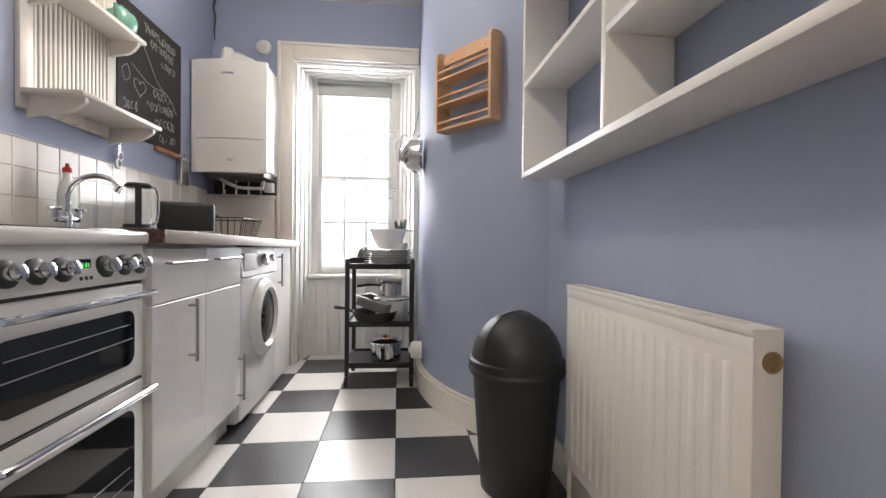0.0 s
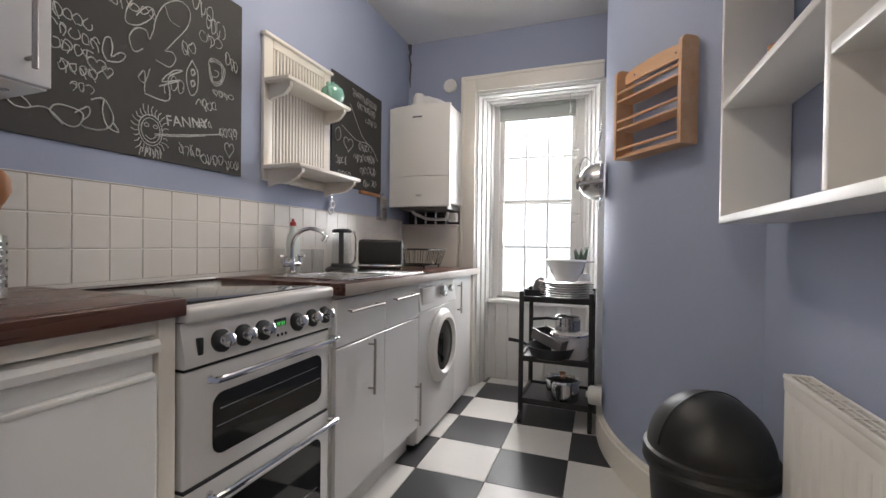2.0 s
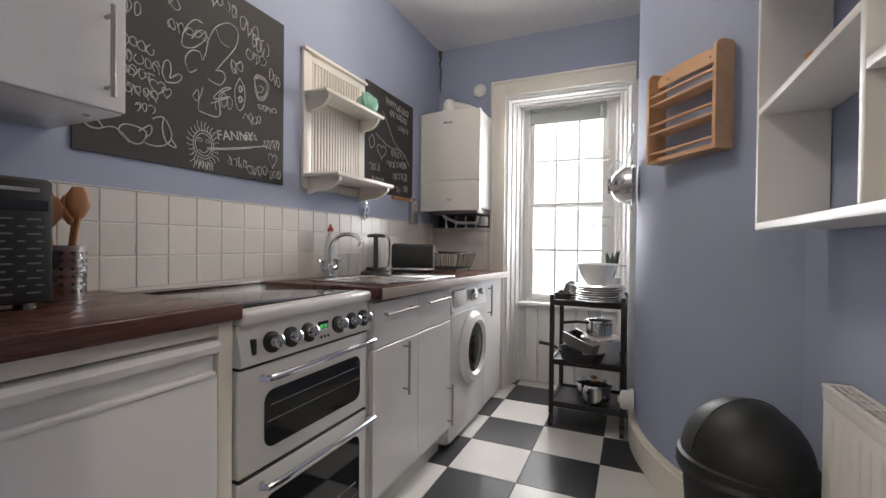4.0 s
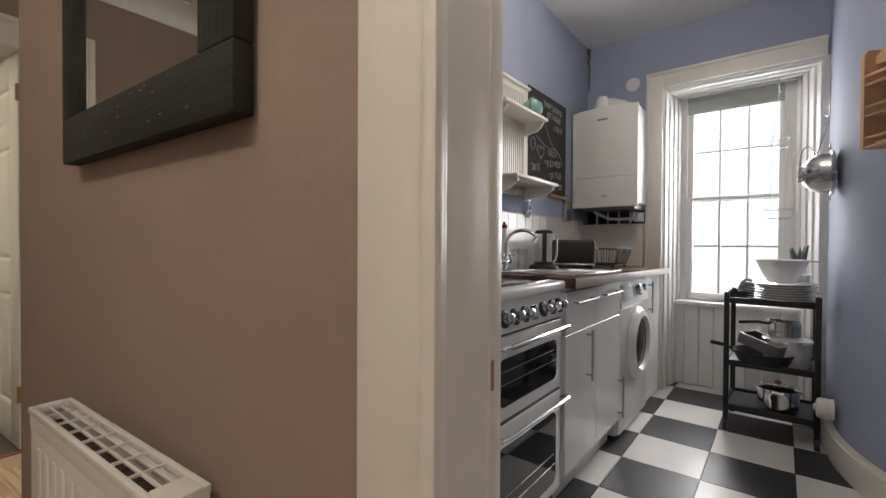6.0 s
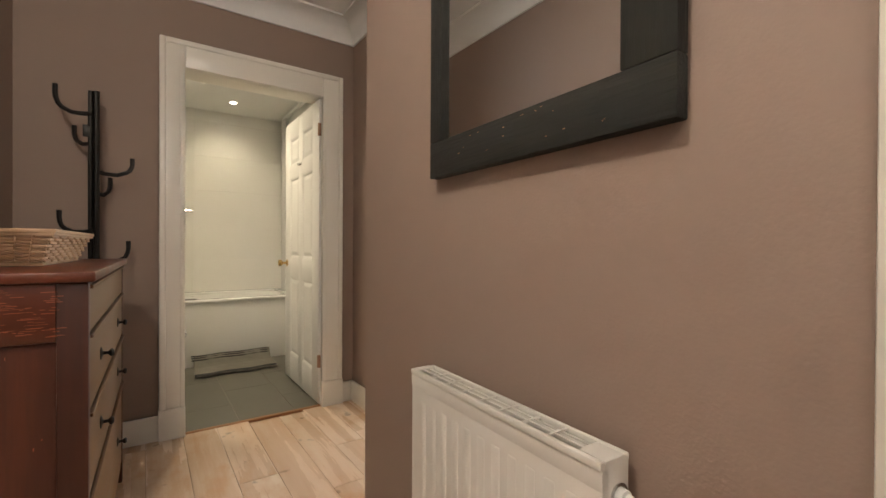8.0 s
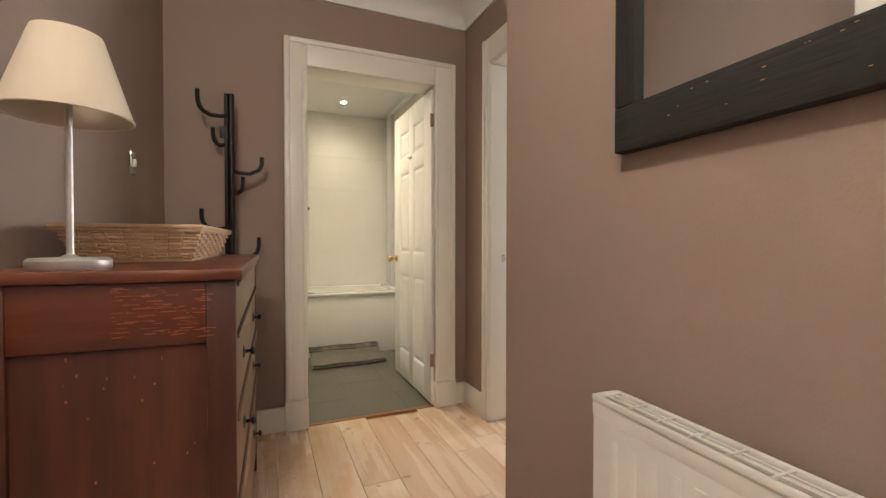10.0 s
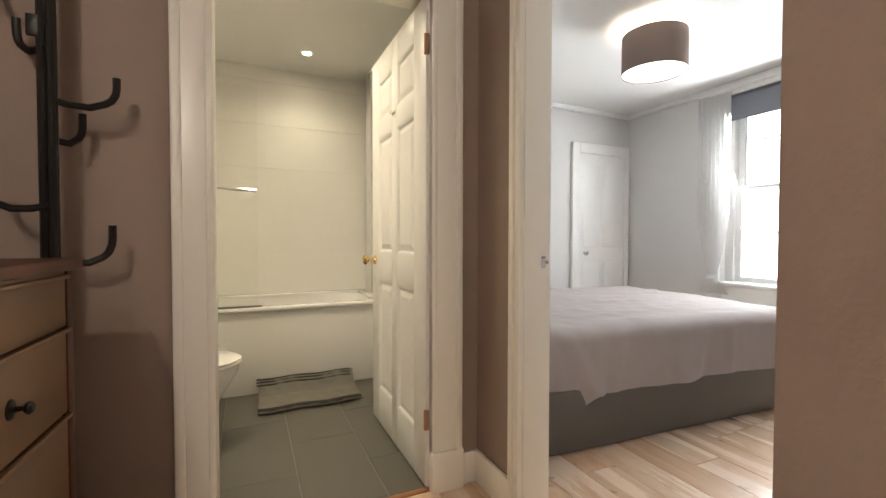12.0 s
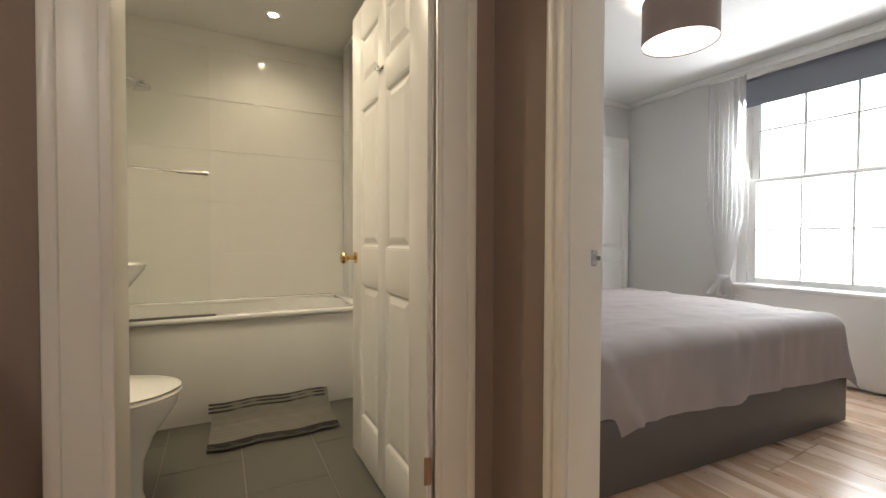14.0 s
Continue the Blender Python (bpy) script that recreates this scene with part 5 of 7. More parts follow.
part("underside", Shape().box(0.07, -0.3, -0.018, 0.44, -0.02, 0.02, 0.006), PANG, bo)
for x in (0.12, 0.2, 0.28, 0.36):
    part("pipe", Shape().tube([(x, -0.1, 0.0), (x, -0.1, -0.11)], 0.009, 10), STEEL, bo)
part("condensate_pipe", Shape().tube([(0.13, -0.2, -0.01), (0.15, -0.2, -0.035), (0.24, -0.2, -0.075), (0.30, -0.2, -0.08), (0.40, -0.2, -0.08), (0.41, -0.2, -0.03)], 0.011, 10), PLASTIC, bo)
part("back_plate", Shape().box(0.02, -0.012, -0.11, 0.44, -0.003, 0.0), PIPE, bo, "dark bare wall plate")
part("valve_box", Shape().box(0.385, -0.13, -0.095, 0.445, -0.07, -0.03, 0.005), PLASTIC, bo)
fl = thing("boiler_flue", "white plastic flue elbow on top of the boiler", "flue", at_k(0.20, 3.40, 1.993))
part("elbow", Shape().lathe([(0, 0), (0.055, 0), (0.055, 0.015), (0.045, 0.02), (0.043, 0.08), (0.03, 0.105), (0, 0.112)], 24).tube([(0, 0, 0.06), (0.05, 0.03, 0.062), (0.10, 0.12, 0.062), (0.13, 0.24, 0.062)], 0.036, 14), PLASTIC, fl)
part("collar", Shape().lathe([(0.046, 0.02), (0.052, 0.022), (0.052, 0.034), (0.046, 0.036)], 24), PLASTIC, fl)
ala = thing("wall_alarm", "round white wall alarm beside the window casing", "alarm", at_k(0.345, 3.649, 2.225, 0, 90))
part("housing", Shape().lathe([(0, 0), (0.05, 0), (0.052, 0.01), (0.046, 0.024), (0.02, 0.028), (0, 0.028)], 32), PLASTIC, ala)
part("ring", Shape().lathe([(0.022, 0.026), (0.026, 0.03), (0.03, 0.026)], 24), PLASTIC, ala)
crack = Shape()
rc = random.Random(3)
pz = [(0.012 + rc.uniform(0, 0.012), 3.638 - rc.uniform(0, 0.006), 2.575 - 0.03 * i) for i in range(12)]
crack.tube(pz, [0.016, 0.013, 0.009, 0.008, 0.007, 0.008, 0.006, 0.007, 0.006, 0.006, 0.004, 0.002], 6)
solo("cracked_corner_pipe", crack, PIPE, "thin dark weathered pipe stub in the ceiling corner", "pipe", MK)

# ---- kitchen: right-hand side ----
PLUG = surface("dull_brass", (0.4, 0.27, 0.13), 0.45, 0.9, var=0.15)
# the fin colour carries the shade inside the radiator, far below its enamel
FIN_SHADE = surface("shaded_brown_fins", (0.075, 0.036, 0.022), 0.8, var=0.2)


def radiator(m, length, z0, z1, depth, label, thermo, gap=0.0):
    """A panel radiator: x along its length, y from the face (0) back to the wall."""
    r = thing("radiator", label, "radiator", m)
    part("front_panel", Shape().box(0, 0.008, z0, length, 0.02, z1 - 0.012, 0.005), RADI, r)
    part("back_panel", Shape().box(0.01, depth - 0.03, z0, length - 0.01, depth - 0.018, z1 - 0.012, 0.004), RADI, r)
    n = int(length / 0.025)
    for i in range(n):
        part("fin", Shape().box(0.02 + i * (length - 0.04) / n, 0.02, z0 + 0.02, 0.041 + i * (length - 0.04) / n, depth - 0.03, z1 - 0.03), FIN_SHADE, r, "brown convector fin, darkened for the shade inside the radiator")
    k = int((length - 0.05) / 0.04)
    for i in range(k):
        x = 0.03 + (i + 0.5) * (length - 0.06) / k
        part("flute", Shape().box(x - 0.012, 0.0062, z0 + 0.04, x + 0.012, 0.014, z1 - 0.062, 0.0045, 2), RADI, r)
    part("top_rim", Shape().prism([(0.008, z1 - 0.04), (0.0072, z1 - 0.034), (0.0066, z1 - 0.018), (0.009, z1 - 0.012), (0.02, z1 - 0.012), (0.02, z1 - 0.04)], 0.0, length, Matrix(((0, 0, 1, 0), (1, 0, 0, 0), (0, 1, 0, 0), (0, 0, 0, 1)))), RADI, r)
    g = part("top_grille", Shape().box(0, 0.004, z1 - 0.012, length, 0.014, z1, 0.003).box(0, depth - 0.026, z1 - 0.012, length, depth - 0.016, z1, 0.003).box(0, 0.014, z1 - 0.012, 0.02, depth - 0.026, z1, 0.002).box(length - 0.045, 0.014, z1 - 0.012, length, depth - 0.026, z1, 0.002), RADI, r)
    for i in range(2):
        y = 0.014 + (depth - 0.04) * (i + 1) / 3
        part("grille_bar", Shape().box(0.02, y - 0.002, z1 - 0.005, length - 0.045, y + 0.002, z1 - 0.002), RADI, g)
    n = int((length - 0.065) / 0.05)
    for i in range(1, n):
        x = 0.02 + (length - 0.065) * i / n
        part("grille_bar", Shape().box(x - 0.002, 0.014, z1 - 0.0045, x + 0.002, depth - 0.026, z1 - 0.001), RADI, g)
    for x0 in (0.0, length - 0.006):
        part("side_cover", Shape().box(x0, 0.008, z0, x0 + 0.006, depth - 0.018, z1 - 0.004, 0.002), RADI, r)
    p = part("plug", Shape().lathe([(0.0165, -0.001), (0.0175, 0.0025), (0.014, 0.003), (0.0125, 0.0005), (0.0, 0.0005)], 20, pose(length, depth * 0.5, z1 - 0.052, 0, 90)), PLUG if not thermo else STEEL, r, "worn brass blanking plug")
    if thermo:
        part("bleed_valve", Shape().lathe([(0, 0), (0.012, 0), (0.012, 0.012), (0.008, 0.014), (0.008, 0.02), (0, 0.02)], 14, pose(length, depth * 0.5, z1 - 0.052, 0, 90)), PLASTIC, p)
    for x in (0.06, length - 0.09):
        part("bracket", Shape().box(x, depth - 0.02, z0 + 0.08, x + 0.03, depth + gap, z1 - 0.08), RADI, r)
    part("feed_pipe", Shape().tube([(0.03, depth * 0.5, z0 + 0.03), (0.0, depth * 0.5, z0 + 0.02), (-0.03, depth * 0.5, z0 + 0.02), (-0.035, depth * 0.5, z0 - 0.02), (-0.035, depth * 0.5, 0.0)], 0.008, 10), RADI, r)
    part("valve", Shape().lathe([(0, 0), (0.017, 0), (0.018, 0.03), (0.014, 0.055), (0, 0.06)], 16, pose(-0.035, depth * 0.5, z0 + 0.02)), PLASTIC, r)
    return r


radiator(at_k(1.825, 1.862, 0, -90), 0.729, 0.165, 0.746, 0.078, "cream panel radiator on the blue kitchen wall", False, 0.002)

cu = thing("wall_shelves", "white cubby shelving fixed to the blue wall", "shelving", at_k(1.738, 0.72, 1.115))
L0 = 1.352
part("bottom_board", Shape().box(0, 0, 0, 0.164, L0, 0.02, 0.002), WHITE, cu)
part("end_board", Shape().box(0, L0 - 0.02, 0.02, 0.164, L0, 0.98, 0.002), WHITE, cu)
part("top_board", Shape().box(0, 0, 0.98, 0.164, L0, 1.0, 0.002), WHITE, cu)
part("end_board", Shape().box(0, 0, 0.02, 0.164, 0.02, 0.98, 0.002), WHITE, cu)
part("divider", Shape().box(0, 0.717, 0.02, 0.164, 0.737, 0.98, 0.002), WHITE, cu)
part("shelf_board", Shape().box(0, 0.737, 0.325, 0.164, L0 - 0.02, 0.343, 0.002), WHITE, cu)
part("shelf_board", Shape().box(0, 0.737, 0.65, 0.164, L0 - 0.02, 0.668, 0.002), WHITE, cu)
part("shelf_board", Shape().box(0, 0.02, 0.225, 0.164, 0.717, 0.243, 0.002), WHITE, cu)
part("shelf_board", Shape().box(0, 0.02, 0.56, 0.164, 0.717, 0.578, 0.002), WHITE, cu)
eg = solo("wooden_egg_cup", Shape().lathe([(0, 0), (0.02, 0), (0.022, 0.004), (0.009, 0.012), (0.009, 0.025), (0.022, 0.04), (0.024, 0.06), (0.018, 0.06), (0, 0.045)], 20), SCOOP, "turned wooden egg cup on the white shelf", "egg cup", at_k(1.80, 1.83, 1.458))

bn = thing("dustbin", "black plastic dome-lid dustbin beside the radiator", "bin", at_k(1.715, 2.03, 0))
part("tub", Shape().lathe([(0, 0), (0.118, 0), (0.124, 0.006), (0.15, 0.33), (0.156, 0.42), (0.15, 0.42), (0, 0.4)], 44), BLACKP, bn)
part("collar", Shape().lathe([(0.150, 0.415), (0.17, 0.418), (0.173, 0.43), (0.165, 0.444), (0.172, 0.448), (0.17, 0.465), (0.158, 0.47), (0.15, 0.46)], 44), BLACKP, bn)
lid = part("dome_lid", Shape().lathe([(0.16, 0.462)] + [(0.16 * math.cos(radians(a)), 0.465 + 0.165 * math.sin(radians(a))) for a in range(6, 90, 8)] + [(0, 0.631)], 44), BLACKP, bn)
part("swing_flap", Shape().tube([Vector((-0.162 * math.cos(radians(a)) * math.cos(0.5), -0.162 * math.cos(radians(a)) * math.sin(0.5), 0.466 + 0.167 * math.sin(radians(a)))) for a in range(8, 175, 8)], 0.0022, 6), BLACKP, lid, "seam of the swing flap")

# spice rack on the curved wall
sr = thing("spice_rack", "varnished pine spice rack on the curved blue wall", "spice rack", at_k(1.463, 2.635, 1.42, -53.5))
SW, SD, SH = 0.358, 0.088, 0.352
side = [(0, 0), (SD, 0), (SD, SH + 0.02), (SD * 0.75, SH + 0.036)] + [(0.03 - 0.03 * math.sin(radians(a)), SH + 0.008 + 0.028 * math.cos(radians(a))) for a in range(0, 91, 18)]
MS = Matrix(((0, 0, 1, 0), (1, 0, 0, 0), (0, 1, 0, 0), (0, 0, 0, 1)))
for x in (0, SW - 0.014):
    part("side_panel", Shape().prism(side, x, x + 0.014, MS), PINE, sr)
for z in (0.0, 0.122, 0.244):
    part("shelf_board", Shape().box(0.014, 0.004, z, SW - 0.014, SD - 0.004, z + 0.01, 0.002, 1), PINE, sr)
    part("front_rail", Shape().box(0.014, 0.002, z + 0.034, SW - 0.014, 0.010, z + 0.046, 0.003, 1), PINE, sr)
crest = [(0.014, SH - 0.022)] + [(SW - 0.014, SH - 0.022), (SW - 0.014, SH + 0.01)] + [(SW / 2 + (SW / 2 - 0.014) * math.cos(radians(a)), SH + 0.01 + 0.026 * math.sin(radians(a))) for a in range(10, 171, 16)] + [(0.014, SH + 0.01)]
part("back_crest", Shape().prism(crest, -SD + 0.032, -SD + 0.044, Matrix(((1, 0, 0, 0), (0, 0, -1, 0), (0, 1, 0, 0), (0, 0, 0, 1)))), PINE, sr)
part("back_rail", Shape().box(0.014, SD - 0.044, 0.0, SW - 0.014, SD - 0.032, 0.03, 0.002, 1), PINE, sr)
part("screw", Shape().cyl(0.004, -0.003, 0.001, 8, pose(0.07, SD - 0.044, SH, 90)).cyl(0.004, -0.003, 0.001, 8, pose(SW - 0.07, SD - 0.044, SH, 90)), STEEL, sr)
# things hanging on the curved wall by the window
co = thing("colander", "steel colander hung with its open side to the wall", "colander", at_k(1.412, 3.13, 1.40))
MB = pose(0, 0, 0, 0, -90)
part("bowl", Shape().lathe([(0.105, -0.012), (0.112, 0.003), (0.107, 0.006)] + [(0.105 * math.cos(radians(a)), 0.115 * math.sin(radians(a)) + 0.004) for a in range(4, 84, 8)] + [(0.03, 0.118), (0, 0.119)], 36, MB), STEEL, co)
part("base_ring", Shape().lathe([(0.04, 0.112), (0.043, 0.127), (0.04, 0.127), (0.037, 0.114)], 28, MB), STEEL, co)
for z in (-0.125, 0.125):
    part("handle", Shape().tube([(-0.004, -0.03, z * 0.86), (-0.006, -0.028, z * 1.1), (-0.006, 0.028, z * 1.1), (-0.004, 0.03, z * 0.86)], 0.0035, 7), STEEL, co)
st = thing("wire_strainer", "wire mesh strainer hanging beside the colander", "strainer", at_k(1.33, 3.30, 1.47))
part("rim", Shape().tube([(0.07 * math.cos(a) * 0.5, 0.0 + 0.07 * math.cos(a) * 0.8, 0.10 * math.sin(a)) for a in (2 * math.pi * k / 24 for k in range(24))], 0.003, 6, True), STEEL, st)
for j in range(5):
    q = (j - 2) / 2.6
    part("mesh_wire", Shape().tube([(q * 0.04 - 0.05 * math.cos(radians(a)) * (1 - q * q) ** 0.5, q * 0.06, 0.095 * math.sin(radians(a)) * (1 - q * q) ** 0.5) for a in range(-80, 81, 16)], 0.001, 4), STEEL, st)
part("handle", Shape().tube([(0.035, 0.05, 0.05), (0.06, 0.02, 0.14), (0.082, -0.03, 0.24)], 0.004, 7), STEEL, st)
part("hook", Shape().tube([(0.082, -0.03, 0.30), (0.082, -0.03, 0.255), (0.074, -0.03, 0.24), (0.066, -0.03, 0.25)], 0.003, 6), STEEL, st)
hb = thing("hanging_wire_basket", "thin chrome wire fruit basket hung from the window soffit", "hanging basket", at_k(1.20, 3.80, 2.132))
part("hook", Shape().tube([(0, 0, 0), (0, 0, -0.09), (0.012, 0, -0.1)], 0.003, 6), STEEL, hb)
for z, r in ((-0.40, 0.06), (-0.86, 0.085)):
    part("rim_wire", Shape().tube([(r * math.cos(a), r * math.sin(a), z) for a in (2 * math.pi * k / 20 for k in range(20))], 0.0022, 5, True), STEEL, hb)
    part("rim_wire", Shape().tube([(r * 0.8 * math.cos(a), r * 0.8 * math.sin(a), z - 0.06) for a in (2 * math.pi * k / 20 for k in range(20))], 0.0018, 5, True), STEEL, hb)
    for k in range(8):
        a = math.pi * k / 4
        part("wire", Shape().tube([(r * math.cos(a), r * math.sin(a), z), (r * 0.8 * math.cos(a), r * 0.8 * math.sin(a), z - 0.06), (0, 0, z - 0.065)], 0.0012, 4), STEEL, hb)
for a in (0, 2.1, 4.2):
    part("chain", Shape().tube([(0, 0, -0.09), (0.06 * math.cos(a), 0.06 * math.sin(a), -0.40), (0.085 * math.cos(a), 0.085 * math.sin(a), -0.86)], 0.0013, 4), STEEL, hb)
so = thing("wall_socket_knob", "round white plastic knob low on the curved wall", "wall fitting", at_k(1.4, 3.06, 0.24, 0, 0, -90))
part("plate", Shape().lathe([(0, -0.03), (0.05, -0.03), (0.05, 0.02), (0.044, 0.032), (0.03, 0.036), (0, 0.036)], 28), PLASTIC, so)
part("centre", Shape().lathe([(0, 0.034), (0.018, 0.036), (0.016, 0.046), (0, 0.048)], 16), PLASTIC, so)
bl = thing("roller_blind", "sage roller blind pulled up above the kitchen sash", "blind", at_k(0.66, 3.945, 2.02))
part("cloth", Shape().box(0, 0, 0, 0.57, 0.003, 0.095), BLINDG, bl)
part("roller", Shape().tube([(0, 0.0, 0.105), (0.57, 0.0, 0.105)], 0.018, 14), BLINDG, bl)
part("bottom_bar", Shape().box(0, -0.004, -0.008, 0.57, 0.007, 0.008, 0.003), BLINDG, bl)
kl = thing("ceiling_light", "round opal flush ceiling light in the kitchen", "ceiling light", at_k(0.78, 2.1, KH))
part("base", Shape().lathe([(0, 0), (0.13, 0), (0.13, -0.02), (0.11, -0.025), (0, -0.025)], 32), PLASTIC, kl)

# ---- the trolley and its load ----
tr = thing("trolley", "black metal three-tier kitchen trolley on castors", "trolley", at_k(0.972, 3.135, 0, -1))
TW, TD = 0.415, 0.37
for x, y in ((0, 0), (TW - 0.026, 0), (0, TD - 0.026), (TW - 0.026, TD - 0.026)):
    lg = part("post", Shape().box(x, y, 0.068, x + 0.026, y + 0.026, 0.775, 0.004), BLACKM, tr)
    cs = part("castor", Shape().cyl(0.027, -0.011, 0.011, 18, pose(x + 0.013, y - 0.002, 0.027, 0, 90)), BLACKP, tr)
    part("fork", Shape().box(x - 0.001, y + 0.0, 0.03, x + 0.027, y + 0.018, 0.062, 0.004).cyl(0.007, 0.05, 0.07, 10, pose(x + 0.013, y + 0.012, 0)), BLACKM, cs)
for z in (0.725, 0.375, 0.125):
    part("tray", Shape().box(0.01, 0.01, z, TW - 0.01, TD - 0.01, z + 0.006).box(0.02, 0.002, z - 0.012, TW - 0.02, 0.018, z + 0.022, 0.003).box(0.02, TD - 0.018, z - 0.012, TW - 0.02, TD - 0.002, z + 0.022, 0.003)
         .box(0.002, 0.02, z - 0.012, 0.018, TD - 0.02, z + 0.022, 0.003).box(TW - 0.018, 0.02, z - 0.012, TW - 0.002, TD - 0.02, z + 0.022, 0.003), BLACKM, tr)
plate = [(0, 0.004), (0.09, 0.004), (0.105, 0.006), (0.156, 0.018), (0.158, 0.016), (0.11, 0.0), (0, 0.0)]
for i in range(7):
    solo("dinner_plate", Shape().lathe(plate, 36), CERAM, "white dinner plate in the stack on the trolley", "plate", at_k(1.226 + 0.004 * (i % 3 - 1), 3.27 + 0.003 * (i % 2), 0.733 + i * 0.0135), "stack of plates")
mb = thing("mixing_bowl", "white ceramic mixing bowl on the stack of plates", "bowl", at_k(1.225, 3.27, 0.832))
part("bowl", Shape().lathe([(0, 0), (0.058, 0), (0.063, 0.006), (0.09, 0.055), (0.113, 0.115), (0.122, 0.122), (0.121, 0.128), (0.108, 0.122), (0.085, 0.055), (0.056, 0.012), (0, 0.01)], 36), CERAM, mb)
part("lip_handle", Shape().box(0.112, -0.012, 0.115, 0.16, 0.012, 0.123, 0.004), STEEL, mb)
sd = thing("saucepan_small", "small steel saucepan stacked on the middle tier", "saucepan", at_k(1.24, 3.27, 0.535))
part("pan", Shape().lathe([(0, 0.0), (0.068, 0.0), (0.072, 0.006), (0.072, 0.085), (0.076, 0.088), (0.069, 0.088), (0.069, 0.008), (0, 0.006)], 32), STEEL, sd)
part("handle", Shape().tube([(-0.068, -0.02, 0.07), (-0.12, -0.04, 0.076), (-0.2, -0.075, 0.07)], [0.007, 0.008, 0.009], 8), BLACKP, sd)
pt = thing("stock_pot", "wide steel pot with a pale body under the saucepan", "pot", at_k(1.25, 3.28, 0.382))
part("pot_body", Shape().lathe([(0, 0), (0.1, 0), (0.104, 0.008), (0.104, 0.13), (0.112, 0.136), (0.11, 0.146), (0.06, 0.15), (0, 0.152)], 36), CERAM, pt)
part("rim", Shape().lathe([(0.104, 0.128), (0.116, 0.132), (0.114, 0.142), (0.104, 0.146)], 36), CHROME, pt)
fp = thing("frying_pan", "dark non-stick frying pan on the middle tier", "frying pan", at_k(1.15, 3.22, 0.383))
part("pan", Shape().lathe([(0, 0), (0.105, 0), (0.115, 0.006), (0.142, 0.07), (0.137, 0.07), (0.108, 0.01), (0, 0.006)], 36), PAN, fp)
part("handle", Shape().tube([(-0.13, -0.02, 0.06), (-0.17, -0.04, 0.085), (-0.24, -0.07, 0.10)], [0.008, 0.01, 0.011], 8), PAN, fp)
rt = thing("roasting_tin", "grey loaf tin leaning in the frying pan", "baking tin", at_k(1.15, 3.23, 0.462, -30, 0, 14))
part("tin", Shape().box(-0.1, -0.06, 0.0, 0.1, 0.06, 0.004, 0.001).box(-0.105, -0.064, 0, 0.105, -0.06, 0.06).box(-0.105, 0.06, 0, 0.105, 0.064, 0.06).box(-0.105, -0.06, 0, -0.1, 0.06, 0.06).box(0.1, -0.06, 0, 0.105, 0.06, 0.06), PANG, rt)
part("rim", Shape().box(-0.112, -0.071, 0.058, 0.112, -0.06, 0.062).box(-0.112, 0.06, 0.058, 0.112, 0.071, 0.062), PANG, rt)
pc = thing("pressure_cooker", "polished steel pressure cooker on the bottom tier", "pressure cooker", at_k(1.215, 3.26, 0.132))
part("pot_body", Shape().lathe([(0, 0), (0.088, 0), (0.094, 0.008), (0.096, 0.105), (0.106, 0.11), (0.1, 0.122), (0.06, 0.132), (0, 0.136)], 36), CHROME, pc)
part("lid_bar", Shape().box(-0.075, -0.01, 0.13, 0.075, 0.01, 0.142, 0.004), CHROME, pc)
part("lid_knob", Shape().lathe([(0, 0.14), (0.016, 0.14), (0.02, 0.155), (0, 0.162)], 16), SCOOP, pc)
part("handle", Shape().box(-0.03, -0.145, 0.08, 0.0, -0.092, 0.105, 0.008).box(-0.026, -0.13, 0.02, -0.004, -0.095, 0.08, 0.006), BLACKP, pc)
bd = thing("baking_dish", "dark baking dish beside the plates on the trolley", "baking tin", at_k(1.045, 3.3, 0.732))
part("dish", Shape().box(-0.055, -0.08, 0, 0.055, 0.08, 0.006, 0.002).box(-0.06, -0.085, 0, 0.06, -0.08, 0.045).box(-0.06, 0.08, 0, 0.06, 0.085, 0.045).box(-0.06, -0.08, 0, -0.055, 0.08, 0.045).box(0.055, -0.08, 0, 0.06, 0.08, 0.045), PAN, bd)
part("oven_glove", Shape().lathe([(0, 0), (0.03, 0.0), (0.042, 0.04), (0.035, 0.085), (0.012, 0.11), (0, 0.112)], 16, pose(0.01, 0.02, 0.006, 0, 12), sy=0.6), PANG, bd, "grey folded oven cloth")
pl = thing("potted_plant", "small spiky succulent in a pot behind the bowl", "plant", at_k(1.3, 3.43, 0.732))
part("pot", Shape().lathe([(0, 0), (0.04, 0), (0.055, 0.14), (0.05, 0.14), (0, 0.12)], 24), PLASTIC, pl)
LEAF = surface("succulent_leaf", (0.06, 0.1, 0.06), 0.5, var=0.2)
rl = random.Random(5)
for i in range(10):
    a, t = i * 2.4, 0.25 + 0.5 * (i % 4) / 4
    tip = Vector((math.cos(a) * t * 0.12, math.sin(a) * t * 0.12, 0.25 + rl.uniform(0.0, 0.06)))
    part("leaf", Shape().tube([(0, 0, 0.118), tip * 0.5 + Vector((0, 0, 0.085)), tip], [0.01, 0.015, 0.001], 6), LEAF, pl)

# ---- kitchen floor and splashback, piece by piece ----
fl_k = bpy.data.objects["floor_kitchen"]
tb, tw = slab_tile("floor_tile", 0.3295, 0.3295, 0.006, 0.0012, TILE_B), slab_tile("floor_tile", 0.3295, 0.3295, 0.006, 0.0012, TILE_W)
for i in range(-3, 4):
    for j in range(-6, 5):
        piece("floor_tile", tb if (i + j) % 2 == 0 else tw, fl_k, pose(0.952 + 0.332 * (i + 0.5), 2.445 + 0.332 * (j + 0.5), -0.006))
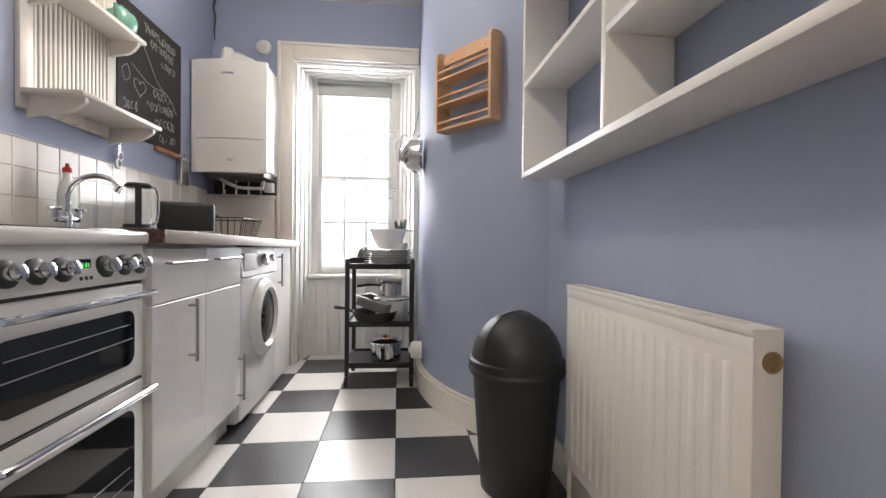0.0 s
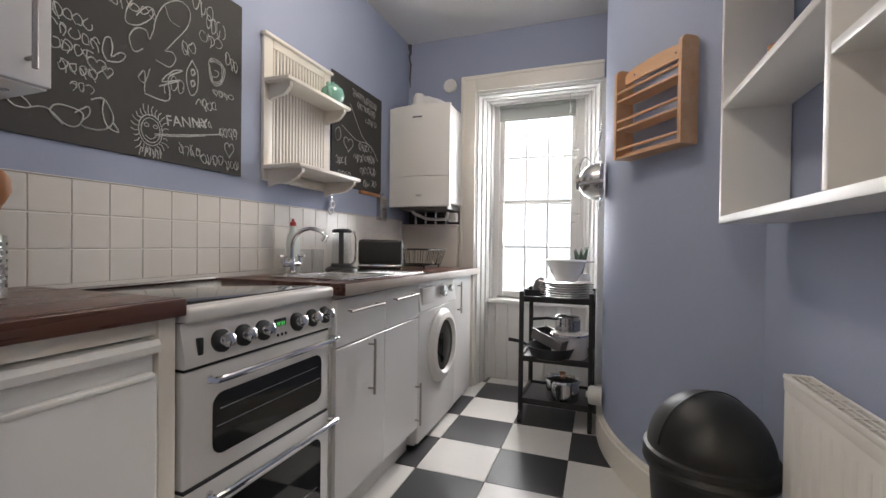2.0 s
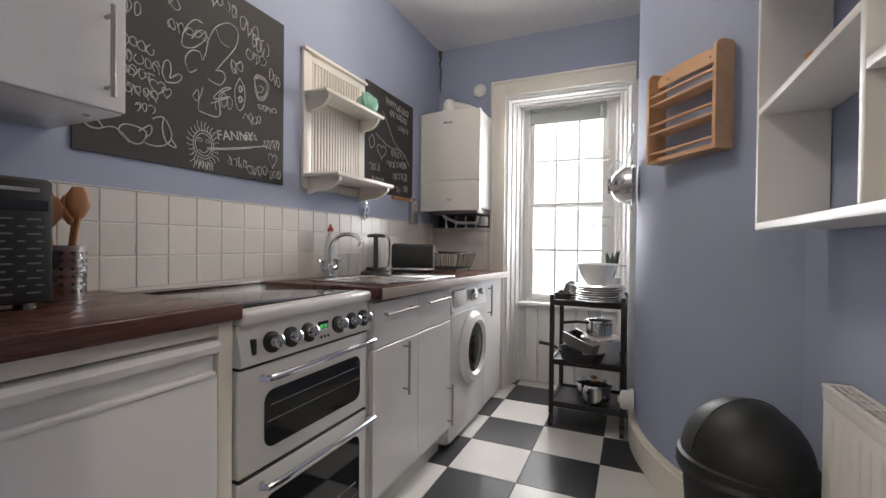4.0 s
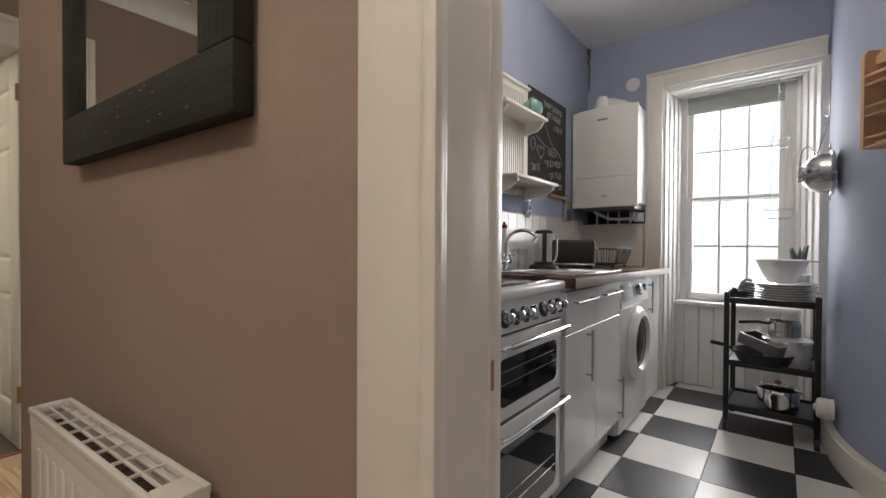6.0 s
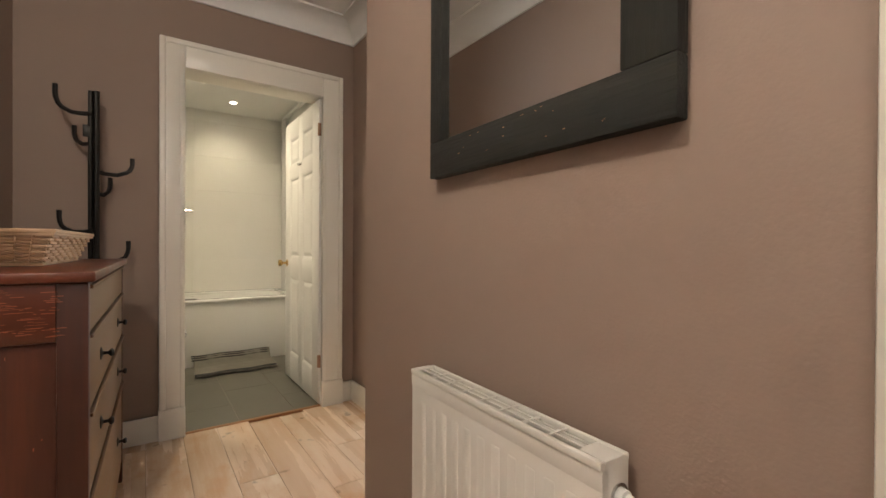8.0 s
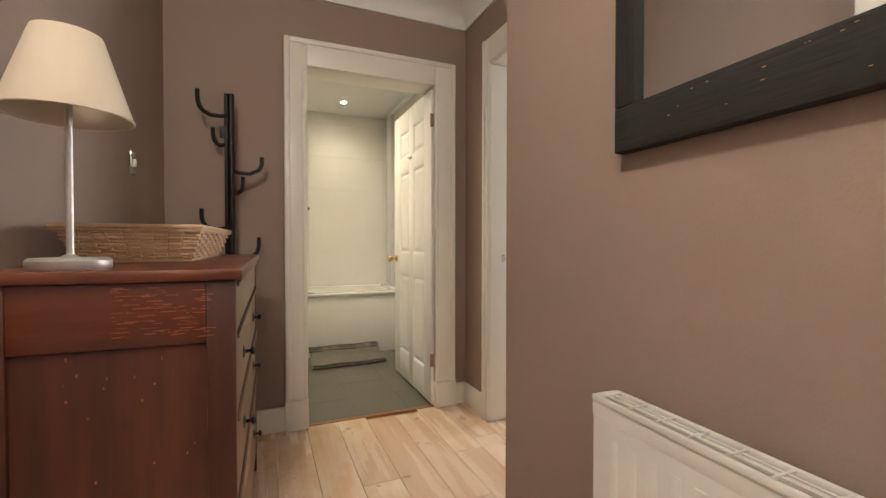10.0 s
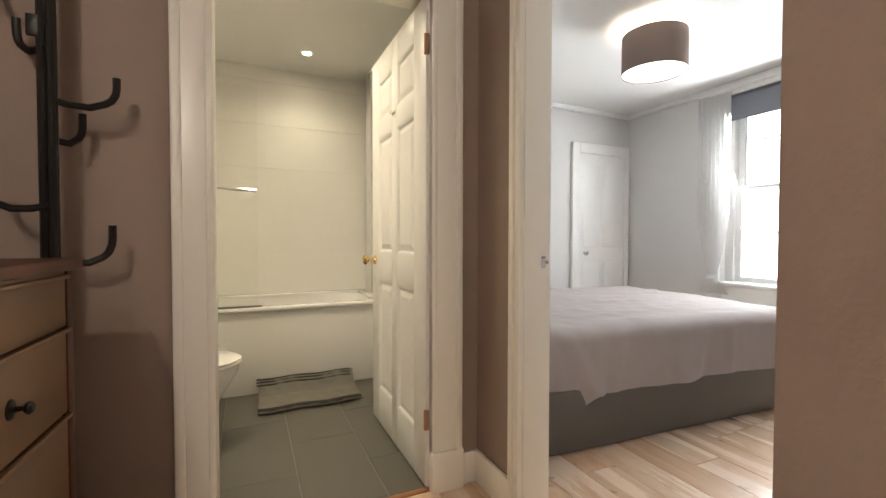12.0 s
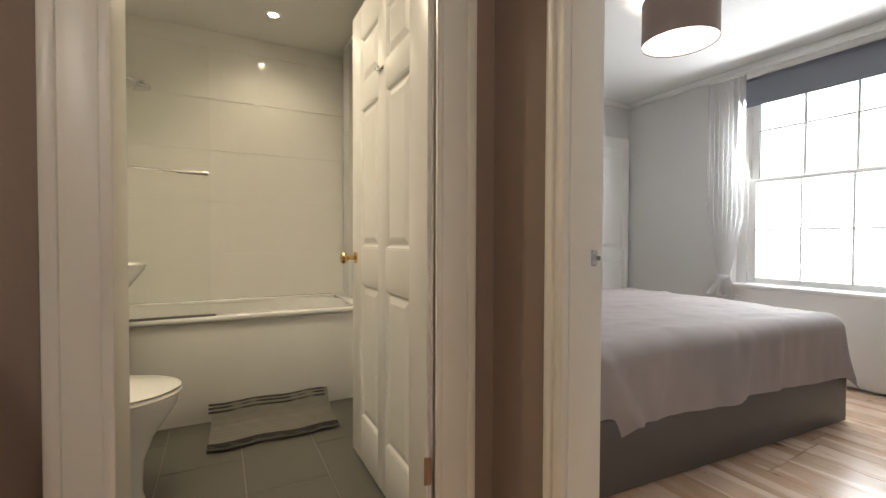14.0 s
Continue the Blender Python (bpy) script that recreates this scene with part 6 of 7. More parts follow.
st_ = slab_tile("wall_tile", 0.0988, 0.0983, 0.0055, 0.0022, SPLASH)
setting("trim_splash_grout", Shape().box(0.0, 0.67, 0.86, 0.0036, 3.56, 1.215), GROUT_L, MK)
for r in range(3):
    for c in range(28):
        piece("wall_tile", st_, wall_k_left, pose(0.001, 0.692 + 0.1005 * (c + 0.5), 1.218 - 0.1 * (r + 0.5), 90, 0, 90))
setting("trim_splash_foot", Shape().box(0.0, 0.70, 0.86, 0.0062, 3.5, 0.917), SPLASH, MK)
setting("trim_splash_top", Shape().box(0.0, 0.67, 1.2175, 0.008, 3.55, 1.222, 0.002), SPLASH, MK)

# ---- hall ----
radiator(pose(-0.945, 0.312, 0, 0, 0, -2), 0.512, 0.16, 0.742, 0.082, "cream panel radiator with a grille top under the mirror", True)
mi = thing("wall_mirror", "mirror in a wide charred black timber frame", "mirror", pose(-0.945, 0.392, 1.186, 0, 0, -2))
MW, MH, FW = 0.578, 0.80, 0.086
part("frame_rail", Shape().box(0, -0.026, -0.006, MW + 0.004, 0, FW - 0.010, 0.003), CHAR, mi)
part("frame_rail", Shape().box(0, -0.026, MH - FW, MW, 0, MH, 0.004), CHAR, mi)
part("frame_stile", Shape().box(0, -0.026, FW - 0.010, FW * 0.55, 0, MH - FW, 0.003), CHARZ, mi)
part("frame_stile", Shape().box(MW - FW + 0.010, -0.026, FW - 0.010, MW + 0.004, 0, MH - FW, 0.003), CHARZ, mi)
part("mirror_glass", Shape().box(FW * 0.5, -0.014, FW - 0.016, MW - FW + 0.016, -0.008, MH - FW + 0.006), MIRROR, mi, "silvered mirror glass")
ch = Shape()
rk = random.Random(9)
for i in range(16):
    ch.box(0, 0, 0, rk.uniform(0.0015, 0.006), 0.0008, rk.uniform(0.0006, 0.0014), 0, 2, pose(rk.uniform(0.1, MW - 0.06), -0.0266, rk.uniform(0.01, 0.07)))
tagged(part("worn_specks", ch, SCOOP, mi, "pale worn specks in the paint"), kind="stuff")

cd = thing("chest_of_drawers", "old dark mahogany chest of drawers with iron pulls", "chest of drawers", pose(-1.336, -0.288, 0.0, 0, 0, -1.2) @ Matrix.Diagonal((1, 1, 1.0235, 1)))
CL, CD = 1.08, 0.43
part("top", Shape().box(-CL - 0.02, -CD - 0.005, 0.916, 0.014, 0.014, 0.94, 0.006), MAHOGX, cd)
for x0, x1 in ((-0.03, 0.0), (-CL, -CL + 0.03)):
    sp = part("end_panel", Shape().box(x0 + 0.006, -CD + 0.05, 0.12, x1 - 0.010, -0.05, 0.80), MAHOG, cd)
    part("stile", Shape().box(x0, -0.055, 0.0, x1, 0.0, 0.916, 0.003), MAHOG, sp)
    part("stile", Shape().box(x0, -CD, 0.0, x1, -CD + 0.055, 0.916, 0.003), MAHOG, sp)
    part("rail", Shape().box(x0, -CD + 0.055, 0.79, x1, -0.055, 0.916, 0.003), MAHOGX, sp)
    part("rail", Shape().box(x0, -CD + 0.055, 0.05, x1, -0.055, 0.14, 0.003), MAHOGX, sp)
part("back", Shape().box(-CL + 0.03, -CD, 0.05, -0.03, -CD + 0.012, 0.91), OAK, cd)
part("front_rail", Shape().box(-CL + 0.03, -0.03, 0.905, -0.03, -0.004, 0.916), OAK, cd)
part("front_rail", Shape().box(-CL + 0.03, -0.03, 0.06, -0.03, -0.006, 0.09), OAK, cd)
for z0, z1 in ((0.80, 0.903), (0.622, 0.792), (0.43, 0.614), (0.095, 0.422)):
    dw = part("drawer", Shape().box(-CL + 0.033, -0.35, z0, -0.033, -0.002, z1, 0.003), OAK, cd, "brown stained drawer front")
    part("lip", Shape().box(-CL + 0.028, -0.004, z1 - 0.004, -0.028, 0.006, z1 + 0.005, 0.003), OAK, dw)
    for x in (-CL + 0.26, -0.26) if z0 < 0.79 else ():
        zc = (z0 + z1) / 2
        part("pull", Shape().lathe([(0, 0), (0.022, 0), (0.02, 0.003), (0.014, 0.005), (0.006, 0.008), (0.005, 0.02), (0.012, 0.026), (0.014, 0.031), (0.009, 0.037), (0, 0.038)], 12, pose(x, -0.002, zc, -90) @ Matrix.Scale(0.8, 4)), IRON, dw, "dark cast-iron pull")
# worn bare patches on the end
wr = Shape()
for i in range(90):
    wr.box(0, 0, 0, 0.0009, rk.uniform(0.004, 0.03), rk.uniform(0.0006, 0.0018), 0, 2, pose(-0.0004, rk.uniform(-0.22, -0.06), rk.uniform(0.80, 0.905)))
for i in range(16):
    wr.box(0, 0, 0, 0.0009, rk.uniform(0.001, 0.004), rk.uniform(0.002, 0.008), 0, 2, pose(-0.0100, rk.uniform(-0.3, -0.07), rk.uniform(0.45, 0.78)))
tagged(part("scratches", wr, surface("bare_scratched_wood", (0.3, 0.085, 0.042), 0.6, var=0.3), cd, "scratched bare wood"), kind="stuff")

tl = thing("table_lamp", "table lamp with a brushed steel stem and cream tapered shade", "lamp", pose(-1.432, -0.596, 0.962) @ Matrix.Scale(0.87, 4))
part("base", Shape().lathe([(0, 0), (0.077, 0), (0.079, 0.004), (0.079, 0.02), (0.073, 0.026), (0.02, 0.027), (0.008, 0.034), (0, 0.034)], 36), NICKEL, tl)
part("stem", Shape().cyl(0.0075, 0.03, 0.42, 14), NICKEL, tl)
part("shade", Shape().lathe([(0.125, 0.356), (0.126, 0.354), (0.067, 0.544), (0.065, 0.544), (0.123, 0.357)], 44), SHADE, tl, "cream fabric shade")
part("shade_ring", Shape().tube([(0.125 * math.cos(a), 0.125 * math.sin(a), 0.355) for a in (2 * math.pi * k / 36 for k in range(36))], 0.003, 6, True), SHADE, tl)
part("bulb_holder", Shape().cyl(0.016, 0.40, 0.46, 14), PLASTIC, tl)

bk = thing("wicker_basket", "rectangular woven willow basket on the chest", "basket", pose(-1.965, -0.535, 0.962, 0, 0, -3))
BW, BD, BHt = 0.25, 0.13, 0.088
wv = Shape()
rows = 9
for r in range(rows):
    z = 0.008 + r * (BHt - 0.01) / rows
    fx = 1 + 0.22 * r / rows
    for sx, n, ln in ((0, 12, BW), (1, 9, BD)):
        for sgn in (-1, 1):
            for c in range(n):
                p = -ln * fx + 2 * ln * fx * (c + 0.5) / n
                o = (BD if sx == 0 else BW) * fx + (0.003 if (c + r) % 2 else -0.002)
                hw = ln * fx / n * 0.98
                if sx == 0:
                    wv.box(p - hw, sgn * o - 0.003, z, p + hw, sgn * o + 0.003, z + (BHt - 0.01) / rows * 0.9, 0.0022, 1)
                else:
                    wv.box(sgn * o - 0.003, p - hw, z, sgn * o + 0.003, p + hw, z + (BHt - 0.01) / rows * 0.9, 0.0022, 1)
part("weave", wv, WICKER, bk)
part("bottom", Shape().box(-BW, -BD, 0, BW, BD, 0.008, 0.002), WICKER, bk)
fx = 1.23
for dz, off in ((0, 0), (0.008, 0.004)):
    part("rim_cane", Shape().tube([(-BW * fx - off, -BD * fx - off, BHt + dz), (BW * fx + off, -BD * fx - off, BHt + dz), (BW * fx + off, BD * fx + off, BHt + dz), (-BW * fx - off, BD * fx + off, BHt + dz)], 0.006, 7, True), WICKER, bk)

cs = thing("coat_stand", "dark iron coat stand with curled hooks", "coat stand", pose(-2.665, -0.383, 0))
for dx in (-0.011, 0.011):
    part("pole", Shape().tube([(dx * 0.4, dx, 0.02), (dx * 0.4, dx, 1.735)], 0.0115, 10), IRON, cs)
part("foot_ring", Shape().lathe([(0, 0), (0.09, 0), (0.09, 0.012), (0.03, 0.025), (0, 0.025)], 28), IRON, cs)


def hook(y, z, length, rise, ang):
    pts = [(0, 0, 0)] + [(0, length * q, -0.012 * math.sin(q * 3.1)) for q in (0.3, 0.6)] + [(0, length * (0.75 + 0.25 * math.sin(radians(a))), rise * (1 - math.cos(radians(a))) * 0.62) for a in (20, 45, 70, 90)] + [(0, length * 1.0, rise)]
    part("hook", Shape().tube(pts, 0.0095, 9), IRON, cs, "", pose(0, y, z, 0, 0, ang))


for z, ln, rise, ang in ((1.632, 0.135, 0.1, 195), (1.50, 0.085, 0.075, 150), (1.365, 0.145, 0.075, 2), (1.27, 0.075, 0.075, 40), (1.09, 0.12, 0.085, 190), (0.95, 0.13, 0.09, 4)):
    hook(0, z, ln, rise, ang)
part("bolt_plate", Shape().box(-0.006, -0.04, 1.52, 0.006, -0.01, 1.575, 0.003), IRON, cs)
sw = thing("light_switch", "small metal light switch on the hall wall", "switch", ML @ pose(0.43, 0.001, 1.325))
part("plate", Shape().box(-0.02, 0, -0.045, 0.02, 0.008, 0.045, 0.003), STEEL, sw)
part("rocker", Shape().box(-0.008, 0.008, -0.015, 0.008, 0.018, 0.015, 0.003), PLASTIC, sw)
wh = thing("wall_hook", "small white double wall hook above the lamp", "hook", ML @ pose(1.24, 0.001, 1.63))
part("back_plate", Shape().box(-0.012, 0, -0.015, 0.012, 0.005, 0.02, 0.002), PLASTIC, wh)
for sg in (-1, 1):
    part("prong", Shape().tube([(sg * 0.004, 0.004, 0), (sg * 0.012, 0.018, -0.01), (sg * 0.02, 0.028, 0.002), (sg * 0.022, 0.03, 0.014)], 0.0035, 7), PLASTIC, wh)
# fittings for both hall bulbs, out of view; the second is an addition
for lx, ly in ((-0.42, -0.68), (0.85, -0.45)):
    hl = thing("ceiling_light", "unseen round flush ceiling light, assumed in the hall", "ceiling light", pose(lx, ly, HH), "hall ceiling lights")
    part("base", Shape().lathe([(0, 0), (0.11, 0), (0.11, -0.02), (0.09, -0.026), (0, -0.026)], 32), PLASTIC, hl)

# ---- bathroom ----
bt = thing("bathtub", "white bathtub with a tiled front panel", "bathtub", pose(-4.945, -0.618, 0))
part("front_panel", Shape().box(0.705, 0, 0, 0.725, 1.652, 0.535, 0.002), BATHT, bt, "pale plain bath panel")
part("rim", Shape().box(0.66, 0, 0.535, 0.75, 1.652, 0.562, 0.01, 3).box(0, 0, 0.535, 0.07, 1.652, 0.562, 0.008).box(0.07, 0, 0.535, 0.66, 0.09, 0.562, 0.008).box(0.07, 1.56, 0.535, 0.66, 1.652, 0.562, 0.008), CERAM, bt)
ol = [(0.07, 0.09), (0.66, 0.09), (0.66, 1.56), (0.07, 1.56)]
grid = []
for q, zz in ((0, 0.55), (0.12, 0.42), (0.3, 0.25), (0.45, 0.17), (0.8, 0.155), (1.0, 0.15)):
    ring = []
    for k in range(25):
        a = 2 * math.pi * k / 24
        w, l = 0.3 * (1 - 0.45 * q), 0.74 * (1 - 0.3 * q)
        c, sn = math.cos(a), math.sin(a)
        ring.append(Vector((0.365 + w * math.copysign(abs(c) ** 0.5, c) * (1 - max(0, q - 0.45) * 1.8), 0.825 + l * math.copysign(abs(sn) ** 0.5, sn) * (1 - max(0, q - 0.45) * 1.8), zz)))
    grid.append(ring)
part("basin", Shape().sheet(grid), CERAM, bt)
part("sealant", Shape().box(0.0, 1.645, 0.56, 0.75, 1.653, 0.57), GROUT_L, bt)
bs = thing("bath_screen", "clear glass bath screen with a chrome towel rail", "shower screen", pose(-4.222, -0.615, 0.563))
part("glass_panel", Shape().box(0, 0, 0.012, 0.006, 0.755, 1.4, 0.002), SCREEN, bs)
part("bottom_seal", Shape().box(-0.003, 0, 0, 0.009, 0.78, 0.012, 0.002), PANG, bs)
part("towel_rail", Shape().tube([(0.035, 0.02, 0.765), (0.035, 0.72, 0.745)], 0.006, 10).tube([(0.035, 0.61, 0.748), (0.035, 0.75, 0.744)], 0.011, 10).tube([(0.0, 0.735, 0.745), (0.035, 0.735, 0.745)], 0.007, 8), CHROME, bs)
sh = thing("shower_head", "chrome fixed shower head on an arm over the bath", "shower", pose(-4.60, -0.56, 1.85))
part("wall_tube", Shape().tube([(0, -0.058, 0.02), (0, 0.002, 0.02)], 0.008, 10), CHROME, sh)
part("arm", Shape().tube([(0, 0, 0.02), (0, 0.2, 0.03), (0, 0.3, 0.02), (0, 0.345, 0.0)], 0.008, 10), CHROME, sh)
part("head", Shape().lathe([(0, 0.02), (0.014, 0.018), (0.02, 0.0), (0.045, -0.018), (0.046, -0.03), (0, -0.032)], 24, pose(0, 0.355, -0.005, 12)), CHROME, sh)
part("flange", Shape().cyl(0.025, 0, 0.01, 18, pose(0, -0.058, 0.02, -90)), CHROME, sh)

wc_ = thing("toilet", "white ceramic toilet with its lid closed", "toilet", pose(-3.56, -0.62, 0))


def oval(w, y0, y1, z, n=32, sq=0.75):
    cy, hl_ = (y0 + y1) / 2, (y1 - y0) / 2
    out = []
    for k in range(n + 1):
        a = 2 * math.pi * k / n
        c, sn = math.cos(a), math.sin(a)
        p = 1.0 if sn > 0 else 0.6
        out.append(Vector((w * math.copysign(abs(c) ** p, c), cy + hl_ * sn, z)))
    return out


part("pan", Shape().sheet([oval(0.12, 0.1, 0.555, 0.0), oval(0.112, 0.1, 0.545, 0.04), oval(0.108, 0.08, 0.55, 0.15), oval(0.13, 0.05, 0.585, 0.24), oval(0.162, 0.03, 0.632, 0.31), oval(0.176, 0.02, 0.655, 0.35), oval(0.178, 0.02, 0.66, 0.375), oval(0.178, 0.02, 0.66, 0.392)]), CERAM, wc_)
part("seat", Shape().sheet([oval(0.1, 0.1, 0.5, 0.393), oval(0.18, 0.15, 0.668, 0.393), oval(0.186, 0.15, 0.674, 0.402), oval(0.18, 0.15, 0.668, 0.411), oval(0.1, 0.2, 0.5, 0.411)]), CERAM, wc_)
part("lid", Shape().sheet([oval(0.1, 0.2, 0.5, 0.412), oval(0.18, 0.15, 0.666, 0.412), oval(0.184, 0.15, 0.671, 0.42), oval(0.165, 0.16, 0.65, 0.429), oval(0.08, 0.25, 0.5, 0.434), oval(0.001, 0.36, 0.37, 0.435)]), CERAM, wc_)
part("cistern", Shape().box(-0.19, 0.004, 0.39, 0.19, 0.17, 0.74, 0.02, 3), CERAM, wc_)
part("cistern_lid", Shape().box(-0.2, 0.002, 0.74, 0.2, 0.18, 0.77, 0.01, 3), CERAM, wc_)
part("flush_button", Shape().cyl(0.02, 0.77, 0.776, 16, pose(0, 0.09, 0)), CHROME, wc_)
ba = thing("wash_basin", "white ceramic wall-hung wash basin", "basin", pose(-4.02, -0.62, 0.66))
part("bowl", Shape().sheet([oval(0.02, 0.1, 0.2, 0.0), oval(0.1, 0.02, 0.33, 0.012), oval(0.17, 0.01, 0.425, 0.07), oval(0.222, 0.0, 0.49, 0.16), oval(0.23, 0.0, 0.50, 0.175), oval(0.235, 0.0, 0.505, 0.195), oval(0.21, 0.08, 0.48, 0.195), oval(0.15, 0.12, 0.42, 0.12), oval(0.02, 0.2, 0.3, 0.09)]), CERAM, ba)
part("tap", Shape().tube([(0, 0.05, 0.19), (0, 0.05, 0.27), (0, 0.08, 0.29), (0, 0.15, 0.27)], 0.011, 10), CHROME, ba)
part("trap", Shape().tube([(0, 0.15, 0.01), (0, 0.15, -0.12), (0, 0.0, -0.14)], 0.016, 10), CHROME, ba)

mt = thing("bath_mat", "grey ribbed bath mat with dark striped ends", "mat", pose(-4.105, 0.425, 0, 0, 0, 0))


def mat_lift(x):
    """The far end of the mat rides up against the bath panel."""
    return 0.085 * min(1.0, max(0.0, (0.02 - x) / 0.14)) ** 1.6 if x < 0.02 else 0.0


g = []
for i in range(29):
    x = 0.275 - 0.385 * i / 28
    lift = mat_lift(x)
    g.append([Vector((x + 0.01 * math.sin(j * 0.4), -0.30 + 0.60 * j / 30 + 0.02 * (i / 28), 0.012 + lift + 0.0022 * math.sin(i * 2.2) + 0.002 * math.sin(j * 1.3 + i * 0.5))) for j in range(31)])
part("mat_body", Shape().sheet(g, -0.010), MATT, mt)
for x in (0.268, 0.25, 0.234, -0.07, -0.088, -0.104):
    lift = mat_lift(x)
    part("stripe", Shape().tube([(x + 0.01 * math.sin(j * 0.4), -0.298 + 0.596 * j / 30, 0.0225 + lift) for j in range(31)], 0.0055, 6), MATS, mt)
for lx, ly, watts in DOWNLIGHTS:
    dl = thing("downlight", "recessed ceiling downlight with a white rim", "downlight", pose(lx, ly, BH), "bathroom downlights")
    part("rim", Shape().lathe([(0.028, -0.001), (0.044, -0.001), (0.042, -0.007), (0.03, -0.009)], 28), PLASTIC, dl)
    part("lamp_face", Shape().lathe([(0, -0.013), (0.014, -0.0115), (0.025, -0.008), (0.029, -0.004), (0.029, -0.001), (0, -0.001)], 24), LENS, dl, "lit lamp face")

# ---- bedroom ----
be = thing("bed", "double bed with a dark base under a mauve-grey velvet throw", "bed", pose(-2.665, 3.155, 0, 0, 0, -3.4))
BL, BWd, BT = 1.98, 1.42, 0.585
part("base", Shape().box(-BWd, -BL, 0.01, 0, 0, 0.30, 0.008), BEDB, be, "dark brown-grey divan base")
part("mattress", Shape().box(-BWd + 0.02, -BL, 0.30, -0.015, -0.02, BT - 0.012, 0.05, 4), FABRIC, be)
th = Shape()
hang, RR = 0.40, 0.075
g = []
NS, NT = 110, 170
for i in range(NS + 1):
    sx_ = -BWd + RR - hang + (BWd - 2 * RR + 2 * hang) * i / NS
    row = []
    for j in range(NT + 1):
        ty = -BL + 0.02 + (BL - RR + hang - 0.02) * j / NT
        ox, oy = max(0.0, sx_ + RR) + min(0.0, sx_ + BWd - RR), max(0.0, ty + RR)
        s_ = math.hypot(ox, oy)
        px, py = min(max(sx_, -BWd + RR), -RR), min(ty, -RR)
        wob = 0.010 * noise.noise(Vector((sx_ * 2.2, ty * 2.2, 0))) + 0.005 * abs(noise.noise(Vector((sx_ * 4 + ty * 5, ty * 3 - sx_ * 6, 3)))) + 0.0035 * noise.noise(Vector((sx_ * 14, ty * 11, 3))) + 0.012 * max(0.0, noise.noise(Vector((sx_ * 9 - ty * 2, ty * 2.5 + sx_ * 2, 6)))) ** 1.4
        if s_ < 1e-6:
            row.append(Vector((px, py, BT + wob)))
            continue
        corner = min(abs(ox), oy) / hang
        lim = 0.36 + 0.018 * noise.noise(Vector((sx_ * 1.3 + 5, ty * 1.3, 1))) + 0.09 * corner
        # near the door the cloth is tucked over itself in one slanting fold
        tuck = 0.0
        if sx_ > -RR and corner == 0:
            line = -1.78 + 0.18 * min(1.0, s_ / hang)
            tuck = min(1.0, max(0.0, (line - ty) / 0.05))
            lim += 0.085 * tuck * min(1.0, max(0.0, 1 - (line - ty - 0.15) / 0.25))
        d = s_ * min(1.15, lim / hang) if s_ <= hang else lim
        q_ = ty if abs(ox) > oy else sx_
        if d < RR * math.pi / 2:
            out, drop = RR * math.sin(d / RR), RR * (1 - math.cos(d / RR))
        else:
            out, drop = RR, RR + d - RR * math.pi / 2
        f = min(1.0, d / 0.39)
        crease = max(0.0, noise.noise(Vector((q_ * 5.5 + 0.5 * d, d * 1.6, 8)))) ** 1.5
        out += f * (0.02 + 0.085 * crease + 0.012 * noise.noise(Vector((q_ * 13, d * 5, 2))) + 0.05 * max(0.0, noise.noise(Vector((q_ * 9 + 2.5 * d, d * 2, 4)))) ** 1.3) + 0.07 * corner * f - 0.045 * tuck * f
        if sx_ > -RR and corner == 0:
            out += 0.034 * f * math.exp(-((ty - (-1.78 + 0.18 * min(1.0, s_ / hang)) - 0.012) / 0.04) ** 2)
        row.append(Vector((px + ox / s_ * out, py + oy / s_ * out, BT + wob * (1 - 0.6 * f) - drop)))
    g.append(row)
part("throw", th.sheet(g), FABRIC, be, "rumpled mauve-grey velvet throw")
part("hinge_bracket", Shape().box(-0.07, -0.002, 0.24, -0.02, 0.004, 0.3, 0.002), IRON, be)
pn_ = thing("pendant_light", "brown drum pendant shade with a lit diffuser", "pendant light", pose(-3.15, 2.42, 0))
part("shade", Shape().lathe([(0.188, 2.05), (0.19, 2.05), (0.19, 2.285), (0.188, 2.285), (0.188, 2.05)], 48), SHADEB, pn_, "brown fabric drum shade")
part("diffuser", Shape().lathe([(0, 2.056), (0.186, 2.056), (0.186, 2.06), (0, 2.06)], 44), LENSW, pn_, "glowing white diffuser disc")
part("flex", Shape().cyl(0.004, 2.2, RH, 8), PLASTIC, pn_)
part("ceiling_rose", Shape().lathe([(0, RH), (0.045, RH), (0.04, RH - 0.02), (0, RH - 0.025)], 24), PLASTIC, pn_)
ct = thing("curtain", "sheer white voile curtain tied back beside the window", "curtain", pose(-3.66, RY - 0.085, 0))
g = []
for i in range(45):
    z = 2.25 - 1.72 * i / 44
    q = abs(z - 0.68)
    wd = 0.035 + 0.11 * min(1, q / 0.5) ** 0.8 if z > 0.68 else 0.035 + 0.12 * min(1, q / 0.16)
    g.append([Vector((0.0 + wd * (k / 40 * 2 - 1), 0.016 * math.sin(k * 1.25) * min(1, wd / 0.1), z)) for k in range(41)])
part("cloth", Shape().sheet(g), VOILE, ct)
part("tie_band", Shape().lathe([(0.045, 0.665), (0.05, 0.67), (0.05, 0.69), (0.045, 0.695)], 16, sy=0.5), VOILE, ct)
rl_ = thing("curtain_rail", "white curtain rail under the bedroom cornice", "curtain rail", pose(-3.8, RY - 0.085, 2.262))
part("track", Shape().box(0, -0.012, 0, 1.9, 0.012, 0.02, 0.004), WHITE, rl_)
for i in range(22):
    part("glider", Shape().cyl(0.006, -0.012, 0.004, 8, pose(0.35 + i * 0.06, -0.002, 0)), PLASTIC, rl_)
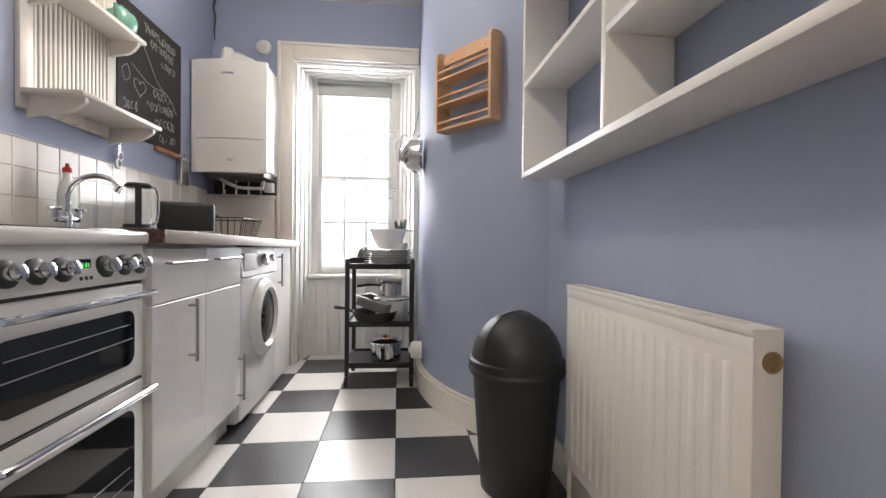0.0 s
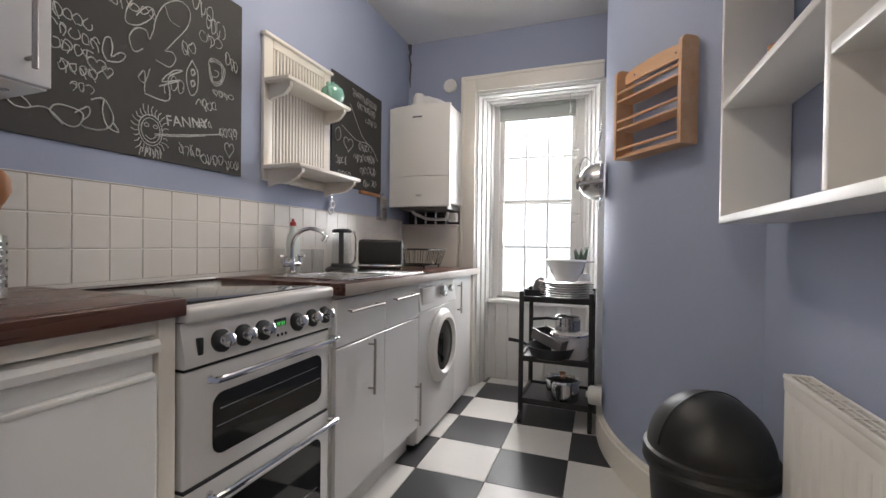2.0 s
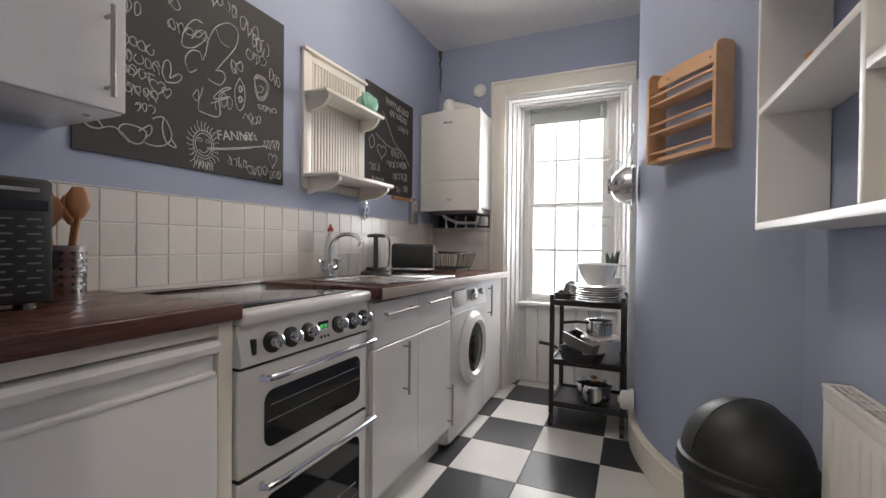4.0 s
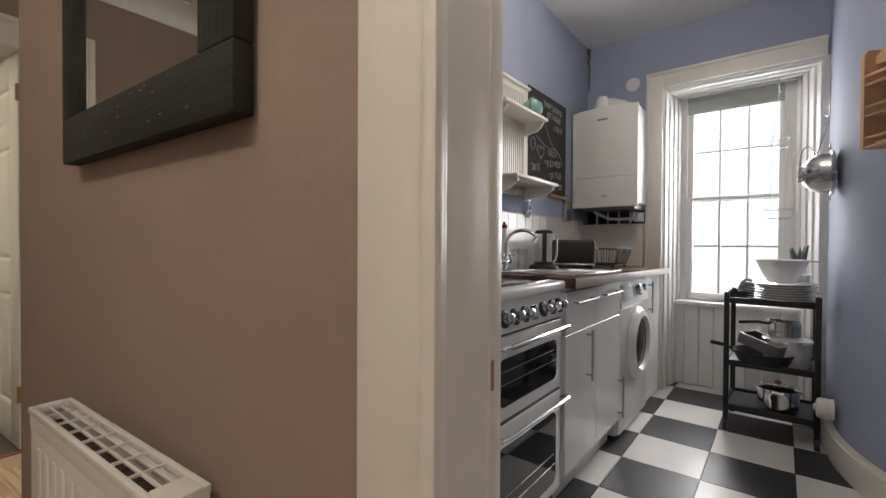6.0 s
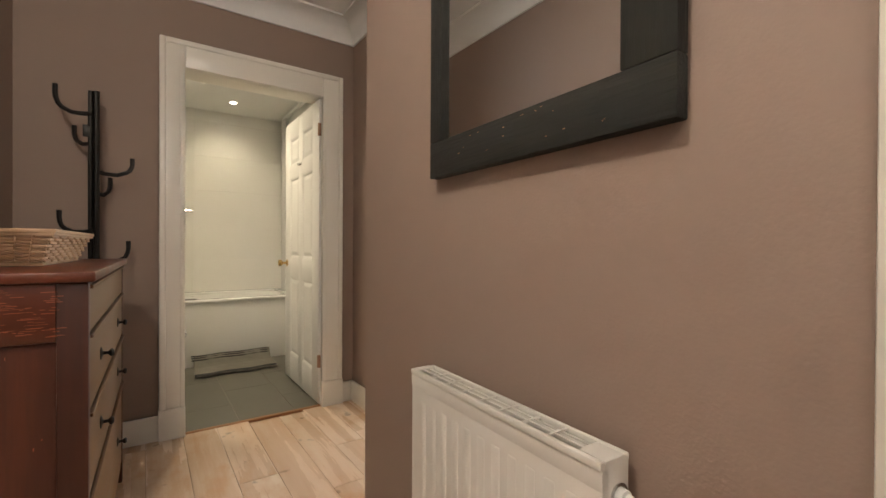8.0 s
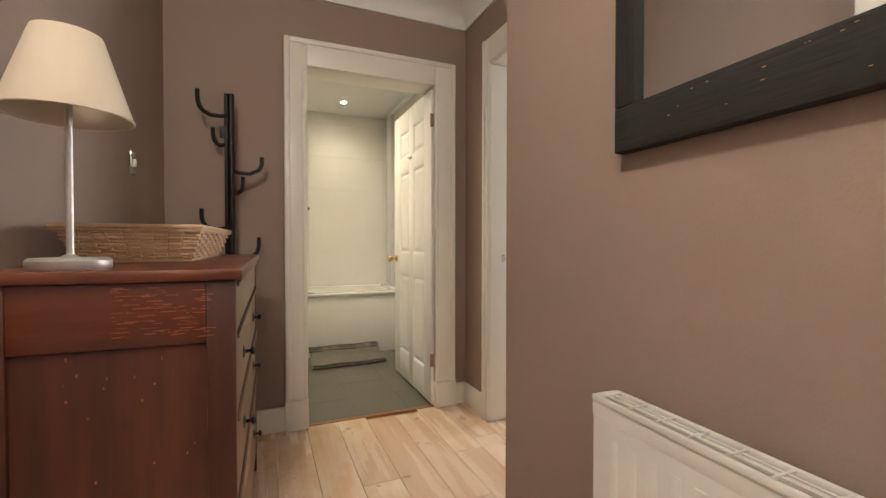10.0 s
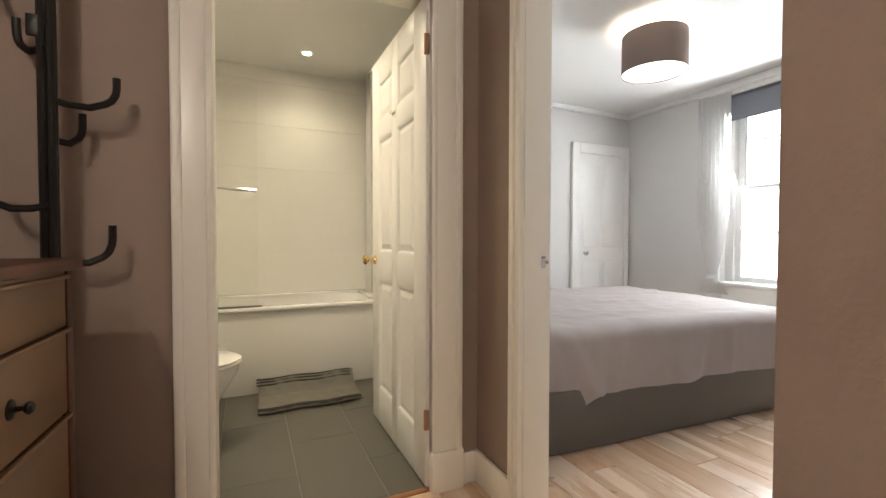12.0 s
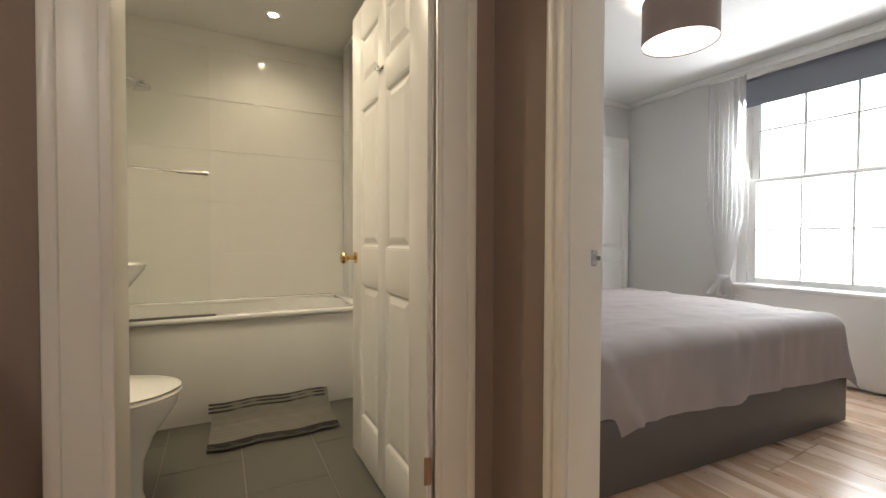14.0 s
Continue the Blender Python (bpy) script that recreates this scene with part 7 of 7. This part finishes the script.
for x in (0.1, 0.95, 1.8):
    part("bracket", Shape().box(x, -0.005, 0.015, x + 0.02, 0.053, 0.028, 0.002), WHITE, rl_)
rb = thing("roller_blind", "grey roller blind half raised in the bedroom window", "blind", pose(-3.60, RY + 0.03, 2.04))
part("cloth", Shape().box(0, 0, 0, 1.0, 0.003, 0.2), BLIND, rb)
part("roller", Shape().tube([(0, 0.012, 0.205), (1.0, 0.012, 0.205)], 0.02, 14), BLIND, rb)
part("bottom_bar", Shape().box(0, -0.003, -0.012, 1.0, 0.006, 0.012, 0.003), BLIND, rb)
hr = thing("hanging_rail", "chrome hanging rail on the bedroom wall", "clothes rail", pose(-2.44, RY - 0.26, 1.80))
part("rail_tube", Shape().tube([(0, 0, 0), (0.95, 0, 0)], 0.009, 10), CHROME, hr)
part("arm", Shape().tube([(0.12, 0, 0), (0.12, 0.26, 0.0)], 0.008, 8).tube([(0.9, 0, 0), (0.9, 0.26, 0.0)], 0.008, 8), CHROME, hr)
hg = thing("coat_hanger", "pale wooden coat hanger on the rail", "hanger", pose(-2.29, RY - 0.26, 1.80, 0, 0, 25))
part("shoulders", Shape().tube([(-0.2, 0, -0.2), (-0.12, 0, -0.155), (0, 0, -0.12), (0.12, 0, -0.155), (0.2, 0, -0.2)], [0.009, 0.012, 0.013, 0.012, 0.009], 10), PINE, hg)
part("trouser_bar", Shape().tube([(-0.18, 0, -0.19), (0.18, 0, -0.19)], 0.005, 8), PINE, hg)
part("hook", Shape().tube([(0, 0, -0.11), (0, 0, -0.03), (0.02, 0, -0.012), (0.016, 0, 0.012), (0, 0, 0.018), (-0.014, 0, 0.008)], 0.002, 6), STEEL, hg)
solo("red_storage_bag", Shape().box(0, 0, 0.0, 0.02, 0.024, 0.16, 0.008), MAROON, "narrow dark red bag tucked behind the window apron", "bag", pose(-2.592, RY - 0.034, 0.0))

# ---- boards and tiles, piece by piece ----
def boards(parent, x0, x1, y0, y1, width, seed):
    """Floor boards along x with staggered ends."""
    r_ = random.Random(seed)
    n = int(round((y1 - y0) / width))
    w = (y1 - y0) / n
    lens = (0.9, 1.2, 1.5)
    meshes = {ln: slab_tile("floor_board", ln - 0.002, w - 0.0016, 0.012, 0.0008, FLOORW) for ln in lens}
    for i in range(n):
        x = x0 - r_.uniform(0, 0.9)
        while x < x1:
            ln = r_.choice(lens)
            if x + ln > x0 + 0.05:
                a, b = max(x, x0), min(x + ln, x1)
                me = meshes[ln] if (a == x and b == x + ln) else slab_tile("floor_board", b - a - 0.002, w - 0.0016, 0.012, 0.0008, FLOORW)
                piece("floor_board", me, parent, pose((a + b) / 2, y0 + (i + 0.5) * w, -0.012))
            x += ln


boards(bpy.data.objects["floor_hall"], -2.778, 1.4, -1.0, 0.47, 0.165, 1)
boards(bpy.data.objects["floor_hall"], -2.778, -1.29, 0.47, 1.06, 0.165, 2)
boards(bpy.data.objects["floor_bedroom"], RX, -1.35, 1.06, RY, 0.165, 3)
fb = bpy.data.objects["floor_bathroom"]
bt_ = slab_tile("floor_tile", 0.597, 0.308, 0.008, 0.001, SLATE)
for j in range(-2, 4):
    for i in range(4):
        x = -4.62 + 0.6 * i + (0.3 if j % 2 else 0.0)
        if x + 0.3 < -2.81:
            piece("floor_tile", bt_, fb, pose(x, -0.045 + 0.3125 * (j + 0.5), -0.008))
        else:
            piece("floor_tile", slab_tile("floor_tile", -2.803 - (x - 0.3), 0.308, 0.008, 0.001, SLATE), fb, pose((x - 0.3 - 2.803) / 2, -0.045 + 0.3125 * (j + 0.5), -0.008))
wt_ = slab_tile("wall_tile", 0.8195, 0.3435, 0.006, 0.0008, BATHT)
top_ = slab_tile("wall_tile", 0.8195, 0.1105, 0.006, 0.0008, BATHT)
for r in range(6):
    for c in range(2):
        piece("wall_tile", wt_, wall_bf, pose(BX - 0.005, 1.03 - 0.82 * (c + 0.5), 0.187 + 0.345 * (r + 0.5), 90, 0, 90))
    for c in range(2):
        if r == 5:
            piece("wall_tile", top_, wall_bf, pose(BX - 0.005, 1.03 - 0.82 * (c + 0.5), 2.313, 90, 0, 90))
            piece("wall_tile", top_, wall_br, pose(BX + 0.01 + 0.82 * (c + 0.5), 1.0365, 2.313, 90, 0, 0))
        piece("wall_tile", wt_, wall_br, pose(BX + 0.01 + 0.82 * (c + 0.5), 1.0365, 0.187 + 0.345 * (r + 0.5), 90, 0, 0))
